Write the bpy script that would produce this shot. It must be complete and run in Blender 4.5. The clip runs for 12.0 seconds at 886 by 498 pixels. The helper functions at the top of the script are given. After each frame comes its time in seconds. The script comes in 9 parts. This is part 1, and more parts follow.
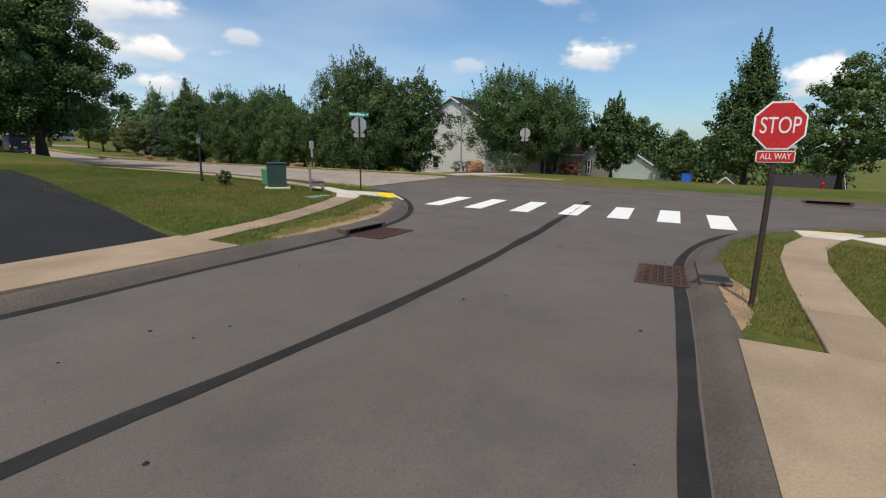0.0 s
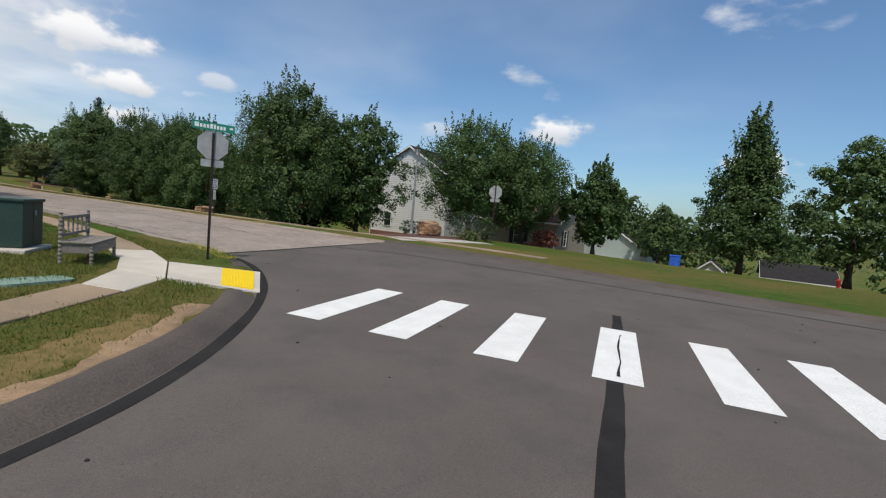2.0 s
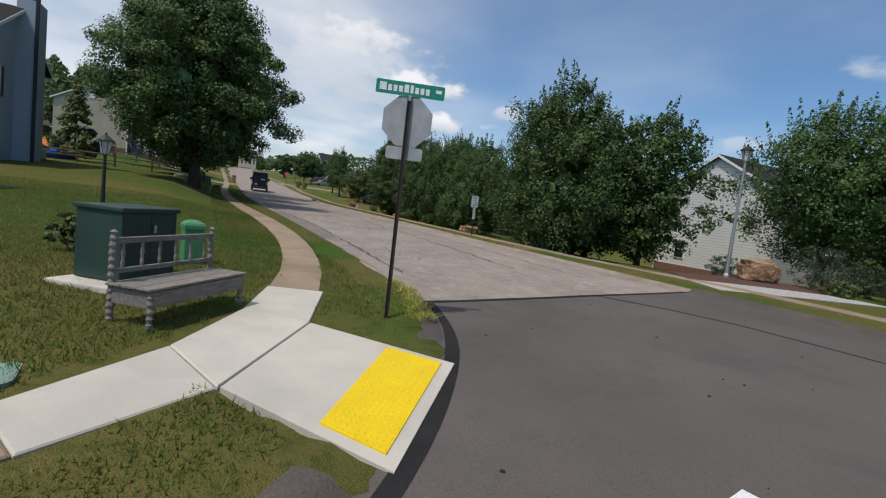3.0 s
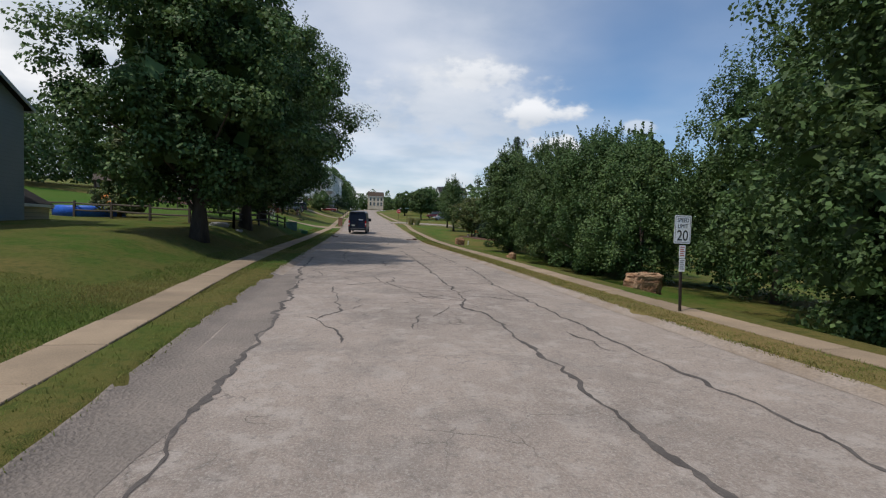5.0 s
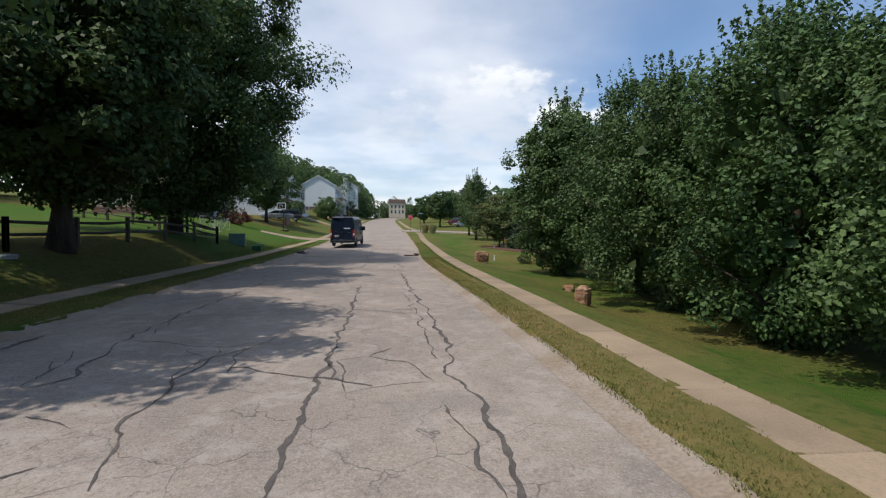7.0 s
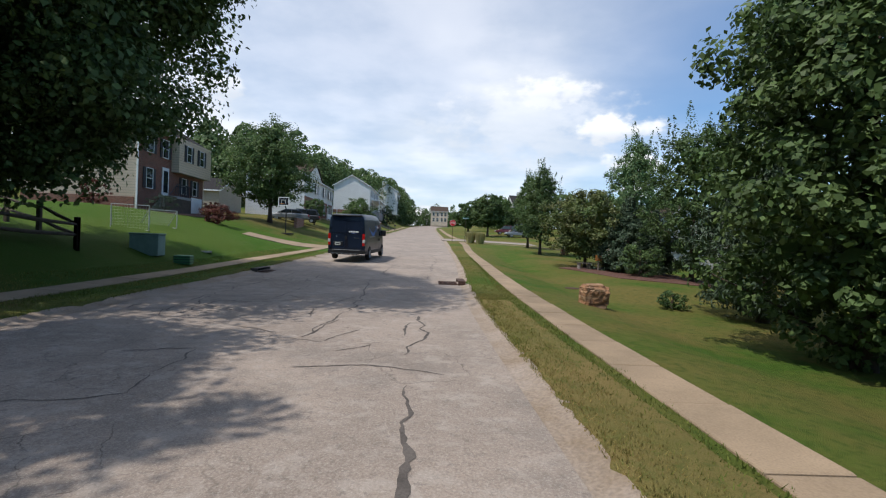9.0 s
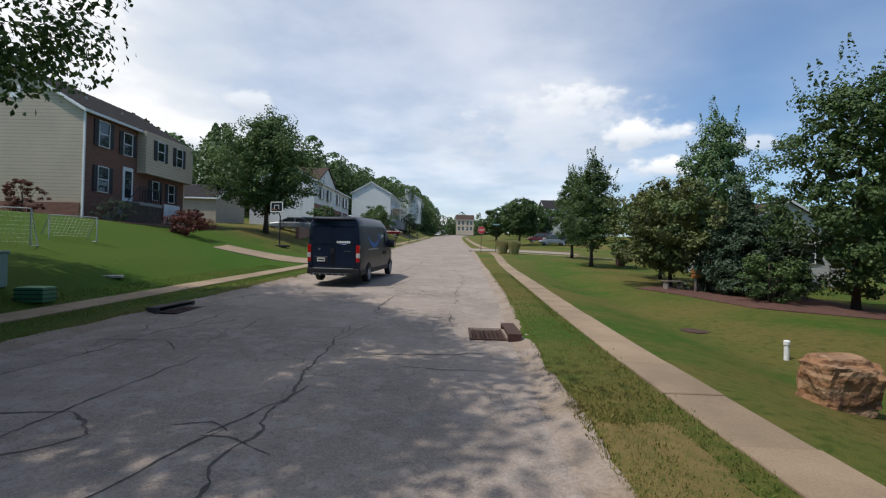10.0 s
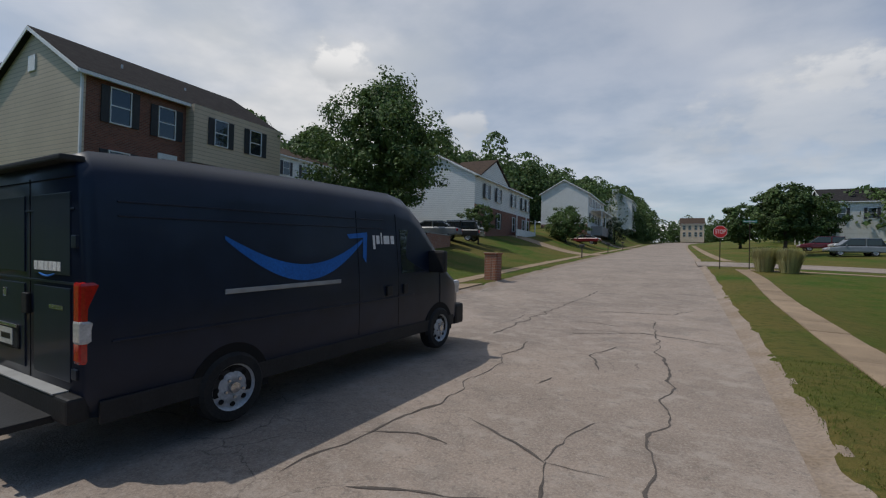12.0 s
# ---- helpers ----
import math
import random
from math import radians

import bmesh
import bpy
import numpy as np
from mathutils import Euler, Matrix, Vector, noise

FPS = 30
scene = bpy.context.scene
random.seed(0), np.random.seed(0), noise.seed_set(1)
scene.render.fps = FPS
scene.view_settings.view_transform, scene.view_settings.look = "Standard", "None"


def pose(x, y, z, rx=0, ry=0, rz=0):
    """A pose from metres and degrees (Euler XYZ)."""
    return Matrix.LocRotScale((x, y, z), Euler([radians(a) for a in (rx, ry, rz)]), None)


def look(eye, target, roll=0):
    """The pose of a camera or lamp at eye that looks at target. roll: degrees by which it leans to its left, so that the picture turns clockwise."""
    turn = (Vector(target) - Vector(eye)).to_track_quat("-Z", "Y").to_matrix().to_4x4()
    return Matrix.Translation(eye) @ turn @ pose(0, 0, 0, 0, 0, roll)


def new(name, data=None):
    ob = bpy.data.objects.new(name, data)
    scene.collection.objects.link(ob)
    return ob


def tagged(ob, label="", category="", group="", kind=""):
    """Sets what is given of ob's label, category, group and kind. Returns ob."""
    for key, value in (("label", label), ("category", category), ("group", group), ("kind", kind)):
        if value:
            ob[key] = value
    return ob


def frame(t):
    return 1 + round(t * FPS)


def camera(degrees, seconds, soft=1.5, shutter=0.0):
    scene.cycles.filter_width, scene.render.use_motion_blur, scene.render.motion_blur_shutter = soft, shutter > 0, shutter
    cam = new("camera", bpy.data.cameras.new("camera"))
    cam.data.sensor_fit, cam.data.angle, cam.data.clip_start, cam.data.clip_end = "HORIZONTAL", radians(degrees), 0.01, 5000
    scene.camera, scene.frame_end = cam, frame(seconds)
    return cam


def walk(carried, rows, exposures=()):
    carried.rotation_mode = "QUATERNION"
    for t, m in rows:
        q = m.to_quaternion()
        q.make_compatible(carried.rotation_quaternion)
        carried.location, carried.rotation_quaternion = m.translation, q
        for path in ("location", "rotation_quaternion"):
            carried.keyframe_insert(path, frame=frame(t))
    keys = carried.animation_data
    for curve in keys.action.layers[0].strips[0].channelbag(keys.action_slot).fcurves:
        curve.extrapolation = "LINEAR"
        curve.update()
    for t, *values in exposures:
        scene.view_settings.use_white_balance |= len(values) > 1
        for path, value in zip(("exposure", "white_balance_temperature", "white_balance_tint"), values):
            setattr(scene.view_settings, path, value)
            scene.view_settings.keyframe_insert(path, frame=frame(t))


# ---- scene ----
cam = camera(86.5, 12.0, 1.2)
PATH = [
    (0, (-19.352, 6.770, 1.827), (-17.765, 7.921, 1.431), 0.4),
    (0.5, (-17.898, 7.242, 1.797), (-16.355, 8.475, 1.479), 0.3),
    (1, (-16.059, 8.129, 1.790), (-14.586, 9.451, 1.499), 1.0),
    (1.5, (-13.912, 9.438, 1.867), (-12.436, 10.765, 1.622), 2.5),
    (2, (-11.517, 11.095, 1.872), (-9.814, 12.133, 1.723), 5.0),
    (2.5, (-9.272, 13.070, 1.936), (-8.089, 14.674, 1.772), 6.1),
    (3, (-7.148, 15.587, 1.904), (-6.265, 17.373, 1.733), 6.7),
    (3.3, (-6.030, 17.069, 1.963), (-5.232, 18.896, 1.802), 7.0),
    (3.5, (-5.362, 18.085, 2.051), (-4.578, 19.917, 1.888), 7.3),
    (3.7, (-4.807, 19.149, 2.142), (-4.059, 20.994, 1.955), 8.1),
    (5.3, (-1.050, 30.522, 2.336), (-0.724, 32.494, 2.258), 1.1),
    (5.5, (-0.649, 31.872, 2.370), (-0.322, 33.843, 2.289), 1.0),
    (6, (0.376, 35.402, 2.393), (0.663, 37.380, 2.325), 1.2),
    (6.5, (1.204, 39.310, 2.424), (1.463, 41.293, 2.367), 1.4),
    (7, (1.964, 43.293, 2.446), (2.205, 45.278, 2.385), 0.5),
    (7.2, (2.226, 44.812, 2.463), (2.451, 46.798, 2.403), 0.3),
    (8.8, (2.724, 56.758, 2.484), (2.811, 58.755, 2.453), 2.6),
    (9, (2.775, 58.385, 2.474), (2.839, 60.384, 2.451), 2.4),
    (9.5, (2.862, 62.564, 2.521), (2.872, 64.564, 2.514), 1.9),
    (10, (2.872, 66.671, 2.641), (2.825, 68.670, 2.654), 1.5),
    (10.5, (2.851, 70.713, 2.710), (2.708, 72.707, 2.734), 1.2),
    (11, (3.013, 74.635, 2.820), (2.715, 76.612, 2.844), 0.9),
    (11.5, (3.178, 78.538, 2.922), (2.681, 80.475, 2.955), 1.3),
    (12, (3.455, 82.562, 3.090), (2.557, 84.349, 3.120), 1.5),
]
walk(cam, [(t, look(eye, target, roll)) for t, eye, target, roll in PATH], [(0, -0.48, 6950, 10), (1.5, -0.54, 6850, 10), (3, -0.69, 6550, 10), (4.5, -0.68, 6500, 10), (5.5, -0.64, 6500, 10), (6.5, -0.48, 6500, 10), (9.0, -0.31, 6500, 10), (10.5, -0.66, 6500, 10), (12, -1.04, 6550, 10)])

# ---- light ----
SUN_FROM = Vector((-0.48, -0.27, 1.0)).normalized()
sun = new("sun", bpy.data.lights.new("sun", "SUN"))
sun.data.energy, sun.data.angle, sun.data.color = 4.6, radians(0.53), (1.0, 0.95, 0.875)
sun.matrix_world = look(SUN_FROM * 50, (0, 0, 0))

world = bpy.data.worlds.new("sky")
scene.world = world
world.use_nodes = True
wn, wl = world.node_tree.nodes, world.node_tree.links
wn.clear()


def wnode(kind, **sets):
    n = wn.new(kind)
    for key, value in sets.items():
        n.inputs[key].default_value = value
    return n


sky = wn.new("ShaderNodeTexSky")
sky.sky_type, sky.sun_disc = "NISHITA", False
sky.sun_elevation = math.asin(SUN_FROM.z)
sky.sun_rotation = math.atan2(SUN_FROM.x, SUN_FROM.y)
sky.air_density, sky.dust_density, sky.ozone_density = 1.0, 1.2, 1.5
co = wn.new("ShaderNodeTexCoord")
sep = wn.new("ShaderNodeSeparateXYZ")
wl.new(co.outputs["Generated"], sep.inputs[0])
# clouds lie on a flat deck: the direction is divided by its height
zup = wnode("ShaderNodeMath"); zup.operation = "MAXIMUM"; zup.inputs[1].default_value = 0.02
wl.new(sep.outputs["Z"], zup.inputs[0])
zadd = wnode("ShaderNodeMath"); zadd.operation = "ADD"; zadd.inputs[1].default_value = 0.14
wl.new(zup.outputs[0], zadd.inputs[0])
deck = wn.new("ShaderNodeVectorMath"); deck.operation = "DIVIDE"
comb = wn.new("ShaderNodeCombineXYZ")
for k in range(3):
    wl.new(zadd.outputs[0], comb.inputs[k])
wl.new(co.outputs["Generated"], deck.inputs[0])
wl.new(comb.outputs[0], deck.inputs[1])


def cloud_layer(scale, detail, rough, lo, hi, offset):
    m = wn.new("ShaderNodeMapping")
    m.inputs["Location"].default_value = offset
    wl.new(deck.outputs[0], m.inputs["Vector"])
    n = wnode("ShaderNodeTexNoise", Scale=scale, Detail=detail, Roughness=rough)
    wl.new(m.outputs[0], n.inputs["Vector"])
    r = wn.new("ShaderNodeMapRange")
    r.interpolation_type = "SMOOTHSTEP"
    r.inputs["From Min"].default_value, r.inputs["From Max"].default_value = lo, hi
    wl.new(n.outputs["Fac"], r.inputs["Value"])
    return r


# single cumulus clouds: bearing east of north, height, half width and half height in degrees, density
CUMULUS = [(13.8, 17.8, 6.0, 1.9, 0.7), (20.7, 13.7, 5.0, 1.7, 0.85), (23.9, 10.0, 3.4, 1.2, 0.85), (24.4, 7.0, 2.8, 1.0, 0.8), (12.0, 14.5, 11.0, 4.5, 0.42), (-39.4, 21.4, 4.4, 2.5, 1.0), (-24.2, 16.0, 2.8, 1.3, 0.6), (70.6, 10.8, 3.4, 1.5, 0.85), (91.2, 7.3, 3.4, 1.7, 0.9), (32.0, 11.8, 1.8, 0.9, 0.5), (57.0, 10.0, 2.2, 0.8, 0.4)]
bearing = wn.new("ShaderNodeMath"); bearing.operation = "ARCTAN2"
wl.new(sep.outputs["X"], bearing.inputs[0]); wl.new(sep.outputs["Y"], bearing.inputs[1])
rise = wn.new("ShaderNodeMath"); rise.operation = "ARCSINE"
wl.new(sep.outputs["Z"], rise.inputs[0])
place = wn.new("ShaderNodeCombineXYZ")
wl.new(bearing.outputs[0], place.inputs[0]); wl.new(rise.outputs[0], place.inputs[1])
billow = wnode("ShaderNodeTexNoise", Scale=16.0, Detail=6.0, Roughness=0.55)
stretch = wn.new("ShaderNodeVectorMath"); stretch.operation = "MULTIPLY"; stretch.inputs[1].default_value = (1.0, 1.7, 1.0)
wl.new(place.outputs[0], stretch.inputs[0]); wl.new(stretch.outputs[0], billow.inputs["Vector"])
heap, lit = None, None
for az, el, half_w, half_h, dense in CUMULUS:
    rel = wn.new("ShaderNodeVectorMath"); rel.operation = "MULTIPLY_ADD"
    kx, ky = 1 / math.radians(half_w), 1 / math.radians(half_h)
    rel.inputs[1].default_value, rel.inputs[2].default_value = (kx, ky, 0), (-math.radians(az) * kx, -math.radians(el) * ky, 0)
    wl.new(place.outputs[0], rel.inputs[0])
    far_out = wn.new("ShaderNodeVectorMath"); far_out.operation = "LENGTH"
    wl.new(rel.outputs[0], far_out.inputs[0])
    edge = wnode("ShaderNodeMath"); edge.operation = "MULTIPLY_ADD"; edge.inputs[1].default_value = -2.6
    wl.new(billow.outputs["Fac"], edge.inputs[0]); wl.new(far_out.outputs["Value"], edge.inputs[2])
    body = wn.new("ShaderNodeMapRange"); body.interpolation_type = "SMOOTHSTEP"
    body.inputs["From Min"].default_value, body.inputs["From Max"].default_value = -0.12, -0.85
    body.inputs["To Min"].default_value, body.inputs["To Max"].default_value = 0.0, dense
    wl.new(edge.outputs[0], body.inputs["Value"])
    up = wn.new("ShaderNodeSeparateXYZ"); wl.new(rel.outputs[0], up.inputs[0])
    crest = wn.new("ShaderNodeMapRange"); crest.interpolation_type = "SMOOTHSTEP"
    crest.inputs["From Min"].default_value, crest.inputs["From Max"].default_value = -0.9, 0.45
    wl.new(up.outputs["Y"], crest.inputs["Value"])
    glow = wn.new("ShaderNodeMath"); glow.operation = "MULTIPLY"
    wl.new(body.outputs[0], glow.inputs[0]); wl.new(crest.outputs[0], glow.inputs[1])
    if heap is None:
        heap, lit = body.outputs[0], glow.outputs[0]
    else:
        top_a = wn.new("ShaderNodeMath"); top_a.operation = "MAXIMUM"
        wl.new(heap, top_a.inputs[0]); wl.new(body.outputs[0], top_a.inputs[1])
        top_b = wn.new("ShaderNodeMath"); top_b.operation = "MAXIMUM"
        wl.new(lit, top_b.inputs[0]); wl.new(glow.outputs[0], top_b.inputs[1])
        heap, lit = top_a.outputs[0], top_b.outputs[0]

puff_map = wn.new("ShaderNodeMapping")
puff_map.inputs["Location"].default_value, puff_map.inputs["Scale"].default_value = (5.1, 3.3, 1.7), (1.0, 1.0, 2.6)
wl.new(co.outputs["Generated"], puff_map.inputs["Vector"])
puff_n = wnode("ShaderNodeTexNoise", Scale=3.4, Detail=7.0, Roughness=0.55)
wl.new(puff_map.outputs[0], puff_n.inputs["Vector"])
puffs = wn.new("ShaderNodeMapRange"); puffs.interpolation_type = "SMOOTHSTEP"
puffs.inputs["From Min"].default_value, puffs.inputs["From Max"].default_value = 0.62, 0.78
wl.new(puff_n.outputs["Fac"], puffs.inputs["Value"])
veil = cloud_layer(0.7, 4.0, 0.5, 0.38, 0.70, (0.2, 1.9, 0.0))
# the veil thickens up the long road, towards +y, and thins out to the east
east = wn.new("ShaderNodeMapRange"); east.interpolation_type = "SMOOTHSTEP"
east.inputs["From Min"].default_value, east.inputs["From Max"].default_value = 0.54, 0.10
wl.new(sep.outputs["X"], east.inputs["Value"])
# the veil lies over the north half of the sky
north = wn.new("ShaderNodeMapRange"); north.interpolation_type = "SMOOTHSTEP"
north.inputs["From Min"].default_value, north.inputs["From Max"].default_value = -0.25, 0.40
wl.new(sep.outputs["Y"], north.inputs["Value"])
veil_e = wnode("ShaderNodeMath"); veil_e.operation = "MULTIPLY_ADD"; veil_e.inputs[1].default_value = 0.50
wl.new(east.outputs[0], veil_e.inputs[0])
veil_h = wnode("ShaderNodeMath"); veil_h.operation = "MULTIPLY"; veil_h.inputs[1].default_value = 0.56
wl.new(veil.outputs[0], veil_h.inputs[0])
veil_m = wnode("ShaderNodeMath"); veil_m.operation = "MULTIPLY"
east_f = wnode("ShaderNodeMath"); east_f.operation = "MULTIPLY_ADD"; east_f.inputs[1].default_value = 0.70; east_f.inputs[2].default_value = 0.30
wl.new(east.outputs[0], east_f.inputs[0])
wl.new(veil_h.outputs[0], veil_m.inputs[0]); wl.new(east_f.outputs[0], veil_m.inputs[1])
wl.new(veil_m.outputs[0], veil_e.inputs[2])
puff_a = wnode("ShaderNodeMath"); puff_a.operation = "MULTIPLY"; puff_a.inputs[1].default_value = 0.85
wl.new(puffs.outputs[0], puff_a.inputs[0])
cover = wnode("ShaderNodeMath"); cover.operation = "MAXIMUM"; cover.use_clamp = True
veil_n = wnode("ShaderNodeMath"); veil_n.operation = "MULTIPLY"
wl.new(veil_e.outputs[0], veil_n.inputs[0]); wl.new(north.outputs[0], veil_n.inputs[1])
wl.new(veil_n.outputs[0], cover.inputs[0]); wl.new(puff_a.outputs[0], cover.inputs[1])
shade_n = wnode("ShaderNodeTexNoise", Scale=2.0, Detail=7.0, Roughness=0.55)
wl.new(deck.outputs[0], shade_n.inputs["Vector"])
cloud_col = wn.new("ShaderNodeMix"); cloud_col.data_type = "RGBA"
cloud_col.inputs["A"].default_value = (10.8, 11.5, 12.4, 1)
cloud_col.inputs["B"].default_value = (15.0, 15.1, 15.4, 1)
shade_r = wn.new("ShaderNodeMapRange"); shade_r.interpolation_type = "SMOOTHSTEP"
shade_r.inputs["From Min"].default_value, shade_r.inputs["From Max"].default_value = 0.32, 0.66
wl.new(shade_n.outputs["Fac"], shade_r.inputs["Value"])
wl.new(shade_r.outputs[0], cloud_col.inputs["Factor"])
blue = wn.new("ShaderNodeMix"); blue.data_type = "RGBA"; blue.blend_type = "MULTIPLY"
blue.inputs["Factor"].default_value = 1.0
blue.inputs["B"].default_value = (1.36, 1.76, 2.06, 1)
wl.new(sky.outputs[0], blue.inputs["A"])
mixed = wn.new("ShaderNodeMix"); mixed.data_type = "RGBA"
wl.new(cover.outputs[0], mixed.inputs["Factor"])
wl.new(blue.outputs["Result"], mixed.inputs["A"]); wl.new(cloud_col.outputs["Result"], mixed.inputs["B"])
heap_col = wn.new("ShaderNodeMix"); heap_col.data_type = "RGBA"
heap_col.inputs["A"].default_value, heap_col.inputs["B"].default_value = (10.4, 10.9, 11.6, 1), (16.6, 16.6, 16.7, 1)
wl.new(lit, heap_col.inputs["Factor"])
heaped = wn.new("ShaderNodeMix"); heaped.data_type = "RGBA"
wl.new(heap, heaped.inputs["Factor"])
wl.new(mixed.outputs["Result"], heaped.inputs["A"]); wl.new(heap_col.outputs["Result"], heaped.inputs["B"])
bg = wnode("ShaderNodeBackground", Strength=0.10)
wl.new(heaped.outputs["Result"], bg.inputs["Color"])
wout = wn.new("ShaderNodeOutputWorld")
wl.new(bg.outputs[0], wout.inputs["Surface"])

# ---- materials ----


def rgb(c):
    return (c[0], c[1], c[2], 1.0)


def mat(name, a, b=None, scale=2.0, rough=0.7, bump=0.15, fine=40.0, metal=0.0, spec=0.4, space="Object", coat=0.0, vary=0.0, island=0.0, trans=0.0, stretch=(1, 1, 1), contrast=(0.35, 0.65), dist=0.02, grain=0.22):
    """Two colours mixed by a coarse noise, modulated by a fine one, with fine relief."""
    m = bpy.data.materials.new(name)
    m.use_nodes = True
    n, l = m.node_tree.nodes, m.node_tree.links
    p = n["Principled BSDF"]
    b = b or tuple(v * 0.8 for v in a)
    if space == "World":
        src = n.new("ShaderNodeNewGeometry").outputs["Position"]
    else:
        src = n.new("ShaderNodeTexCoord").outputs["Object"]
    mp = n.new("ShaderNodeMapping")
    mp.inputs["Scale"].default_value = stretch
    l.new(src, mp.inputs["Vector"])
    big = n.new("ShaderNodeTexNoise")
    big.inputs["Scale"].default_value, big.inputs["Detail"].default_value, big.inputs["Roughness"].default_value = scale, 5.0, 0.6
    l.new(mp.outputs[0], big.inputs["Vector"])
    r = n.new("ShaderNodeMapRange")
    r.inputs["From Min"].default_value, r.inputs["From Max"].default_value = contrast
    l.new(big.outputs["Fac"], r.inputs["Value"])
    mix = n.new("ShaderNodeMix"); mix.data_type = "RGBA"
    mix.inputs["A"].default_value, mix.inputs["B"].default_value = rgb(a), rgb(b)
    l.new(r.outputs[0], mix.inputs["Factor"])
    col = mix.outputs["Result"]
    small = n.new("ShaderNodeTexNoise")
    small.inputs["Scale"].default_value, small.inputs["Detail"].default_value = fine, 3.0
    l.new(mp.outputs[0], small.inputs["Vector"])
    r2 = n.new("ShaderNodeMapRange")
    r2.inputs["From Min"].default_value, r2.inputs["From Max"].default_value = 0.25, 0.75
    r2.inputs["To Min"].default_value, r2.inputs["To Max"].default_value = 1 - grain, 1 + grain
    l.new(small.outputs["Fac"], r2.inputs["Value"])
    hs = n.new("ShaderNodeHueSaturation")
    l.new(col, hs.inputs["Color"])
    l.new(r2.outputs[0], hs.inputs["Value"])
    col = hs.outputs["Color"]
    for amount, kind in ((vary, "ShaderNodeObjectInfo"), (island, "ShaderNodeNewGeometry")):
        if amount:
            rnd = n.new(kind).outputs["Random" if kind == "ShaderNodeObjectInfo" else "Random Per Island"]
            r3 = n.new("ShaderNodeMapRange")
            r3.inputs["To Min"].default_value, r3.inputs["To Max"].default_value = 1 - amount, 1 + amount
            l.new(rnd, r3.inputs["Value"])
            h2 = n.new("ShaderNodeHueSaturation")
            l.new(col, h2.inputs["Color"]); l.new(r3.outputs[0], h2.inputs["Value"])
            col = h2.outputs["Color"]
    l.new(col, p.inputs["Base Color"])
    p.inputs["Roughness"].default_value, p.inputs["Metallic"].default_value = rough, metal
    p.inputs["Specular IOR Level"].default_value, p.inputs["Coat Weight"].default_value = spec, coat
    p.inputs["Coat Roughness"].default_value = 0.08
    if bump:
        bp = n.new("ShaderNodeBump")
        bp.inputs["Strength"].default_value, bp.inputs["Distance"].default_value = bump, dist
        l.new(small.outputs["Fac"], bp.inputs["Height"])
        l.new(bp.outputs[0], p.inputs["Normal"])
    if trans:
        out = n["Material Output"]
        t = n.new("ShaderNodeBsdfTranslucent")
        l.new(col, t.inputs["Color"])
        ms = n.new("ShaderNodeMixShader")
        ms.inputs[0].default_value = trans
        l.new(p.outputs[0], ms.inputs[1]); l.new(t.outputs[0], ms.inputs[2])
        l.new(ms.outputs[0], out.inputs["Surface"])
    return m


def banded(m, axis, pitch, depth=0.5, dark=0.75, sharp=0.12):
    """Adds horizontal courses (siding laps, boards) to a material: a dark lap line and relief every pitch metres."""
    n, l = m.node_tree.nodes, m.node_tree.links
    p = n["Principled BSDF"]
    tc = n.new("ShaderNodeTexCoord")
    sx = n.new("ShaderNodeSeparateXYZ")
    l.new(tc.outputs["Object"], sx.inputs[0])
    d = n.new("ShaderNodeMath"); d.operation = "DIVIDE"; d.inputs[1].default_value = pitch
    l.new(sx.outputs[axis], d.inputs[0])
    f = n.new("ShaderNodeMath"); f.operation = "FRACT"
    l.new(d.outputs[0], f.inputs[0])
    line = n.new("ShaderNodeMapRange")
    line.inputs["From Min"].default_value, line.inputs["From Max"].default_value = 0.0, sharp
    line.inputs["To Min"].default_value, line.inputs["To Max"].default_value = dark, 1.0
    l.new(f.outputs[0], line.inputs["Value"])
    col = p.inputs["Base Color"].links[0].from_socket
    h = n.new("ShaderNodeHueSaturation")
    l.new(col, h.inputs["Color"]); l.new(line.outputs[0], h.inputs["Value"])
    l.new(h.outputs[0], p.inputs["Base Color"])
    bp = n.new("ShaderNodeBump")
    bp.inputs["Strength"].default_value, bp.inputs["Distance"].default_value = depth, 0.03
    l.new(f.outputs[0], bp.inputs["Height"])
    if p.inputs["Normal"].links:
        l.new(p.inputs["Normal"].links[0].from_socket, bp.inputs["Normal"])
    l.new(bp.outputs[0], p.inputs["Normal"])
    return m


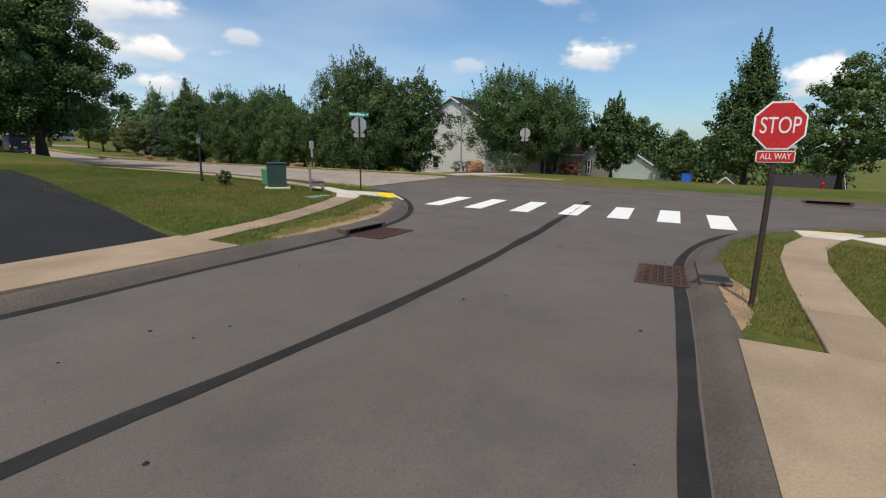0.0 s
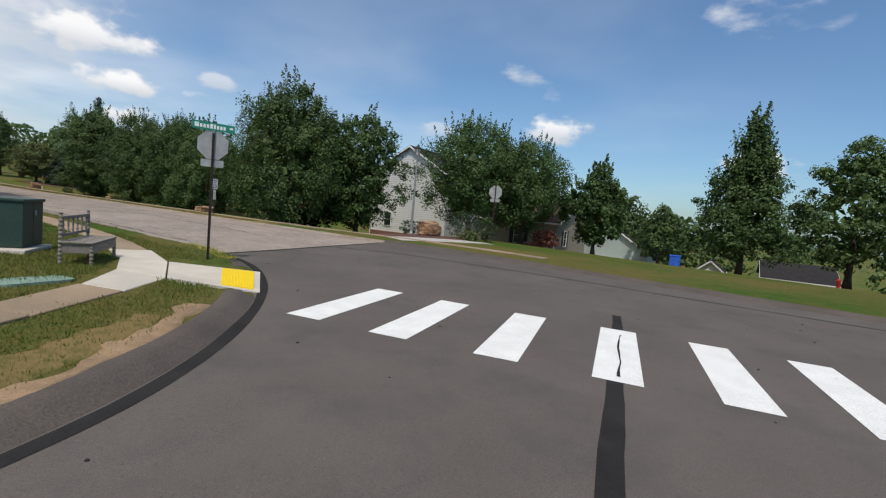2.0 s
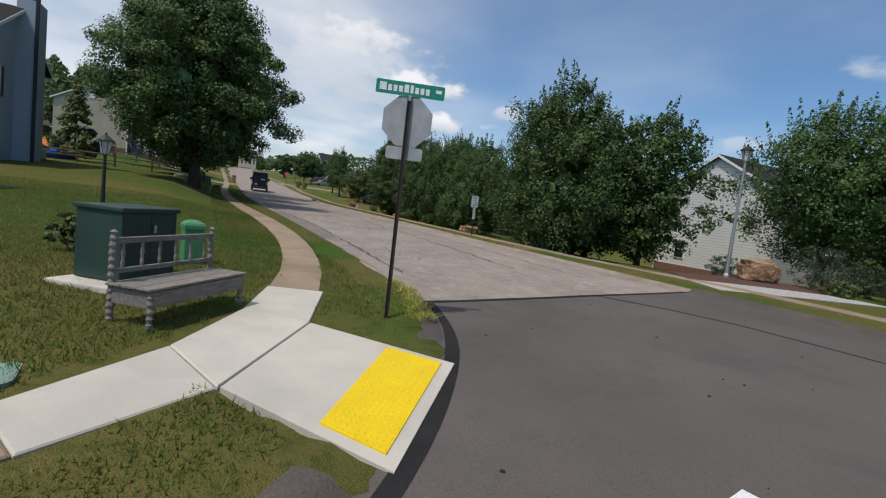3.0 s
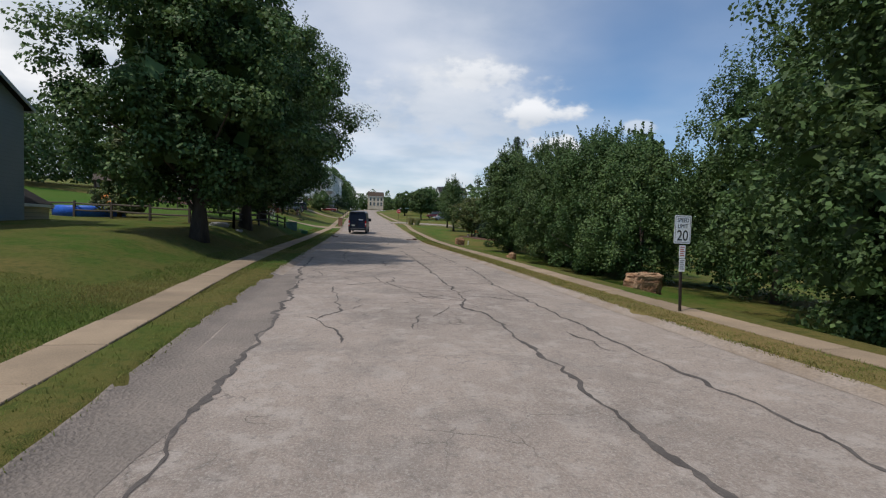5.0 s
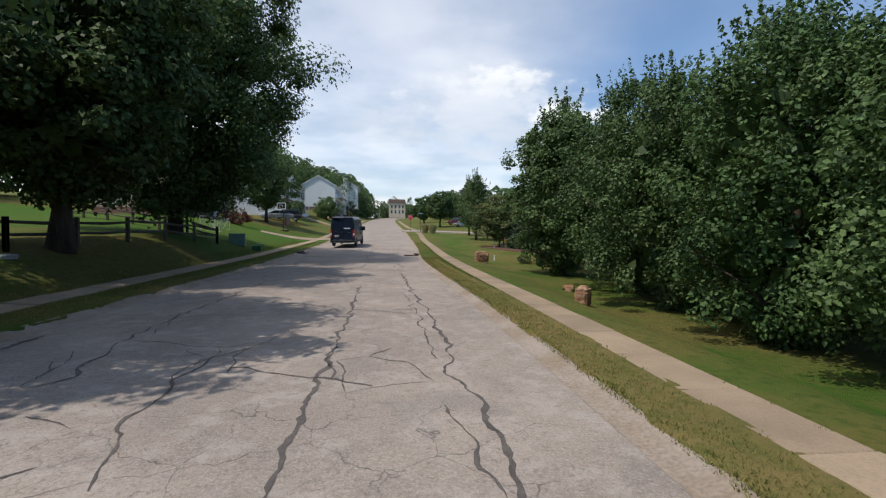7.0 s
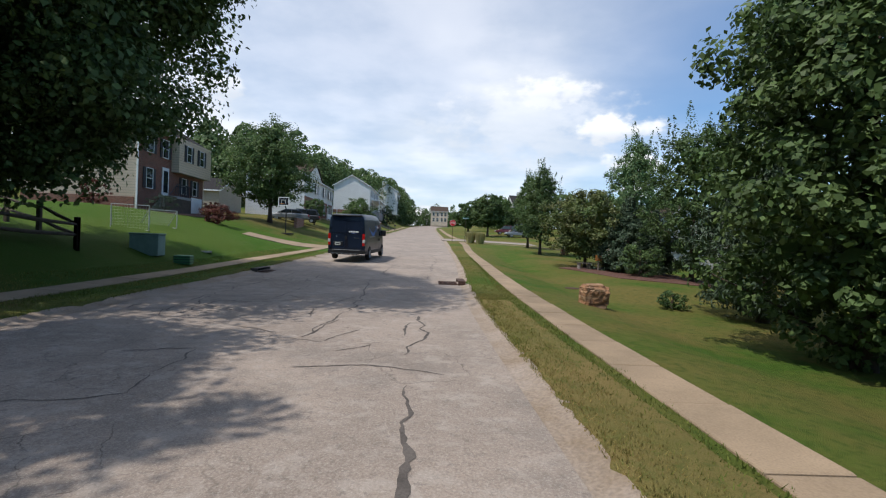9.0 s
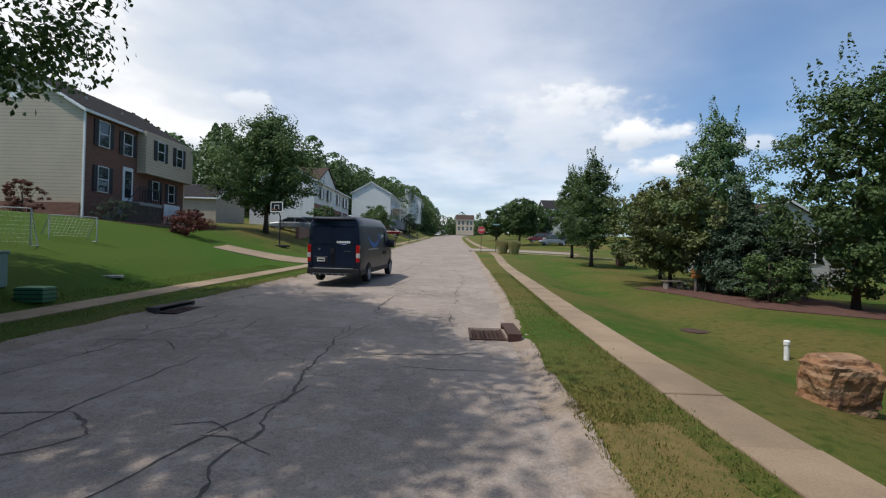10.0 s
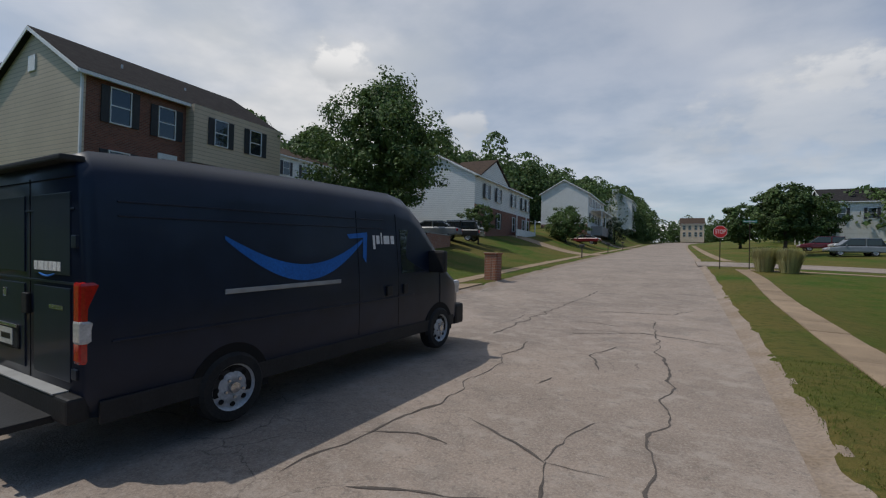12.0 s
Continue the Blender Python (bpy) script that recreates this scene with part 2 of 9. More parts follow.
def bricked(name, a, b, mortar, sx=0.21, sy=0.07):
    """Far brickwork, on walls that face x or y."""
    m = mat(name, a, b, scale=6, rough=0.9, bump=0.2)
    n, l = m.node_tree.nodes, m.node_tree.links
    p = n["Principled BSDF"]
    tc = n.new("ShaderNodeTexCoord")
    s = n.new("ShaderNodeSeparateXYZ"); l.new(tc.outputs["Object"], s.inputs[0])
    ad = n.new("ShaderNodeMath"); ad.operation = "ADD"
    l.new(s.outputs["X"], ad.inputs[0]); l.new(s.outputs["Y"], ad.inputs[1])
    c = n.new("ShaderNodeCombineXYZ")
    l.new(ad.outputs[0], c.inputs["X"]); l.new(s.outputs["Z"], c.inputs["Y"])
    br = n.new("ShaderNodeTexBrick")
    br.inputs["Scale"].default_value = 1.0
    br.inputs["Brick Width"].default_value, br.inputs["Row Height"].default_value = sx, sy
    br.inputs["Mortar Size"].default_value = 0.008
    br.inputs["Color1"].default_value, br.inputs["Color2"].default_value, br.inputs["Mortar"].default_value = rgb(a), rgb(b), rgb(mortar)
    l.new(c.outputs[0], br.inputs["Vector"])
    l.new(br.outputs["Color"], p.inputs["Base Color"])
    bp = n.new("ShaderNodeBump"); bp.invert = True
    bp.inputs["Strength"].default_value, bp.inputs["Distance"].default_value = 0.5, 0.01
    l.new(br.outputs["Fac"], bp.inputs["Height"])
    l.new(bp.outputs[0], p.inputs["Normal"])
    return m


def glass_mat(name, tint=(0.02, 0.025, 0.03)):
    m = bpy.data.materials.new(name)
    m.use_nodes = True
    p = m.node_tree.nodes["Principled BSDF"]
    p.inputs["Base Color"].default_value = rgb(tint)
    p.inputs["Roughness"].default_value, p.inputs["Specular IOR Level"].default_value = 0.04, 0.9
    return m


def cracked(m, scale, width, amount, dark):
    """Adds a web of fine cracks, broken up by a coarse noise, to a paving material."""
    n, l = m.node_tree.nodes, m.node_tree.links
    p = n["Principled BSDF"]
    g = n.new("ShaderNodeNewGeometry")
    wob = n.new("ShaderNodeTexNoise"); wob.inputs["Scale"].default_value, wob.inputs["Detail"].default_value = 1.8, 4
    l.new(g.outputs["Position"], wob.inputs["Vector"])
    add = n.new("ShaderNodeMix"); add.data_type = "RGBA"; add.blend_type = "ADD"; add.inputs["Factor"].default_value = 0.55
    l.new(g.outputs["Position"], add.inputs["A"]); l.new(wob.outputs["Color"], add.inputs["B"])
    v = n.new("ShaderNodeTexVoronoi"); v.feature = "DISTANCE_TO_EDGE"; v.inputs["Scale"].default_value = scale
    l.new(add.outputs["Result"], v.inputs["Vector"])
    line = n.new("ShaderNodeMapRange")
    line.inputs["From Min"].default_value, line.inputs["From Max"].default_value = 0.0, width
    line.inputs["To Min"].default_value, line.inputs["To Max"].default_value = 1.0, 0.0
    l.new(v.outputs["Distance"], line.inputs["Value"])
    msk = n.new("ShaderNodeTexNoise"); msk.inputs["Scale"].default_value, msk.inputs["Detail"].default_value = 0.33, 3
    l.new(g.outputs["Position"], msk.inputs["Vector"])
    mr = n.new("ShaderNodeMapRange")
    mr.inputs["From Min"].default_value, mr.inputs["From Max"].default_value = amount, amount + 0.1
    l.new(msk.outputs["Fac"], mr.inputs["Value"])
    mul = n.new("ShaderNodeMath"); mul.operation = "MULTIPLY"
    l.new(line.outputs[0], mul.inputs[0]); l.new(mr.outputs[0], mul.inputs[1])
    mx = n.new("ShaderNodeMix"); mx.data_type = "RGBA"
    l.new(mul.outputs[0], mx.inputs["Factor"])
    l.new(p.inputs["Base Color"].links[0].from_socket, mx.inputs["A"])
    mx.inputs["B"].default_value = rgb(dark)
    l.new(mx.outputs["Result"], p.inputs["Base Color"])
    return m


def mottled(m, scale, lo, hi, amount, colour):
    """Adds worn patches of another colour to a paving material."""
    n, l = m.node_tree.nodes, m.node_tree.links
    p = n["Principled BSDF"]
    g = n.new("ShaderNodeNewGeometry")
    t = n.new("ShaderNodeTexNoise")
    t.inputs["Scale"].default_value, t.inputs["Detail"].default_value, t.inputs["Roughness"].default_value = scale, 6.0, 0.7
    l.new(g.outputs["Position"], t.inputs["Vector"])
    r = n.new("ShaderNodeMapRange")
    r.inputs["From Min"].default_value, r.inputs["From Max"].default_value, r.inputs["To Max"].default_value = lo, hi, amount
    l.new(t.outputs["Fac"], r.inputs["Value"])
    mx = n.new("ShaderNodeMix"); mx.data_type = "RGBA"
    l.new(r.outputs[0], mx.inputs["Factor"])
    l.new(p.inputs["Base Color"].links[0].from_socket, mx.inputs["A"])
    mx.inputs["B"].default_value = rgb(colour)
    l.new(mx.outputs["Result"], p.inputs["Base Color"])
    return m


def lawn_mat(name, green, dry, deep):
    """Turf: green and straw patches metres wide, mottled at a hand's width, grained at a blade's width."""
    m = mat(name, green, dry, scale=0.16, rough=0.95, bump=0.8, fine=75, spec=0.12, space="World", contrast=(0.39, 0.58), dist=0.04)
    n, l = m.node_tree.nodes, m.node_tree.links
    p = n["Principled BSDF"]
    g = n.new("ShaderNodeNewGeometry")
    for scale, detail, lo, hi, amount in ((1.1, 5.0, 0.45, 0.72, 0.75), (6.0, 4.0, 0.48, 0.70, 0.7)):
        t = n.new("ShaderNodeTexNoise")
        t.inputs["Scale"].default_value, t.inputs["Detail"].default_value, t.inputs["Roughness"].default_value = scale, detail, 0.65
        l.new(g.outputs["Position"], t.inputs["Vector"])
        r = n.new("ShaderNodeMapRange")
        r.inputs["From Min"].default_value, r.inputs["From Max"].default_value, r.inputs["To Max"].default_value = lo, hi, amount
        l.new(t.outputs["Fac"], r.inputs["Value"])
        mx = n.new("ShaderNodeMix"); mx.data_type = "RGBA"
        l.new(r.outputs[0], mx.inputs["Factor"])
        l.new(p.inputs["Base Color"].links[0].from_socket, mx.inputs["A"])
        mx.inputs["B"].default_value = rgb(dry if scale < 2 else deep)
        l.new(mx.outputs["Result"], p.inputs["Base Color"])
    return m


M_ASPHALT = mat("new_asphalt", (0.094, 0.079, 0.069), (0.118, 0.100, 0.088), scale=0.35, rough=0.85, bump=0.5, fine=95, spec=0.25, space="World", dist=0.01)
M_OLD = cracked(mat("old_asphalt", (0.318, 0.256, 0.212), (0.222, 0.180, 0.150), scale=0.42, rough=0.9, bump=0.6, fine=42, spec=0.2, space="World", dist=0.015), 1.1, 0.012, 0.50, (0.09, 0.075, 0.065))
cracked(M_OLD, 5.5, 0.03, 0.55, (0.175, 0.147, 0.128))
mottled(M_OLD, 2.6, 0.50, 0.62, 0.55, (0.37, 0.318, 0.275))
mottled(M_OLD, 0.7, 0.52, 0.62, 0.5, (0.175, 0.148, 0.128))
mottled(M_OLD, 11.0, 0.54, 0.66, 0.55, (0.13, 0.112, 0.10))
mottled(M_ASPHALT, 55.0, 0.54, 0.68, 0.45, (0.17, 0.158, 0.148))
mottled(M_ASPHALT, 38.0, 0.56, 0.70, 0.6, (0.042, 0.039, 0.037))
mottled(M_OLD, 80.0, 0.55, 0.66, 0.5, (0.47, 0.42, 0.37))
mottled(M_OLD, 36.0, 0.52, 0.64, 0.45, (0.42, 0.375, 0.33))
mottled(M_ASPHALT, 0.8, 0.50, 0.64, 0.4, (0.065, 0.060, 0.058))
M_TAR = mat("tar_band", (0.020, 0.019, 0.019), (0.030, 0.028, 0.027), scale=1.5, rough=0.92, spec=0.12, bump=0.4, fine=60, space="World")
M_CRACK = mat("crack_filler", (0.068, 0.057, 0.050), (0.115, 0.097, 0.085), scale=3, rough=0.9, bump=0.4, fine=40, space="World")
M_GUTTER = mat("worn_gutter_asphalt", (0.175, 0.145, 0.122), (0.235, 0.192, 0.160), scale=0.9, rough=0.95, bump=0.8, fine=30, space="World", dist=0.03)
M_KERB = mat("asphalt_kerb", (0.072, 0.058, 0.049), (0.096, 0.077, 0.064), scale=1.2, rough=0.9, bump=0.6, fine=35, space="World")
M_EDGE = mat("gravelly_edge", (0.315, 0.255, 0.208), (0.235, 0.175, 0.122), scale=1.1, rough=0.95, bump=0.9, fine=25, space="World", dist=0.03)
M_DRIVE = mat("sealed_asphalt", (0.014, 0.0145, 0.016), (0.020, 0.0205, 0.022), scale=0.5, rough=0.9, spec=0.15, bump=0.4, fine=80, space="World")
M_PAINT = mat("road_paint", (0.74, 0.73, 0.70), (0.66, 0.65, 0.62), scale=2.5, rough=0.7, bump=0.3, fine=70, space="World")
M_YELLOW = mat("tactile_yellow", (0.80, 0.55, 0.0), (0.75, 0.50, 0.0), scale=3, grain=0.06, rough=0.6, bump=0.2, fine=40, space="World")
M_NEWCON = mat("new_concrete", (0.57, 0.51, 0.425), (0.46, 0.415, 0.35), scale=1.1, grain=0.08, rough=0.9, bump=0.12, fine=110, space="World", vary=0.05)
M_CON = mat("old_concrete", (0.312, 0.228, 0.150), (0.224, 0.165, 0.108), scale=0.9, rough=0.95, bump=0.35, fine=45, space="World", vary=0.10, grain=0.14)
M_DIRT = mat("sandy_dirt", (0.33, 0.215, 0.122), (0.205, 0.138, 0.082), scale=2.5, rough=1, bump=0.5, fine=50, space="World", dist=0.03)
M_MULCH = mat("mulch", (0.13, 0.06, 0.042), (0.08, 0.04, 0.03), scale=5, rough=1, bump=1.0, fine=18, space="World", dist=0.05)
M_GRASS = lawn_mat("lawn", (0.054, 0.104, 0.013), (0.140, 0.116, 0.034), (0.032, 0.064, 0.009))


def greener_plot(m, x1, y0, y1, green, amount):
    """One well-watered garden west of x1 and between y0 and y1 within the lawns."""
    n, l = m.node_tree.nodes, m.node_tree.links
    p = n["Principled BSDF"]
    g = n.new("ShaderNodeNewGeometry"); s = n.new("ShaderNodeSeparateXYZ")
    l.new(g.outputs["Position"], s.inputs[0])
    fac = None
    for axis, a, b, top in (("X", x1, x1 - 0.6, amount), ("Y", y0, y0 + 2.5, 1.0), ("Y", y1, y1 - 2.0, 1.0)):
        r = n.new("ShaderNodeMapRange")
        r.inputs["From Min"].default_value, r.inputs["From Max"].default_value, r.inputs["To Max"].default_value = a, b, top
        l.new(s.outputs[axis], r.inputs["Value"])
        if fac is None:
            fac = r.outputs[0]
        else:
            k = n.new("ShaderNodeMath"); k.operation = "MULTIPLY"
            l.new(fac, k.inputs[0]); l.new(r.outputs[0], k.inputs[1])
            fac = k.outputs[0]
    mx = n.new("ShaderNodeMix"); mx.data_type = "RGBA"
    l.new(fac, mx.inputs["Factor"])
    l.new(p.inputs["Base Color"].links[0].from_socket, mx.inputs["A"])
    mx.inputs["B"].default_value = rgb(green)
    l.new(mx.outputs["Result"], p.inputs["Base Color"])


greener_plot(M_GRASS, -5.6, 23.0, 40.0, (0.038, 0.080, 0.010), 0.5)
greener_plot(M_GRASS, -4.4, 68.0, 101.0, (0.042, 0.104, 0.009), 0.75)
M_BLADE = mat("grass_blades", (0.118, 0.160, 0.032), (0.250, 0.200, 0.070), scale=0.25, rough=0.8, bump=0, fine=3, spec=0.2, space="World", island=0.35, trans=0.4, contrast=(0.42, 0.70))
M_DRYTURF = lawn_mat("dry_verge_turf", (0.118, 0.116, 0.032), (0.235, 0.165, 0.066), (0.078, 0.096, 0.022))
M_BLADE_DRY = mat("dry_grass_blades", (0.195, 0.195, 0.052), (0.320, 0.235, 0.090), scale=0.3, rough=0.8, bump=0, fine=3, spec=0.2, space="World", island=0.35, trans=0.4, contrast=(0.40, 0.66))
M_LEAF = mat("maple_leaves", (0.062, 0.112, 0.034), (0.108, 0.160, 0.050), scale=0.6, rough=0.6, bump=0, fine=2, spec=0.3, island=0.4, trans=0.28, vary=0.12)
M_LEAF2 = mat("pear_leaves", (0.054, 0.104, 0.031), (0.092, 0.146, 0.044), scale=0.6, rough=0.6, bump=0, fine=2, spec=0.3, island=0.4, trans=0.3, vary=0.12)
M_LEAF4 = mat("light_leaves", (0.095, 0.165, 0.062), (0.135, 0.205, 0.080), scale=0.6, rough=0.55, bump=0, fine=2, spec=0.3, island=0.35, trans=0.32)
M_LEAF3 = mat("dull_leaves", (0.088, 0.138, 0.036), (0.130, 0.130, 0.042), scale=0.7, rough=0.6, bump=0, fine=2, island=0.35, trans=0.2)
M_NEEDLE = mat("needles", (0.036, 0.066, 0.034), (0.056, 0.090, 0.046), scale=0.8, rough=0.6, bump=0, fine=2, island=0.3, trans=0.1, vary=0.1)
M_REDLEAF = mat("red_leaves", (0.105, 0.026, 0.018), (0.16, 0.045, 0.024), scale=1, rough=0.6, bump=0, fine=2, island=0.35, trans=0.2)
M_WEED = mat("yellow_weeds", (0.46, 0.40, 0.07), (0.26, 0.28, 0.06), scale=2, rough=0.8, bump=0, fine=3, island=0.35, trans=0.35)
M_REED = mat("dry_reeds", (0.46, 0.41, 0.20), (0.33, 0.33, 0.13), scale=1, rough=0.8, bump=0, fine=2, island=0.3, trans=0.2)
M_BARK = mat("bark", (0.085, 0.062, 0.045), (0.05, 0.038, 0.03), scale=4, rough=0.95, bump=1.0, fine=14, stretch=(1, 1, 0.25), dist=0.04)
M_WOOD = mat("weathered_wood", (0.27, 0.235, 0.20), (0.17, 0.145, 0.125), scale=5, rough=0.9, bump=0.5, fine=22, stretch=(1, 6, 6), vary=0.12)
M_RAIL = mat("fence_wood", (0.10, 0.078, 0.06), (0.065, 0.05, 0.04), scale=4, rough=0.95, bump=0.6, fine=20, vary=0.15)
M_BROWNPOST = mat("brown_post", (0.032, 0.022, 0.018), (0.05, 0.032, 0.024), scale=5, rough=0.6, bump=0.2, fine=30)
M_STEEL = mat("galvanised_steel", (0.42, 0.43, 0.43), (0.34, 0.35, 0.35), scale=6, rough=0.45, bump=0.05, metal=0.7)
M_ALU = mat("sheet_back", (0.36, 0.365, 0.36), (0.33, 0.335, 0.33), scale=1.5, rough=0.6, bump=0.0, fine=4, metal=0.25)
M_RUST = mat("rusty_iron", (0.082, 0.040, 0.028), (0.045, 0.026, 0.020), scale=7, rough=0.9, bump=0.6, fine=40)
# near-black that paints the shade inside holes, gaps and wheel arches
M_HOLESHADE = mat("hole_shade", (0.012, 0.011, 0.010), rough=1.0, bump=0)
M_SIGNRED = mat("sign_red", (0.55, 0.022, 0.022), (0.50, 0.02, 0.02), scale=2, rough=0.4, bump=0.03)
M_SIGNWHITE = mat("sign_white", (0.80, 0.80, 0.78), (0.74, 0.74, 0.72), scale=2, rough=0.4, bump=0.03)
M_SIGNGREEN = mat("sign_green", (0.015, 0.24, 0.16), (0.012, 0.21, 0.14), scale=2, rough=0.4, bump=0.03)
M_SIGNBLACK = mat("sign_black", (0.02, 0.02, 0.02), rough=0.5, bump=0)
M_SIGNORANGE = mat("sign_red_print", (0.5, 0.12, 0.08), rough=0.5, bump=0)
M_UBOX = mat("green_cabinet_paint", (0.018, 0.042, 0.032), (0.026, 0.055, 0.042), scale=2, rough=0.5, bump=0.1)
M_PEDESTAL = mat("green_plastic", (0.07, 0.24, 0.10), (0.06, 0.20, 0.085), scale=2, rough=0.5, bump=0.05)
M_LIDGREEN = mat("faded_green_lid", (0.20, 0.29, 0.235), (0.16, 0.235, 0.19), scale=3, rough=0.8, bump=0.2)
M_ROCK = mat("sandstone", (0.34, 0.175, 0.085), (0.13, 0.07, 0.042), scale=3.0, rough=0.95, bump=0.9, fine=9, dist=0.06)
def strata(m, pitch, colour, amount):
    """Pale level bands, wavering and broken, through a stone."""
    n, l = m.node_tree.nodes, m.node_tree.links
    p = n["Principled BSDF"]
    c = n.new("ShaderNodeTexCoord")
    mp = n.new("ShaderNodeMapping"); mp.inputs["Scale"].default_value = (1.4, 1.4, 1.0 / pitch)
    l.new(c.outputs["Object"], mp.inputs["Vector"])
    t = n.new("ShaderNodeTexNoise"); t.inputs["Scale"].default_value, t.inputs["Detail"].default_value = 1.0, 5.0
    l.new(mp.outputs[0], t.inputs["Vector"])
    r = n.new("ShaderNodeMapRange")
    r.inputs["From Min"].default_value, r.inputs["From Max"].default_value, r.inputs["To Max"].default_value = 0.47, 0.62, amount
    l.new(t.outputs["Fac"], r.inputs["Value"])
    mx = n.new("ShaderNodeMix"); mx.data_type = "RGBA"
    l.new(r.outputs[0], mx.inputs["Factor"])
    l.new(p.inputs["Base Color"].links[0].from_socket, mx.inputs["A"])
    mx.inputs["B"].default_value = rgb(colour)
    l.new(mx.outputs["Result"], p.inputs["Base Color"])
    return m


strata(M_ROCK, 0.16, (0.46, 0.31, 0.19), 0.6)
M_SIDING_W = banded(mat("white_siding", (0.80, 0.79, 0.765), (0.74, 0.73, 0.71), scale=0.6, rough=0.6, bump=0.03), "Z", 0.2, 0.7, 0.5, 0.2)
M_SIDING_B = banded(mat("beige_siding", (0.70, 0.565, 0.425), (0.63, 0.505, 0.38), scale=0.6, rough=0.65, bump=0.03), "Z", 0.2, 0.8, 0.5, 0.2)
M_SIDING_G = banded(mat("grey_siding", (0.41, 0.45, 0.49), (0.36, 0.40, 0.44), scale=0.6, rough=0.65, bump=0.03), "Z", 0.18)
M_SIDING_T = banded(mat("tan_siding", (0.45, 0.38, 0.30), (0.40, 0.33, 0.26), scale=0.6, rough=0.65, bump=0.03), "Z", 0.2)
M_SIDING_GR = banded(mat("pale_green_siding", (0.42, 0.46, 0.42), (0.38, 0.42, 0.38), scale=0.6, rough=0.65, bump=0.03), "Z", 0.2)
M_BRICK = bricked("red_brick", (0.25, 0.094, 0.060), (0.15, 0.060, 0.042), (0.22, 0.165, 0.135))
M_BRICK2 = bricked("orange_brick", (0.34, 0.125, 0.07), (0.24, 0.085, 0.05), (0.40, 0.33, 0.27))
M_ROOF = banded(mat("dark_shingles", (0.026, 0.024, 0.025), (0.040, 0.037, 0.037), scale=3, rough=1.0, spec=0.1, bump=0.4, fine=18), "Z", 0.14, 0.4, 0.7)
M_ROOF2 = banded(mat("brown_shingles", (0.085, 0.060, 0.046), (0.06, 0.045, 0.036), scale=3, rough=1.0, spec=0.1, bump=0.4, fine=18), "Z", 0.14, 0.4, 0.7)
M_TRIM = mat("white_trim", (0.78, 0.78, 0.76), (0.70, 0.70, 0.69), scale=1.5, rough=0.5, bump=0.03)
M_SHUTTER = banded(mat("dark_shutter", (0.040, 0.044, 0.055), (0.05, 0.055, 0.068), scale=3, rough=0.55, bump=0.03), "Z", 0.07, 0.6, 0.6, 0.3)
M_GLASS = glass_mat("window_glass")
M_NAVY = mat("navy_paint", (0.008, 0.015, 0.032), (0.010, 0.018, 0.037), scale=1.2, rough=0.38, bump=0.0, fine=3, spec=0.3, coat=0.15)
M_BLACKPLASTIC = mat("black_plastic", (0.014, 0.014, 0.015), (0.02, 0.02, 0.021), scale=6, rough=0.6, bump=0.15)
M_TYRE = mat("tyre_rubber", (0.016, 0.016, 0.016), (0.024, 0.023, 0.022), scale=8, rough=0.85, bump=0.3)
M_RIM = mat("wheel_steel", (0.52, 0.53, 0.54), (0.42, 0.43, 0.44), scale=8, rough=0.45, metal=0.15, bump=0.05)
M_LOGOBLUE = mat("logo_blue", (0.008, 0.14, 0.50), rough=0.4, bump=0)
M_TAILRED = mat("tail_light_red", (0.50, 0.012, 0.012), rough=0.15, bump=0, coat=1.0)
M_TAILWHITE = mat("tail_light_clear", (0.62, 0.60, 0.58), rough=0.15, bump=0, coat=1.0)
M_PLATE = mat("plate", (0.66, 0.66, 0.58), rough=0.5, bump=0)
M_CHROME = mat("brushed_metal", (0.55, 0.56, 0.57), rough=0.25, metal=0.9, bump=0.05)
M_BLUE = mat("blue_tarp", (0.02, 0.10, 0.50), (0.03, 0.13, 0.58), scale=3, rough=0.5, bump=0.3, fine=8)
M_REDPAINT = mat("red_car_paint", (0.13, 0.008, 0.014), rough=0.3, bump=0, coat=0.7)
M_GREYPAINT = mat("grey_car_paint", (0.20, 0.215, 0.225), rough=0.3, bump=0, coat=0.7)
M_DARKPAINT = mat("dark_car_paint", (0.018, 0.018, 0.02), rough=0.3, bump=0, coat=0.7)
M_WHITEPAINT = mat("white_car_paint", (0.62, 0.62, 0.62), rough=0.3, bump=0, coat=0.7)
M_PAVER = mat("grey_blocks", (0.33, 0.32, 0.31), (0.26, 0.25, 0.24), scale=5, rough=0.95, bump=0.4)
M_GRAVEL = mat("white_gravel", (0.56, 0.52, 0.48), (0.36, 0.33, 0.30), scale=14, rough=0.95, bump=1.0, fine=30, space="World", dist=0.05)
M_NET = mat("net_cord", (0.6, 0.6, 0.6), rough=0.8, bump=0)
M_ORANGE = mat("orange_plastic", (0.62, 0.22, 0.05), rough=0.5, bump=0)

# ---- small geometry helpers ----


def link(name, bm, material, parent=None, label="", smooth=False, loc=None):
    me = bpy.data.meshes.new(name)
    bm.to_mesh(me)
    bm.free()
    for m in material if isinstance(material, (list, tuple)) else [material]:
        me.materials.append(m)
    if smooth:
        for p in me.polygons:
            p.use_smooth = True
    ob = new(name, me)
    if parent:
        ob.parent = parent
    if loc:
        ob.location = loc
    if label:
        ob["label"] = label
    return ob


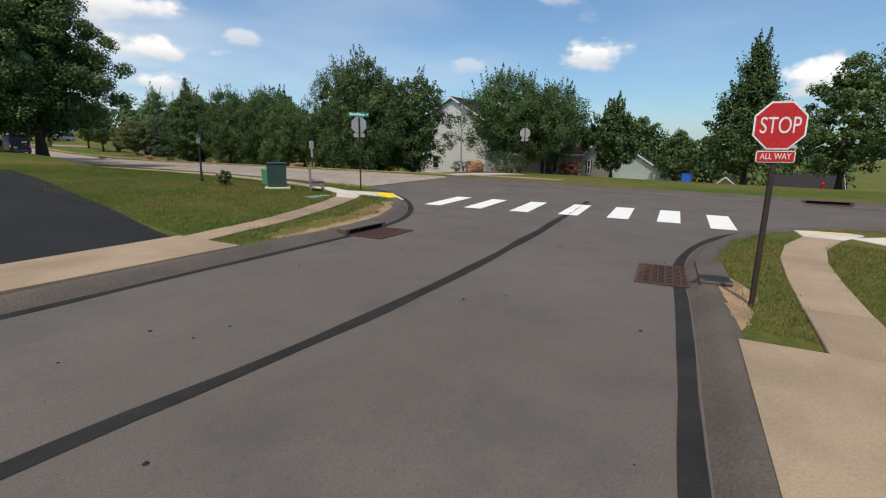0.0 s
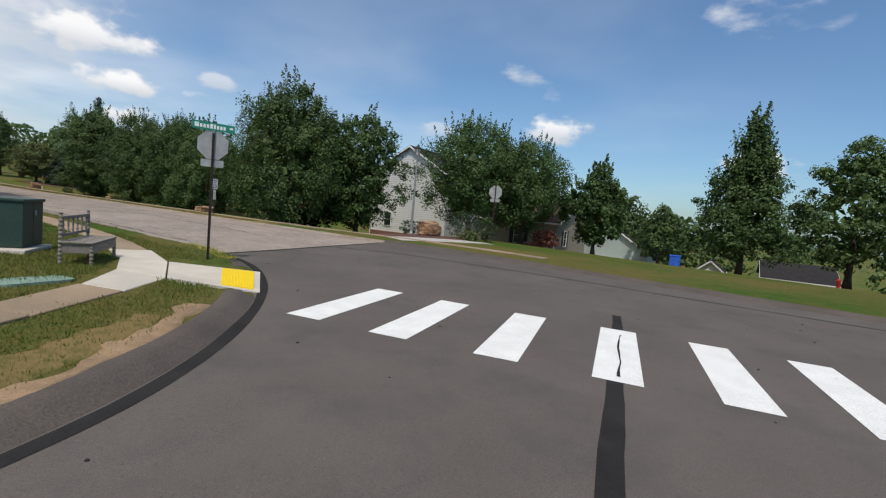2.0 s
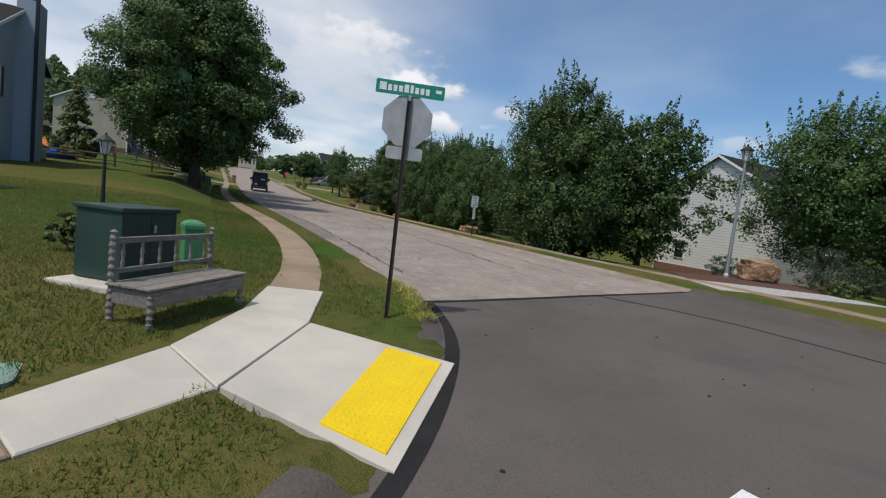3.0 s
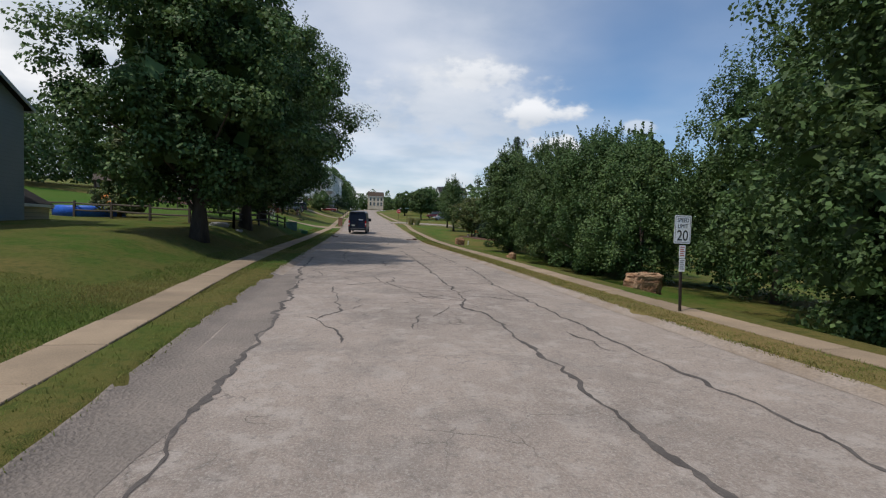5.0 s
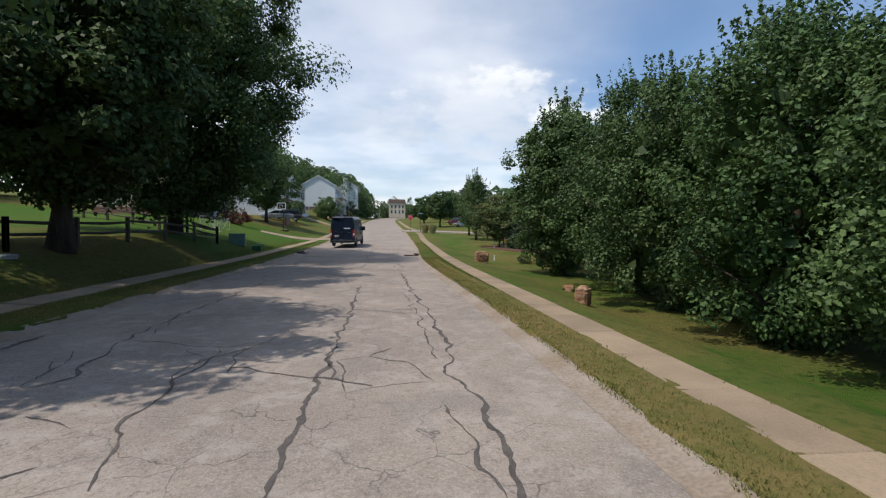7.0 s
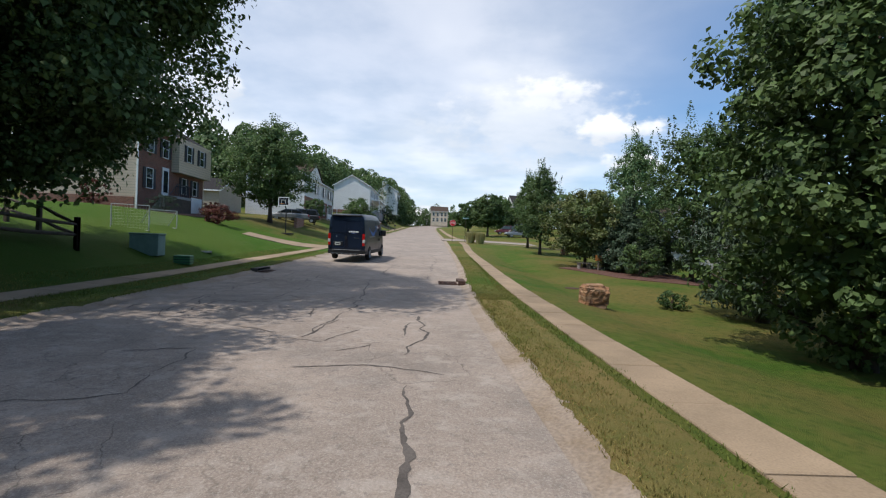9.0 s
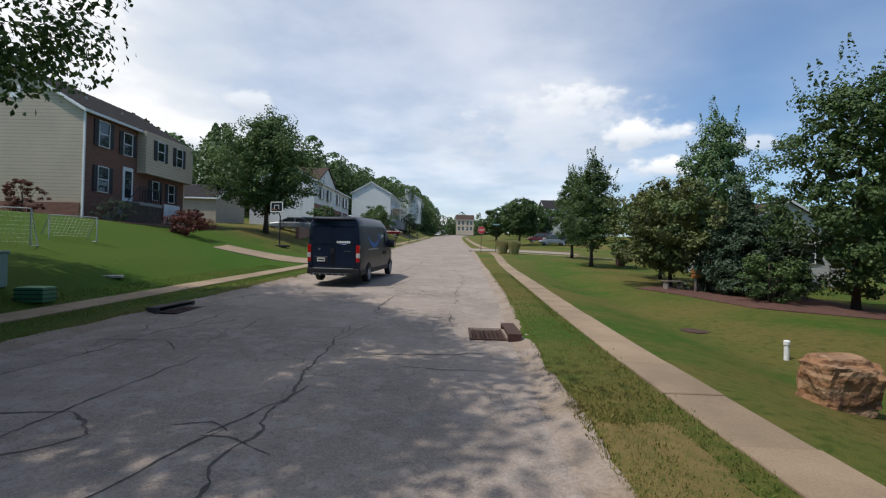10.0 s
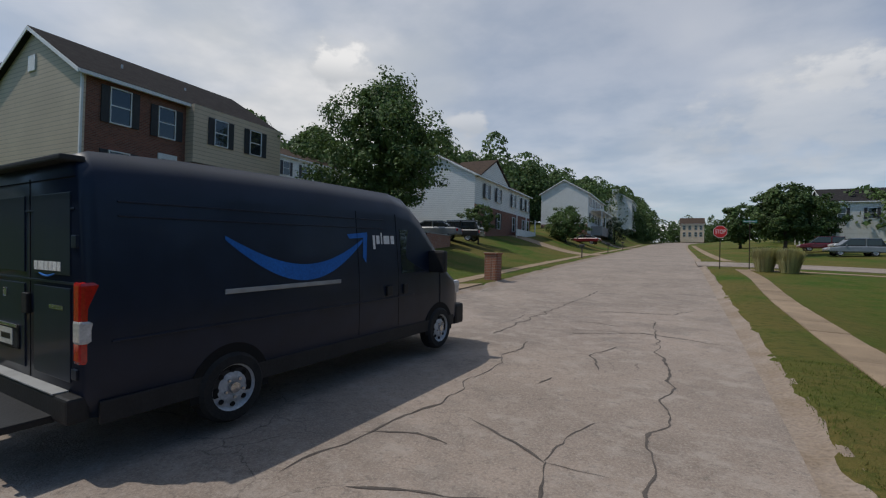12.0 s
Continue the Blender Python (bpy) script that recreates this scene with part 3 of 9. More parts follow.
def from_arrays(name, verts, faces, material, parent=None, smooth=False):
    me = bpy.data.meshes.new(name)
    me.from_pydata(verts.tolist() if isinstance(verts, np.ndarray) else verts, [], faces.tolist() if isinstance(faces, np.ndarray) else faces)
    for m in material if isinstance(material, (list, tuple)) else [material]:
        me.materials.append(m)
    if smooth:
        for p in me.polygons:
            p.use_smooth = True
    ob = new(name, me)
    if parent:
        ob.parent = parent
    return ob


def thing(name, loc, label, category, group="", turn=0.0, kind=""):
    ob = new(name)
    ob.matrix_world = pose(*loc, 0, 0, turn)
    return tagged(ob, label, category, group, kind)


def box(bm, x0, x1, y0, y1, z0, z1, bevel=0.0, m=None):
    """A box, optionally with bevelled edges, optionally moved by m."""
    geo = bmesh.ops.create_cube(bm, size=1.0)["verts"]
    bmesh.ops.transform(bm, matrix=Matrix.Translation(((x0 + x1) / 2, (y0 + y1) / 2, (z0 + z1) / 2)) @ Matrix.Diagonal((x1 - x0, y1 - y0, z1 - z0, 1)), verts=geo)
    if m is not None:
        bmesh.ops.transform(bm, matrix=m, verts=geo)
    if bevel:
        edges = list({e for v in geo for e in v.link_edges})
        bmesh.ops.bevel(bm, geom=edges, offset=bevel, segments=2, affect="EDGES", profile=0.6)
    return bm


def boxes(*rows, bevel=0.0):
    bm = bmesh.new()
    for r in rows:
        box(bm, *r, bevel=bevel)
    return bm


def tube(bm, pts, radii, sides=8, cap=True):
    """A tapering tube through points."""
    rings = []
    for k, (p, r) in enumerate(zip(pts, radii)):
        p = Vector(p)
        a = Vector(pts[max(k - 1, 0)])
        b = Vector(pts[min(k + 1, len(pts) - 1)])
        d = (b - a).normalized()
        u = d.cross(Vector((0, 0, 1)) if abs(d.z) < 0.9 else Vector((1, 0, 0))).normalized()
        w = d.cross(u)
        rings.append([bm.verts.new(p + (u * math.cos(t) + w * math.sin(t)) * r) for t in (2 * math.pi * i / sides for i in range(sides))])
    for a, b in zip(rings, rings[1:]):
        for i in range(sides):
            bm.faces.new((a[i], a[(i + 1) % sides], b[(i + 1) % sides], b[i]))
    if cap:
        bm.faces.new(rings[0][::-1])
        bm.faces.new(rings[-1])
    return bm


def lathe(bm, profile, sides=16, m=None, cap=True):
    """A turned shape from (radius, height) rows."""
    tube_pts = [(0, 0, h) for _, h in profile]
    rings = []
    for r, h in profile:
        rings.append([bm.verts.new((max(r, 1e-4) * math.cos(2 * math.pi * i / sides), max(r, 1e-4) * math.sin(2 * math.pi * i / sides), h)) for i in range(sides)])
    for a, b in zip(rings, rings[1:]):
        for i in range(sides):
            bm.faces.new((a[i], a[(i + 1) % sides], b[(i + 1) % sides], b[i]))
    if cap:
        bm.faces.new(rings[0][::-1])
        bm.faces.new(rings[-1])
    if m is not None:
        bmesh.ops.transform(bm, matrix=m, verts=[v for ring in rings for v in ring])
    return bm


def prism(bm, outline, depth, m=None):
    """A flat outline in the xz plane, given thickness along y."""
    f = [bm.verts.new((x, 0, z)) for x, z in outline]
    b = [bm.verts.new((x, depth, z)) for x, z in outline]
    bm.faces.new(f)
    bm.faces.new(b[::-1])
    for i in range(len(f)):
        j = (i + 1) % len(f)
        bm.faces.new((f[j], f[i], b[i], b[j]))
    bmesh.ops.recalc_face_normals(bm, faces=bm.faces[:])
    if m is not None:
        bmesh.ops.transform(bm, matrix=m, verts=f + b)
    return bm


def lettering(name, text, size, material, parent, m, extrude=0.002):
    """Writing in the built-in font, as a mesh, standing in the xz plane."""
    cu = bpy.data.curves.new(name, "FONT")
    cu.body, cu.size, cu.align_x, cu.align_y, cu.extrude = text, size, "CENTER", "CENTER", extrude
    tmp = bpy.data.objects.new(name, cu)
    scene.collection.objects.link(tmp)
    dg = bpy.context.evaluated_depsgraph_get()
    me = bpy.data.meshes.new_from_object(tmp.evaluated_get(dg))
    bpy.data.objects.remove(tmp)
    me.transform(m @ pose(0, 0, 0, 90, 0, 0))
    me.materials.clear()
    me.materials.append(material)
    ob = new(name, me)
    ob.parent = parent
    return ob


# ---- the lie of the land ----
PROF_Y = [-3000, -400, -60, 5, 15, 24, 35, 48, 60, 72, 78, 84, 98, 104, 112, 120, 135, 160, 190, 220, 250, 280, 310, 340, 600, 3000]
PROF_Z = [-20, -12, -2, -0.05, 0.08, 0.31, 0.53, 0.64, 0.72, 0.86, 1.0, 1.2, 1.66, 1.95, 2.4, 2.8, 3.5, 4.6, 6.0, 7.5, 9.0, 10.4, 11.2, 11.2, 5.0, -12]


def sstep(a, b, v):
    t = np.clip((v - a) / (b - a), 0, 1)
    return t * t * (3 - 2 * t)


def road_z(x, y):
    """Height of the carriageway."""
    x, y = np.asarray(x, float), np.asarray(y, float)
    s = y + 0.135 * np.clip(x, -30, 12) * np.clip((45 - y) / 15, 0, 1)
    return sum(np.interp(s + d, PROF_Y, PROF_Z) for d in (-4, -2, 0, 2, 4)) / 5


def land_z(x, y):
    """Height of the open ground, a kerb above the road beside it."""
    x, y = np.asarray(x, float), np.asarray(y, float)
    west = sstep(5.4, 18, -x) * sstep(64, 88, y) * 2.3 + sstep(18, 60, -x) * (0.8 + 2.0 * sstep(64, 110, y))
    west = west + 0.14 * sstep(5.6, 8.5, -x) * sstep(17, 21, y) * (1 - sstep(60, 80, y)) + 0.15 * sstep(6, 14, -x) * (1 - sstep(60, 80, y)) * sstep(20, 30, y)
    west = west + 0.6 * sstep(6.6, 10, -x) * sstep(36, 46, y) * (1 - sstep(68, 86, y)) + 3.0 * sstep(5.6, 15, -x) * sstep(128, 215, y)
    west = west + 0.38 * sstep(6.4, 9.2, -x) * sstep(42, 56, y) * (1 - sstep(84, 98, y)) + 0.30 * sstep(6.4, 9.2, -x) * sstep(58, 67, y) * (1 - sstep(69, 79, y))
    near = 1 - sstep(26, 36, y)
    mid = sstep(26, 36, y) * (1 - sstep(66, 84, y))
    far = sstep(66, 84, y)
    east = -near * 5.5 * sstep(9, 90, x) - mid * 3.0 * sstep(9, 50, x) - far * 2.0 * sstep(6, 60, x)
    east = east - 0.5 * sstep(6.3, 9.6, x) * sstep(26, 34, y) * (1 - sstep(92, 112, y))
    east = east - 0.28 * sstep(6.4, 8.8, x) * sstep(34, 42, y) * (1 - sstep(56, 66, y)) + 0.38 * sstep(8.6, 12, x) * sstep(73.5, 78, y) * (1 - sstep(94, 106, y))
    east = east + 3.2 * sstep(7, 40, x) * sstep(118, 160, y)
    return road_z(np.clip(x, -30, 40), y) + 0.09 + west + east


NL = [(-90, 10.5), (-40, 12.2), (-25, 13.1), (-19, 13.55), (-15.5, 14.08), (-12.4, 14.42), (-10.2, 15.0), (-8.5, 15.95), (-6.72, 17.45), (-5.2, 19.3), (-4.15, 21.2), (-3.7, 23.1), (-3.7, 28), (-3.9, 34), (-4.1, 42), (-4.25, 55), (-4.2, 70), (-4.1, 80), (-3.9, 92), (-3.85, 120), (-3.8, 215), (-1.5, 255), (6, 292), (22, 325), (60, 350), (160, 360)]
SB = [(-90, 0.5), (-40, 2.9), (-25, 5.3), (-16.9, 6.84), (-12.7, 7.6), (-10.7, 8.08), (-8.4, 8.12), (-6.2, 7.7), (-4.2, 6.5), (-2.5, 4.4), (-1.6, 1), (-1.4, -5), (-1.4, -140)]
EB = [(5.0, -140), (5.0, 0), (5.2, 8), (5.6, 14), (5.9, 20), (5.2, 24.5), (4.5, 29), (4.08, 36), (4.2, 44), (4.3, 54), (4.02, 66), (4.0, 72), (4.2, 77), (4.6, 86), (4.8, 100), (4.8, 130), (4.5, 210), (6.8, 252), (14, 284), (28, 314), (62, 341), (160, 351)]


def smooth_line(pts, rounds=2):
    pts = [np.array(p, float) for p in pts]
    for _ in range(rounds):
        out = [pts[0]]
        for a, b in zip(pts, pts[1:]):
            out += [0.75 * a + 0.25 * b, 0.25 * a + 0.75 * b]
        pts = out + [pts[-1]]
    return np.array(pts)


def resample(pts, step):
    pts = np.asarray(pts, float)
    seg = np.hypot(*np.diff(pts, axis=0).T)
    s = np.r_[0, np.cumsum(seg)]
    q = np.linspace(0, s[-1], max(2, int(s[-1] / step) + 1))
    return np.stack([np.interp(q, s, pts[:, 0]), np.interp(q, s, pts[:, 1])], 1)


NLs, SBs, EBs = smooth_line(NL), smooth_line(SB), smooth_line(EB)
ROAD_POLY = np.concatenate([NLs, EBs[::-1], SBs[::-1]])


def road_dist(x, y):
    """Signed distance to the carriageway's edge, negative on the road."""
    best = np.full(x.shape, 1e9)
    inside = np.zeros(x.shape, bool)
    ring = np.concatenate([ROAD_POLY, ROAD_POLY[:1]])
    for (x0, y0), (x1, y1) in zip(ring, ring[1:]):
        dx, dy = x1 - x0, y1 - y0
        t = np.clip(((x - x0) * dx + (y - y0) * dy) / (dx * dx + dy * dy + 1e-12), 0, 1)
        best = np.minimum(best, np.hypot(x - x0 - t * dx, y - y0 - t * dy))
        cross = (y0 > y) != (y1 > y)
        xi = x0 + (y - y0) / (dy if abs(dy) > 1e-12 else 1e-12) * dx
        inside ^= cross & (x < xi)
    return np.where(inside, -best, best)


def lines(*spans):
    """Grid lines from (start, stop, step) spans."""
    out = []
    for a, b, d in spans:
        out += list(np.arange(a, b, d))
    return np.array(sorted(set(np.round(out, 4))))


def sheet(name, xs, ys, zfun, material, keep=None, warp=None):
    gx, gy = np.meshgrid(xs, ys)
    if warp is not None:
        gy = warp(gx, gy)
    z = zfun(gx, gy)
    nx, ny = len(xs), len(ys)
    idx = np.arange(nx * ny).reshape(ny, nx)
    quads = np.stack([idx[:-1, :-1], idx[:-1, 1:], idx[1:, 1:], idx[1:, :-1]], -1).reshape(-1, 4)
    if keep is not None:
        k = keep(gx, gy)
        kq = (k[:-1, :-1] | k[:-1, 1:] | k[1:, 1:] | k[1:, :-1]).reshape(-1)
        quads = quads[kq]
    used, inv = np.unique(quads, return_inverse=True)
    verts = np.stack([gx.ravel(), gy.ravel(), z.ravel()], 1)[used]
    return from_arrays(name, verts, inv.reshape(-1, 4), material, smooth=True)


SEAM = 23.55


def seam_y(x):
    return SEAM + 0.18 * np.clip(x, -5, 6)


def ground_z(x, y):
    d = road_dist(x, y)
    bumpy = 0.011 * np.sin(x * 2.1 + y * 0.7) * np.sin(y * 1.7 - x * 0.4)
    edge = np.where(y < seam_y(x), np.where((y > 11) & (y < 20.3) & (x < 0), 0.0, 0.0), 0.0)
    t = np.clip((d - edge) / 0.3, 0, 1)
    z = land_z(x, y) + bumpy * sstep(0.5, 1.5, d) - 0.45 * (1 - t)
    # the corner ramp lies in a shallow dip
    s, w = (x + 5.98) * 0.604 + (y - 18.28) * 0.797, -(x + 5.98) * 0.797 + (y - 18.28) * 0.604
    dip = (s - 0.34 * w > -0.28) & (s - 0.34 * w < 2.95) & (w > 0.0) & (w < 2.0)
    return np.where(dip, np.minimum(road_z(x, y) - 0.006 + 0.050 * np.clip(w, 0, 1.8), land_z(x, y)), z)


gxs = lines((-2600, -600, 400), (-600, -120, 60), (-120, -40, 6), (-40, -22, 1.0), (-22, 10, 0.33), (10, 30, 1.0), (30, 120, 6), (120, 600, 60), (600, 2601, 400))
gys = lines((-2600, -600, 400), (-600, -60, 60), (-60, 0, 5), (0, 30, 0.33), (30, 115, 0.66), (115, 240, 4), (240, 420, 15), (420, 900, 60), (900, 2601, 340))
tagged(sheet("ground", gxs, gys, ground_z, M_GRASS), "mown green lawn with dry straw-coloured patches", "ground", kind="structure")


rxs = lines((-90, -22, 2.0), (-22, 8, 0.5))
road_new_ys = np.r_[np.arange(-140, -2, 6.0), np.arange(-2, 23.4, 0.5), SEAM]
road_old_ys = np.r_[SEAM, np.arange(24.0, 60, 0.7), np.arange(60, 130, 1.5), np.arange(130, 421, 6.0)]


def road_keep(x, y):
    return road_dist(x, y) < 0.3


road_a = sheet("road_new_asphalt", rxs, road_new_ys, lambda x, y: road_z(x, y), M_ASPHALT, road_keep, lambda x, y: y + (seam_y(x) - SEAM) * np.clip(1 - (SEAM - y) / 6, 0, 1))
tagged(road_a, "smooth dark grey new asphalt at the junction", "road", kind="structure")
road_b = sheet("road_old_asphalt", lines((-5, 6, 0.5), (6, 40, 1.0), (40, 161, 4.0)), road_old_ys, lambda x, y: road_z(x, y), M_OLD, road_keep, lambda x, y: y + (seam_y(x) - SEAM) * np.clip(1 - (y - SEAM) / 6, 0, 1))
tagged(road_b, "weathered pale cracked asphalt of the long street", "road", kind="structure")


def ribbon(name, pts, width, material, dz=0.004, zfun=road_z, step=0.4, wob=0.0, seed=0, parent=None, taper=False, thick=0.0):
    """A strip that lies on the land along a line."""
    rnd = np.random.RandomState(seed)
    p = resample(pts, step)
    t = np.gradient(p, axis=0)
    t /= np.maximum(np.hypot(*t.T), 1e-9)[:, None]
    nrm = np.stack([-t[:, 1], t[:, 0]], 1)
    jit = (rnd.rand(len(p), 2) - 0.5) * 2
    if not taper:
        ker = np.array([1, 2, 3, 2, 1]) / 6.0
        jit = np.stack([np.convolve(np.pad(jit[:, c], 2, 'edge'), ker, 'valid') for c in (0, 1)], 1)
    w = width / 2 * (1 + wob * jit)
    if taper:
        w *= np.interp(np.arange(len(p)), np.arange(0, len(p) + 9, 7), 0.35 + 1.3 * rnd.rand(len(np.arange(0, len(p) + 9, 7))))[:, None]
        w *= np.clip(np.minimum(np.arange(len(p)), np.arange(len(p))[::-1]) / 3.0 + 0.25, 0, 1)[:, None]
    a, b = p + nrm * w[:, :1], p - nrm * w[:, 1:]
    va = np.c_[a, zfun(a[:, 0], a[:, 1]) + dz]
    vb = np.c_[b, zfun(b[:, 0], b[:, 1]) + dz]
    n = len(p)
    verts = np.concatenate([va, vb])
    faces = [(i + n, i + 1 + n, i + 1, i) for i in range(n - 1)]
    if thick:
        lower = verts - [0, 0, thick]
        verts = np.concatenate([verts, lower])
        faces += [(i, i + 1, i + 1 + 2 * n, i + 2 * n) for i in range(n - 1)]
        faces += [(i + 1 + n, i + n, i + 3 * n, i + 1 + 3 * n) for i in range(n - 1)]
        faces += [(0, 2 * n, 3 * n, n), (n - 1, 2 * n - 1, 4 * n - 1, 3 * n - 1)]
    return from_arrays(name, verts, faces, material, parent)


def offset_line(pts, d):
    p = resample(pts, 0.3)
    t = np.gradient(p, axis=0)
    t /= np.maximum(np.hypot(*t.T), 1e-9)[:, None]
    return p + np.stack([-t[:, 1], t[:, 0]], 1) * d


def kerb(name, pts, side, profile, material, label, sink=False):
    """A kerb swept along a road edge. Profile rows: distance outwards from the edge, height over the road."""
    p = resample(pts, 0.35)
    t = np.gradient(p, axis=0)
    t /= np.maximum(np.hypot(*t.T), 1e-9)[:, None]
    nrm = np.stack([-t[:, 1], t[:, 0]], 1) * side
    base = road_z(p[:, 0], p[:, 1])
    rnd = np.random.RandomState(len(name))
    wob = np.convolve(rnd.randn(len(p) + 8), np.ones(9) / 9, "valid") * 0.10
    ends = np.clip(np.minimum(np.arange(len(p)), np.arange(len(p))[::-1]) / 2.0, 0, 1) if sink else np.ones(len(p))
    rows = []
    for k, (d, h) in enumerate(profile):
        q = p + nrm * (d + (wob if k >= len(profile) - 2 else 0 * wob))[:, None]
        rows.append(np.c_[q, base + h * ends - 0.03 * (1 - ends)])
    n, m = len(p), len(profile)
    verts = np.concatenate(rows)
    faces = [(j * n + i, j * n + i + 1, (j + 1) * n + i + 1, (j + 1) * n + i) for j in range(m - 1) for i in range(n - 1)]
    if side < 0:
        faces = [f[::-1] for f in faces]
    return tagged(from_arrays(name, verts, [f[::-1] for f in faces], material, smooth=True), label, "kerb", kind="structure")


def span(pts, x0=-1e9, x1=1e9, y0=-1e9, y1=1e9):
    p = resample(pts, 0.25)
    k = (p[:, 0] >= x0) & (p[:, 0] <= x1) & (p[:, 1] >= y0) & (p[:, 1] <= y1)
    return p[k]


CORNERPROF = [(-0.02, -0.02), (0.02, 0.008), (0.16, 0.016), (0.30, 0.028), (0.40, 0.024), (0.52, -0.06)]
SOUTHPROF = [(-0.02, -0.03), (0.02, 0.01), (0.12, 0.05), (0.18, 0.11), (0.31, 0.118), (0.42, 0.10), (0.48, 0.0)]
EDGEPROF = [(-0.12, 0.004), (-0.02, 0.012), (0.10, 0.045), (0.18, 0.078), (0.25, 0.092), (0.33, 0.02)]
SLIMPROF = [(-0.02, -0.03), (0.02, 0.01), (0.16, 0.05), (0.24, 0.12), (0.42, 0.125), (0.55, 0.10), (0.62, 0.0)]
kerb("kerb_corner", span(NLs, x0=-20, y0=20.25, y1=23.6), 1, CORNERPROF, M_KERB, "slim brown-grey asphalt kerb past the ramp", True)
kerb("kerb_north", span(NLs, y1=18.1), 1, SLIMPROF, M_KERB, "rolled brown-grey asphalt kerb along the corner")
kerb("kerb_south", SBs, -1, SOUTHPROF, M_KERB, "rolled brown-grey asphalt kerb round the corner")
kerb("kerb_east", span(EBs, y1=24.6), -1, SLIMPROF, M_KERB, "low asphalt kerb across the junction")
kerb("edge_west_start", span(NLs, y0=22.95, y1=31.2), 1, EDGEPROF, M_EDGE, "crumbling gravelly road edge against the grass")
kerb("edge_west_gutter", span(NLs, y0=31.0, y1=44.2), 1, EDGEPROF, M_GUTTER, "crumbling dark asphalt road edge against the grass")
kerb("edge_west", span(NLs, y0=44.0), 1, EDGEPROF, M_EDGE, "crumbling gravelly road edge against the grass")
kerb("edge_east", span(EBs, y0=24.4), -1, EDGEPROF, M_EDGE, "crumbling gravelly road edge against the grass")

# dark bands of tar along the gutters, over the joints, and as crack filling
tagged(ribbon("gutter_band_north", offset_line(span(NLs, x0=-60, y1=22.9), -0.09), 0.16, M_TAR, 0.005, wob=0.3, seed=1), "dark sealed tar band along the gutter", "tar band", kind="structure")
tagged(ribbon("gutter_band_south", offset_line(span(SBs, x0=-60, y0=-40), 0.09), 0.16, M_TAR, 0.005, wob=0.3, seed=2), "dark sealed tar band along the gutter", "tar band", kind="structure")
tagged(ribbon("gutter_patch_west", [(-3.75, 31.0), (-3.55, 33.0), (-3.5, 36), (-3.62, 41), (-3.95, 44.5)], 0.74, M_GUTTER, 0.004, wob=0.25, seed=8), "darker worn asphalt patch along the gutter", "asphalt patch", kind="structure")
tagged(ribbon("centre_joint_band", smooth_line([(-60, 5.2), (-30, 9.0), (-19.6, 10.3), (-16.2, 10.4), (-13.7, 10.68), (-11.2, 11.08), (-8.1, 11.62), (-5.7, 12.08), (-3.0, 12.62), (-1.2, 12.98)]), 0.20, M_TAR, 0.005, wob=0.35, seed=3), "dark tar band over the middle joint", "tar band", kind="structure")
tagged(ribbon("seam_band", [(-4.1, seam_y(-4.1)), (-3.0, seam_y(-3.0) - 0.05), (0, seam_y(0)), (3, seam_y(3)), (5.4, seam_y(5.4))], 0.13, M_TAR, 0.006, wob=0.3, seed=4), "dark tar seam between old and new asphalt", "tar band", kind="structure")
tagged(ribbon("lane_joint", [(1.0, 23.7), (1.9, 22.6), (2.55, 21.4), (3.04, 19.2), (3.4, 16.8), (3.6, 15.2), (3.7, 10), (3.7, -30)], 0.07, M_TAR, 0.005, wob=0.4, seed=5), "thin dark joint along the crossing lanes", "tar band", kind="structure")


tagged(ribbon("paint_crack", [(-5.4, 12.12), (-4.7, 12.22), (-3.9, 12.42), (-3.0, 12.56)], 0.035, M_TAR, 0.010, wob=0.9, seed=31, step=0.12), "thin dark crack through the painted bar", "crack", kind="structure")


def verge_strip(name, pts, side, d0, d1, material, label, seed, category="grass", ragged=0.0, fray=1.0):
    """Turf that grows over a road edge: ragged towards the road, lying on the kerb's slope and the land."""
    rnd = np.random.RandomState(seed)
    p = resample(pts, 0.16)
    t = np.gradient(p, axis=0)
    t /= np.maximum(np.hypot(*t.T), 1e-9)[:, None]
    nrm = np.stack([-t[:, 1], t[:, 0]], 1) * side
    n, m = len(p), 8
    s = np.arange(n) * 0.16
    inner = d0 + fray * (0.09 * np.sin(s * 0.9 + seed) * np.sin(s * 0.37) + 0.05 * np.sin(s * 2.7) + np.convolve(rnd.randn(n + 2), [0.3, 0.4, 0.3], "valid") * 0.06)
    outer = d1 + ragged * (np.sin(s * 1.3 + 2 * seed) * 0.5 + np.convolve(rnd.randn(n + 4), np.ones(5) / 5, "valid"))
    ends = np.clip(np.minimum(np.arange(n), np.arange(n)[::-1]) / 5.0, 0, 1)
    rows = []
    for k in range(m):
        u = k / (m - 1)
        d = inner * (1 - u) + outer * u
        q = p + nrm * d[:, None]
        lip = np.clip((d + 0.03) / 0.30, 0, 1)
        z = road_z(q[:, 0], q[:, 1]) + 0.012 + (land_z(q[:, 0], q[:, 1]) - road_z(q[:, 0], q[:, 1]) + 0.010) * lip - (0.035 if k in (0, m - 1) else 0.0) - 0.10 * (1 - ends)
        rows.append(np.c_[q, z + (rnd.rand(n) - 0.5) * 0.016 * (0 < k < m - 1)])
    v = np.concatenate(rows)
    f = [(j * n + i, j * n + i + 1, (j + 1) * n + i + 1, (j + 1) * n + i) for j in range(m - 1) for i in range(n - 1)]
    if side > 0:
        f = [q[::-1] for q in f]
    return tagged(from_arrays(name, v, [q[::-1] for q in f], material, smooth=True), label, category, kind="stuff")


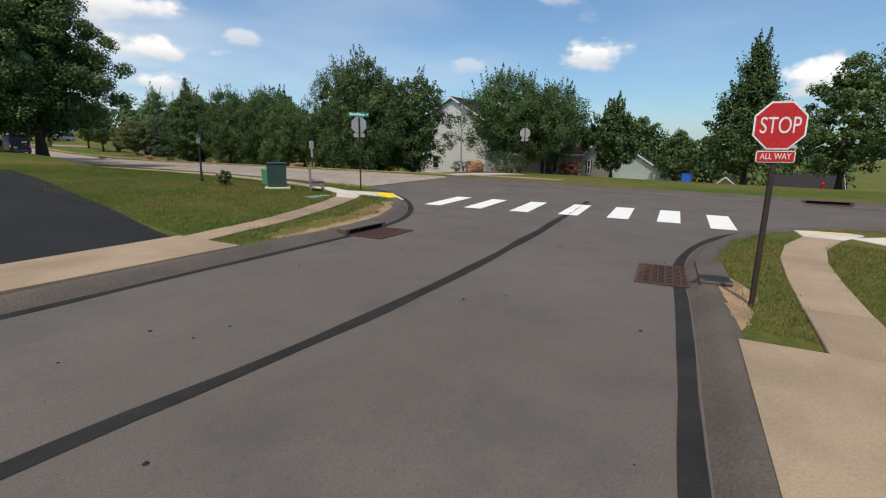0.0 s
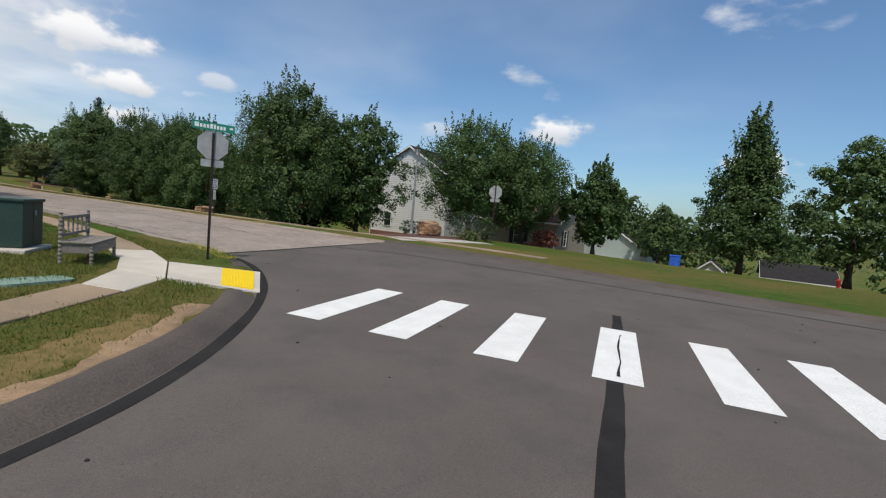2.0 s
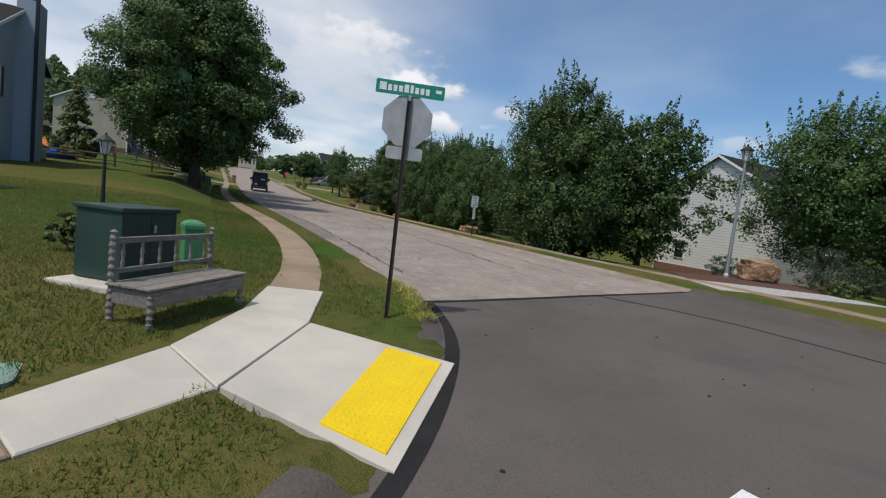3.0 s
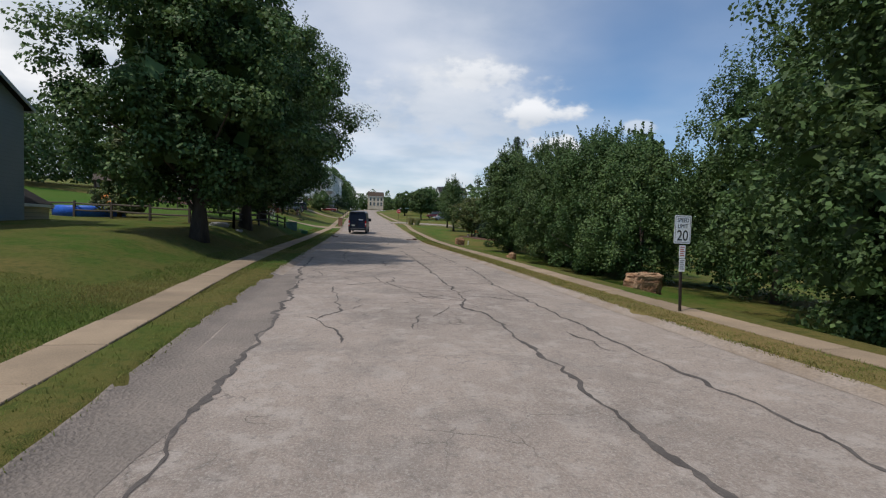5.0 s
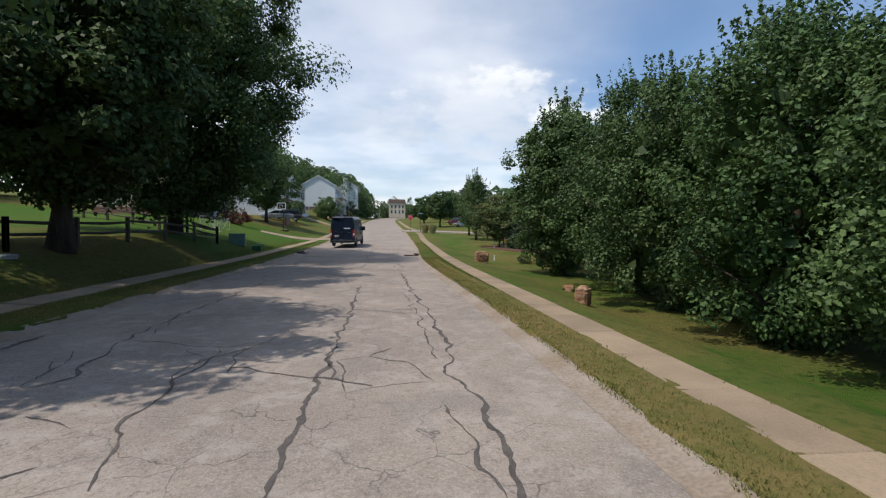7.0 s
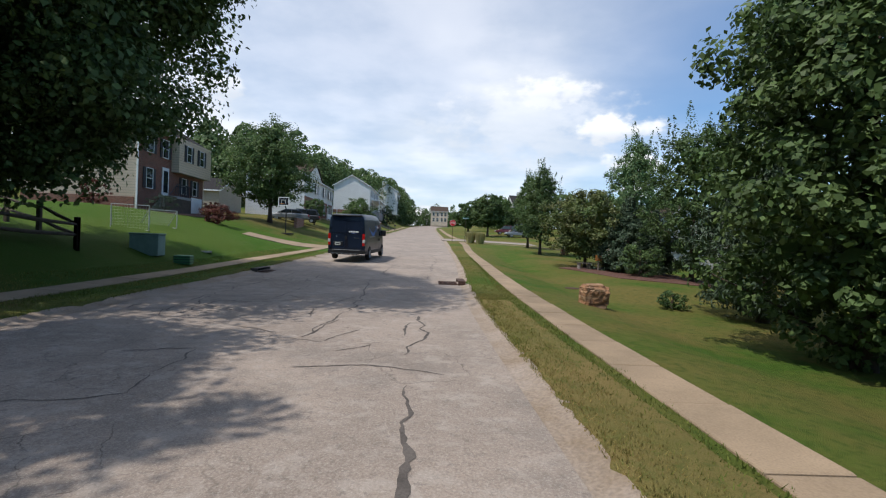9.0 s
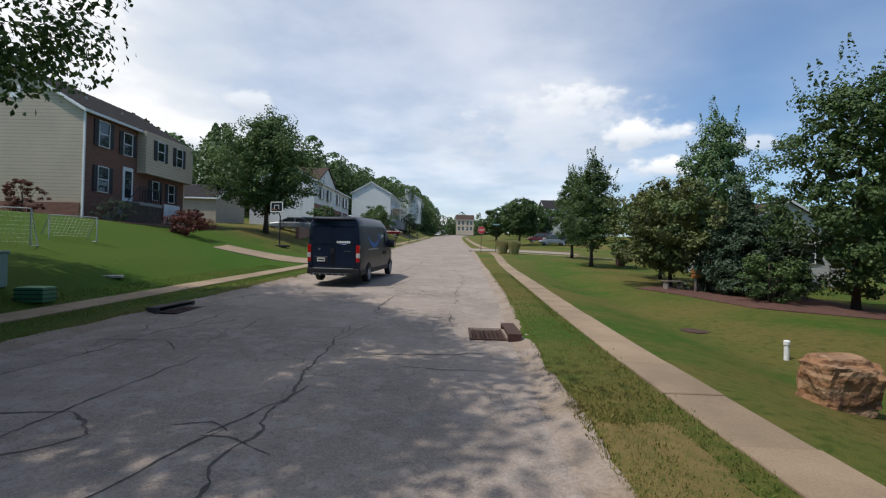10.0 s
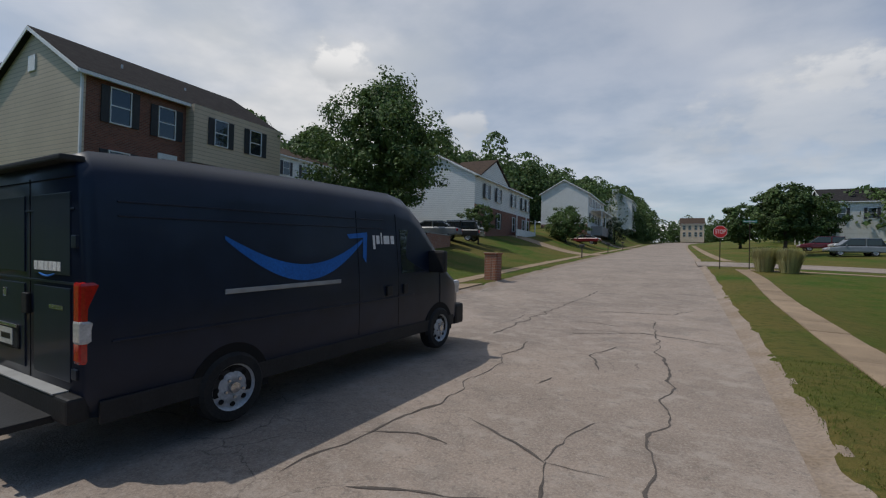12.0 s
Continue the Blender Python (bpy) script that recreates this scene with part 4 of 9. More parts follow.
# ---- crosswalk ----
def bar(x0, y0, ang, length=3.05, width=0.6):
    c, s = math.cos(ang), math.sin(ang)
    def at(u, v):
        x, y = x0 + u * c - v * s, y0 + u * s + v * c
        return (x, y, float(road_z(x, y)) + 0.006)
    bm = bmesh.new()
    n = 8
    top = [[bm.verts.new(at(length * i / n, v)) for v in (-width / 2, width / 2)] for i in range(n + 1)]
    for a, b in zip(top, top[1:]):
        bm.faces.new((a[0], b[0], b[1], a[1]))
    return bm


BARS = [(-6.51, 16.56, 11.8), (-6.27, 15.10, 11.6), (-5.94, 13.56, 12.5), (-5.60, 12.08, 11.2), (-5.34, 10.67, 11), (-5.18, 9.32, 10), (-5.46, 7.95, 9.3)]
for k, (bx, by, deg) in enumerate(BARS):
    tagged(link("crosswalk_bar", bar(bx, by, radians(deg)), M_PAINT), "thick white painted crosswalk bar on dark asphalt", "crosswalk bar", "crosswalk bars", "structure")

# ---- paving slabs, aprons, driveways ----
def lz(x, y):
    return float(land_z(x, y))


def rz(x, y):
    return float(road_z(x, y))


def slab(name, corners, material, parent, dz=0.03, thick=0.12, ramp=()):
    """A slab with small rounded top edges; corners in order; those listed in ramp come down to the road."""
    if ramp:
        n = 10
        z = [rz(x, y) + 0.014 if k in ramp else lz(x, y) + dz for k, (x, y) in enumerate(corners)]
        q = [Vector((x, y, h)) for (x, y), h in zip(corners, z)]
        rows = [[q[0].lerp(q[1], i / n).lerp(q[3].lerp(q[2], i / n), j / n) for i in range(n + 1)] for j in range(n + 1)]
        bm = bmesh.new()
        g = [[bm.verts.new(p) for p in row] for row in rows]
        for j in range(n):
            for i in range(n):
                bm.faces.new((g[j][i], g[j][i + 1], g[j + 1][i + 1], g[j + 1][i]))
        rim = g[0][:-1] + [r[-1] for r in g[:-1]] + g[-1][:0:-1] + [r[0] for r in g[:0:-1]]
        low = [bm.verts.new(v.co - Vector((0, 0, thick))) for v in rim]
        for a, b, c2, d2 in zip(rim, rim[1:] + rim[:1], low[1:] + low[:1], low):
            bm.faces.new((a, d2, c2, b))
        bmesh.ops.recalc_face_normals(bm, faces=bm.faces[:])
        return link(name, bm, material, parent)
    bm = bmesh.new()
    c = sum((Vector(p) for p in corners), Vector((0, 0))) / len(corners)
    top = [Vector((x, y, (rz(x, y) + 0.014 if k in ramp else lz(x, y) + dz))) for k, (x, y) in enumerate(corners)]
    inner = [bm.verts.new(p + (Vector((c.x, c.y, p.z)) - p).normalized() * 0.02) for p in top]
    outer = [bm.verts.new(p - Vector((0, 0, 0.012))) for p in top]
    low = [bm.verts.new(p - Vector((0, 0, thick))) for p in top]
    bm.faces.new(inner)
    n = len(top)
    for i in range(n):
        j = (i + 1) % n
        bm.faces.new((outer[i], outer[j], inner[j], inner[i]))
        bm.faces.new((low[i], low[j], outer[j], outer[i]))
    bmesh.ops.recalc_face_normals(bm, faces=bm.faces[:])
    return link(name, bm, material, parent)


def sidewalk(name, pts, width, material, label, step=1.5, gap=0.018, dz=0.03):
    """A path of single slabs along a line."""
    root = thing(name, (0, 0, 0), label, "sidewalk", kind="structure")
    p = resample(smooth_line(pts), step)
    t = np.gradient(p, axis=0)
    t /= np.hypot(*t.T)[:, None]
    nrm = np.stack([-t[:, 1], t[:, 0]], 1) * width / 2
    rnd = random.Random(len(pts) * 7 + int(width * 100))
    for a, b, na, nb, ta in zip(p, p[1:], nrm, nrm[1:], t):
        a2, b2 = a + ta * gap / 2, b - ta * gap / 2
        d = dz + rnd.uniform(-0.008, 0.008)
        slab("slab", [tuple(a2 - na), tuple(b2 - nb), tuple(b2 + nb), tuple(a2 + na)], material, root, d)
    return root


sidewalk("pavement_west", [(-5.93, 23.12), (-5.4, 25.4), (-5.05, 29.7), (-5.25, 36), (-5.7, 42), (-6.05, 50), (-6.25, 62), (-6.2, 75), (-6.0, 84), (-5.6, 95), (-5.5, 110), (-5.4, 160), (-5.4, 215)], 0.76, M_CON, "narrow stained concrete sidewalk beside the old street")
sidewalk("pavement_east", [(8.6, 18.0), (8.4, 22.5), (7.6, 26.6), (6.2, 30.5), (5.42, 36), (5.48, 45), (5.72, 54), (5.72, 66), (5.9, 77), (6.15, 87), (6.4, 98), (6.6, 104), (6.95, 110), (6.9, 116.6)], 0.72, M_CON, "narrow buff concrete sidewalk along the verge")
sidewalk("pavement_east_far", [(7.2, 128), (6.6, 132), (6.4, 160), (6.4, 210)], 0.85, M_CON, "narrow buff concrete sidewalk along the verge")
sidewalk("pavement_corner", [(-15.1, 15.85), (-13.4, 16.5), (-12.0, 17.02), (-9.9, 18.05), (-8.2, 19.02)], 0.68, M_CON, "old tan concrete sidewalk curving to the corner", step=1.35)
sidewalk("pavement_south", [(-14.0, 5.92), (-11.4, 6.22), (-9.0, 6.43), (-7.2, 6.32), (-6.05, 6.0)], 0.68, M_CON, "tan concrete sidewalk curving round the corner")
sidewalk("pavement_south_turn", [(-5.9, 5.2), (-4.9, 4.4), (-3.6, 2.2), (-3.2, -4), (-3.2, -20)], 0.85, M_NEWCON, "pale new concrete sidewalk leading away from the corner")

ramp = thing("corner_ramp", (0, 0, 0), "pale new concrete kerb ramp with sidewalk landing", "kerb ramp", kind="structure")
slab("slab", [(-8.36, 19.30), (-8.03, 18.72), (-7.04, 19.46), (-7.42, 20.34)], M_NEWCON, ramp, 0.024)
slab("slab", [(-7.42, 20.36), (-7.03, 19.48), (-6.02, 21.30), (-6.75, 21.75)], M_NEWCON, ramp, 0.024)
slab("slab", [(-6.745, 21.77), (-6.01, 21.32), (-5.50, 23.0), (-6.32, 23.22)], M_NEWCON, ramp, 0.024)
slab("slab", [(-7.01, 19.46), (-5.98, 18.28), (-4.63, 20.06), (-6.0, 21.28)], M_NEWCON, ramp, 0.024, ramp=(1, 2))


def tactile(name, base, label, share):
    """A domed plate on a four-cornered slab: base runs kerb side inner, outer, outer, inner; share is its span along and across."""
    root = thing(name, (0, 0, 0), label, "tactile paving", kind="structure")
    def on(u, v, up):
        return base[1].lerp(base[2], u).lerp(base[0].lerp(base[3], u), v) + Vector((0, 0, up))
    u0, u1, v0, v1 = share
    q = [on(u0, v0, 0.012), on(u1, v0, 0.012), on(u1, v1, 0.012), on(u0, v1, 0.012)]
    bm = bmesh.new()
    n = 10
    g = [[bm.verts.new(on(u0 + (u1 - u0) * i / n, v0 + (v1 - v0) * j / n, 0.012)) for i in range(n + 1)] for j in range(n + 1)]
    for j in range(n):
        for i in range(n):
            bm.faces.new((g[j][i], g[j][i + 1], g[j + 1][i + 1], g[j + 1][i]))
    rim = g[0][:-1] + [r[-1] for r in g[:-1]] + g[-1][:0:-1] + [r[0] for r in g[:0:-1]]
    low = [bm.verts.new(v.co - Vector((0, 0, 0.02))) for v in rim]
    for a, b, c2, d2 in zip(rim, rim[1:] + rim[:1], low[1:] + low[:1], low):
        bm.faces.new((a, d2, c2, b))
    bmesh.ops.recalc_face_normals(bm, faces=bm.faces[:])
    link("plate", bm, M_YELLOW, root)
    bm = bmesh.new()
    for i in range(24):
        for j in range(11):
            p = on(u0 + (u1 - u0) * (i + 0.5) / 24, v0 + (v1 - v0) * (j + 0.5) / 11, 0.012)
            bmesh.ops.create_cone(bm, cap_ends=True, segments=6, radius1=0.014, radius2=0.009, depth=0.006, matrix=Matrix.Translation(p + Vector((0, 0, 0.003))))
    tagged(link("domes", bm, M_YELLOW, root), kind="stuff")
    return root


RAMP_SLAB = [Vector((-7.01, 19.46, lz(-7.01, 19.46) + 0.024)), Vector((-5.98, 18.28, rz(-5.98, 18.28) + 0.014)), Vector((-4.63, 20.06, rz(-4.63, 20.06) + 0.014)), Vector((-6.0, 21.28, lz(-6.0, 21.28) + 0.024))]
tactile("tactile_plate", RAMP_SLAB, "bright yellow tactile warning plate on the ramp", (0.06, 0.95, 0.07, 0.43))
ramp2 = thing("corner_ramp", (0, 0, 0), "pale new concrete kerb ramp at the far corner", "kerb ramp", kind="structure")
slab("slab", [(-6.05, 6.36), (-6.0, 5.62), (-5.0, 5.2), (-5.2, 6.5)], M_NEWCON, ramp2, 0.035)
slab("slab", [(-5.19, 6.51), (-4.99, 5.2), (-3.75, 5.45), (-4.4, 6.5)], M_NEWCON, ramp2, 0.035, ramp=(2, 3))
tactile("tactile_plate", [Vector((-5.19, 6.51, lz(-5.19, 6.51) + 0.024)), Vector((-4.4, 6.5, rz(-4.4, 6.5) + 0.014)), Vector((-3.75, 5.45, rz(-3.75, 5.45) + 0.014)), Vector((-4.99, 5.2, lz(-4.99, 5.2) + 0.024))], "bright yellow tactile warning plate on the ramp", (0.1, 0.9, 0.1, 0.8))


def patch(name, corners, material, label, category, dz=0.02, cells=14):
    """A thin four-cornered sheet that follows the land."""
    a, b, c, d = (np.array(p, float) for p in corners)
    u = np.linspace(0, 1, cells)
    uu, vv = np.meshgrid(u, u)
    p = ((1 - uu) * (1 - vv))[..., None] * a + (uu * (1 - vv))[..., None] * b + (uu * vv)[..., None] * c + ((1 - uu) * vv)[..., None] * d
    z = land_z(p[..., 0], p[..., 1]) + dz
    idx = np.arange(cells * cells).reshape(cells, cells)
    f = np.stack([idx[:-1, :-1], idx[:-1, 1:], idx[1:, 1:], idx[1:, :-1]], -1).reshape(-1, 4)
    v = np.c_[p.reshape(-1, 2), z.ravel()]
    n = len(v)
    edge = np.r_[idx[0, :], idx[1:, -1], idx[-1, ::-1][1:], idx[::-1, 0][1:-1]]
    v = np.concatenate([v, v - [0, 0, 0.15]])
    f = f.tolist() + [(int(i), int(i) + n, int(j) + n, int(j)) for i, j in zip(edge, np.r_[edge[1:], edge[0]])]
    return tagged(from_arrays(name, v, f, material), label, category, kind="structure")


patch("driveway_west", [(-23.5, 15.0), (-15.12, 16.4), (-13.1, 36.5), (-21.0, 36.5)], M_DRIVE, "freshly sealed black asphalt driveway", "driveway", 0.03, 24)
patch("driveway_apron_north", [(-23.5, 13.62), (-14.75, 14.62), (-15.0, 16.36), (-23.5, 14.96)], M_CON, "tan concrete driveway apron with a joint", "driveway apron", 0.045)
patch("driveway_apron_south", [(-22.5, 2.2), (-13.75, 5.0), (-14.1, 6.98), (-22.5, 5.62)], M_CON, "broad tan concrete driveway apron", "driveway apron", 0.045, 18)
patch("driveway_upper", [(-11.2, 95.6), (-10.6, 92.6), (-4.1, 97.0), (-4.1, 101.5)], M_CON, "pale concrete driveway running up to the house", "driveway", 0.04, 30)
patch("driveway_hill", [(-17, 141), (-17, 137.5), (-4.1, 134), (-4.1, 138.5)], M_CON, "pale concrete driveway running up to the house", "driveway", 0.04, 24)
patch("driveway_hill_far", [(-17, 178), (-17, 174), (-4.1, 172), (-4.1, 177)], M_CON, "pale concrete driveway running up to the house", "driveway", 0.04, 24)
patch("side_street", [(4.6, 119.6), (17, 119.3), (17, 124.6), (4.6, 126.0)], M_OLD, "pale old asphalt side street on the slope", "road", 0.03, 40)
patch("verge_walk", [(7.2, 116.2), (32, 113.2), (32, 114.0), (7.2, 117.0)], M_CON, "narrow concrete footpath across the lawn", "footpath", 0.03, 20)
verge_strip("dirt_strip_north", span(NLs, x0=-14.5, y1=17.7), 1, 0.44, 0.80, M_DIRT, "bare sandy dirt between kerb and grass", 8, "dirt", 0.16)
verge_strip("dry_verge", span(EBs, y0=31, y1=72.2), -1, 0.12, 1.18, M_DRYTURF, "yellowed dry grass along the road edge", 11, fray=1.0)
verge_strip("green_verge", span(EBs, y0=72, y1=106), -1, 0.08, 1.18, M_GRASS, "green grass growing over the road edge", 13, fray=0.7)
verge_strip("green_verge", span(NLs, y0=22.7, y1=112), 1, 0.14, 1.0, M_GRASS, "green grass growing over the road edge", 12)
verge_strip("dry_verge", span(NLs, x0=-14.4, y1=17.2), 1, 0.70, 1.5, M_DRYTURF, "olive-brown dry grass between kerb and sidewalk", 14, "grass", 0.3)
verge_strip("dirt_strip_south", span(SBs, x0=-14.2, x1=-10.6), -1, 0.36, 0.66, M_DIRT, "bare sandy dirt between kerb and grass", 9, "dirt", 0.12)
patch("gravel_bed", [(6.7, 24.5), (13.0, 22.7), (13.2, 24.4), (7.5, 26.4)], M_GRAVEL, "pale gravel bed beside the far sidewalk", "gravel bed", 0.02)
patch("mulch_bed_corner", [(7.6, 26.3), (13.3, 24.2), (15.6, 26.8), (9.8, 29.2)], M_MULCH, "red-brown mulch bed behind the gravel strip", "mulch bed", 0.03)
patch("mulch_bed", [(11.2, 88.4), (12.9, 82.6), (18.5, 80.6), (18.5, 92)], M_MULCH, "red-brown mulch bed under the shrubs", "mulch bed", 0.03)
patch("mulch_bed_house", [(-18.1, 93.0), (-15.7, 92.7), (-15.0, 103.0), (-18.1, 103.0)], M_MULCH, "brown mulch bed along the house front", "mulch bed", 0.03)


# ---- cracks of the old street ----
def crack(pts, width, seed, rough=0.03):
    """A jagged open crack through the points given, wandering a little between them."""
    rnd = np.random.RandomState(seed)
    p = resample(pts, 0.30)
    j = rnd.randn(*p.shape) * rough
    j[0] = j[-1] = 0
    q = resample(p + j, 0.11)
    q = q + rnd.randn(*q.shape) * 0.011
    return ribbon("crack", q, width, M_CRACK, 0.005, wob=0.8, seed=seed, step=0.09, parent=road_b, taper=True)


rc = random.Random(5)
# the long ones, between the gutters and along the lanes
MAIN = [((-3.2, 25.5), (-3.1, 35.5), (-3.3, 42.4), (-3.7, 46), (-3.8, 52)), ((0.9, 27), (1, 37.9), (0.6, 38.3), (0.9, 39.3), (1, 40.4), (1.2, 51.6), (1.1, 59.4)),
        ((2.7, 26), (2.5, 41.6), (3, 47.6), (2.8, 49.3), (3, 50.8), (2.6, 64)), ((-1.9, 35.5), (-1.9, 36.2), (-2.6, 37.5)), ((-2.4, 37.2), (-2, 38.2), (-2.3, 41.6)),
        ((-2.1, 49.1), (-1.8, 49.5), (-2.1, 50.3), (-2.4, 52.7), (-2.2, 60.3)), ((2.6, 69), (2.8, 67), (2.5, 65.4)), ((2.5, 68.1), (2.4, 66.8)), ((1, 69.6), (0.7, 66.4))]
for k, pts in enumerate(MAIN):
    crack(pts, (0.070, 0.052, 0.047, 0.045, 0.04, 0.034, 0.042, 0.03, 0.03)[k], 100 + k, 0.05)
# the short ones, on the near stretch and beyond the side street
NEAR = [((2.2, 34.8), (2, 36.1)), ((-0.4, 37.7), (-0.7, 36.4)), ((-0.1, 40), (0.9, 39.3)), ((1.1, 40.2), (2.5, 39.4)), ((-0.7, 40.7), (0.2, 40.6), (0.9, 39.5)),
        ((-0.7, 42.2), (0.2, 39.5)), ((-3.6, 42.5), (-1.9, 42.1), (-0.2, 42.9), (1.1, 42.4), (2.6, 42.7)), ((-1.6, 44.2), (-0.4, 44.2), (-0.8, 42.2), (0, 41.2), (0.9, 40.9)),
        ((-3, 45.9), (-1.9, 45.1), (-0.7, 47.2)), ((2.6, 48.2), (2.8, 46.4)), ((-0.2, 49.8), (1.8, 48.9)), ((-2.6, 50.3), (-2.2, 49.5)), ((1.1, 50.8), (1.3, 49.2)),
        ((-0.6, 50.9), (-0.5, 48), (-0.1, 46.8)), ((-2.5, 51.7), (-0.5, 50.9), (-0.2, 51.2))]
BEYOND = [((-1.8, 56.2), (2.5, 53.7)), ((2.5, 58.5), (2.7, 50)), ((-1.4, 67.6), (0.1, 66.7)), ((-2.3, 68.1), (-2.3, 70.1), (-1.3, 70.5), (-1, 74.1)), ((1, 68.2), (0.7, 66.4)),
          ((-2.7, 68.5), (-3, 70.2), (-2.8, 75.8), (-2, 77.3)), ((-1.4, 74.8), (-1.5, 77.6)), ((0.6, 76.6), (1.1, 69.3)), ((-3.5, 76.6), (-2.6, 77.5), (-1.8, 77.6)),
          ((1.1, 77.8), (0.8, 79.7), (1, 83.2)), ((-3.9, 79.7), (-3.2, 83.6), (-3.2, 85.6)), ((-2.3, 82.1), (-2.2, 82.8), (-3.2, 85)), ((0.7, 83.9), (1.6, 82.9), (3, 82.6)),
          ((3, 83.9), (3, 80.6)), ((0.8, 91.7), (0.9, 87.7), (0.5, 85.5)), ((-0.1, 92.1), (0.6, 102.2)), ((1.3, 92.9), (2.7, 93.7), (4.3, 93.2)),
          ((2.9, 95.7), (3.4, 89.4), (3, 83.9)), ((1.4, 96.6), (3.3, 97), (3.9, 98.2))]
for k, pts in enumerate(NEAR + BEYOND):
    crack(pts, 0.020 + 0.013 * rc.random(), 160 + k, 0.05)
for k in range(24):
    y, x0, L = rc.uniform(52, 116), rc.uniform(-3.3, 2.4), rc.uniform(0.6, 2.2)
    crack([(x0, y), (x0 + L / 2, y + rc.uniform(-0.3, 0.3)), (min(x0 + L, 3.9), y + rc.uniform(-0.4, 0.4))], rc.uniform(0.016, 0.028), 260 + k)
for k in range(18):
    y, x0 = rc.uniform(26, 108), rc.uniform(-3.3, 3.6)
    crack([(x0, y), (x0 + rc.uniform(-0.3, 0.3), y + 1.0), (x0 + rc.uniform(-0.5, 0.5), y + rc.uniform(1.6, 2.8))], rc.uniform(0.016, 0.028), 300 + k)


# nets of joined fine cracks where the surface breaks up: scattered knots, each tied to its neighbours where no third knot lies between
def crack_net(cx, cy, rx, ry, knots, width, seed):
    rnd = random.Random(seed)
    pts = []
    while len(pts) < knots:
        p = (cx + rx * rnd.uniform(-1, 1), cy + ry * rnd.uniform(-1, 1))
        if all(math.dist(p, q) > 0.45 * math.sqrt(4 * rx * ry / knots) for q in pts):
            pts.append(p)
    for a, p in enumerate(pts):
        for b, q in enumerate(pts[:a]):
            d = math.dist(p, q)
            if all(max(math.dist(p, r), math.dist(q, r)) >= d for r in pts if r is not p and r is not q) and rnd.random() < 0.86:
                crack([p, q], width * rnd.uniform(0.6, 1.25), seed * 50 + a * 7 + b, 0.06)


for k, (cx, cy, rx, ry, knots, width) in enumerate([(-0.7, 38.8, 1.3, 1.5, 9, 0.022), (-1.5, 44.4, 1.8, 2.6, 17, 0.030), (-1.6, 49.4, 1.5, 2.0, 10, 0.026), (1.9, 49.4, 0.8, 1.5, 6, 0.022), (-1.7, 63.4, 1.6, 2.0, 10, 0.022), (-2.0, 69.5, 1.6, 2.2, 12, 0.028),
                                                    (1.1, 66.6, 0.9, 1.4, 6, 0.020), (-2.2, 75.0, 1.5, 2.0, 10, 0.024), (-3.0, 81.5, 0.8, 1.4, 6, 0.022), (1.2, 71.5, 0.8, 1.2, 6, 0.020), (2.4, 88, 1.0, 2.4, 8, 0.022)]):
    crack_net(cx, cy, rx, ry, knots, width, 11 + k)

# tar flecks and bits of grit on the new asphalt
grit_rnd = random.Random(21)
grit = bmesh.new()
for k in range(150):
    x, y = grit_rnd.uniform(-19, 4), grit_rnd.uniform(6, 23.5)
    if float(road_dist(np.array([x]), np.array([y]))[0]) > -0.3:
        continue
    r = grit_rnd.uniform(0.008, 0.028)
    bmesh.ops.create_cone(grit, cap_ends=True, segments=6, radius1=r, radius2=r * 0.5, depth=r * 0.5, matrix=Matrix.Translation((x, y, rz(x, y) + r * 0.2)) @ Matrix.Diagonal((1, grit_rnd.uniform(0.5, 1.2), 1, 1)))
tagged(link("asphalt_grit", grit, M_TAR), "small dark bits of loose asphalt on the road", "grit", kind="stuff")


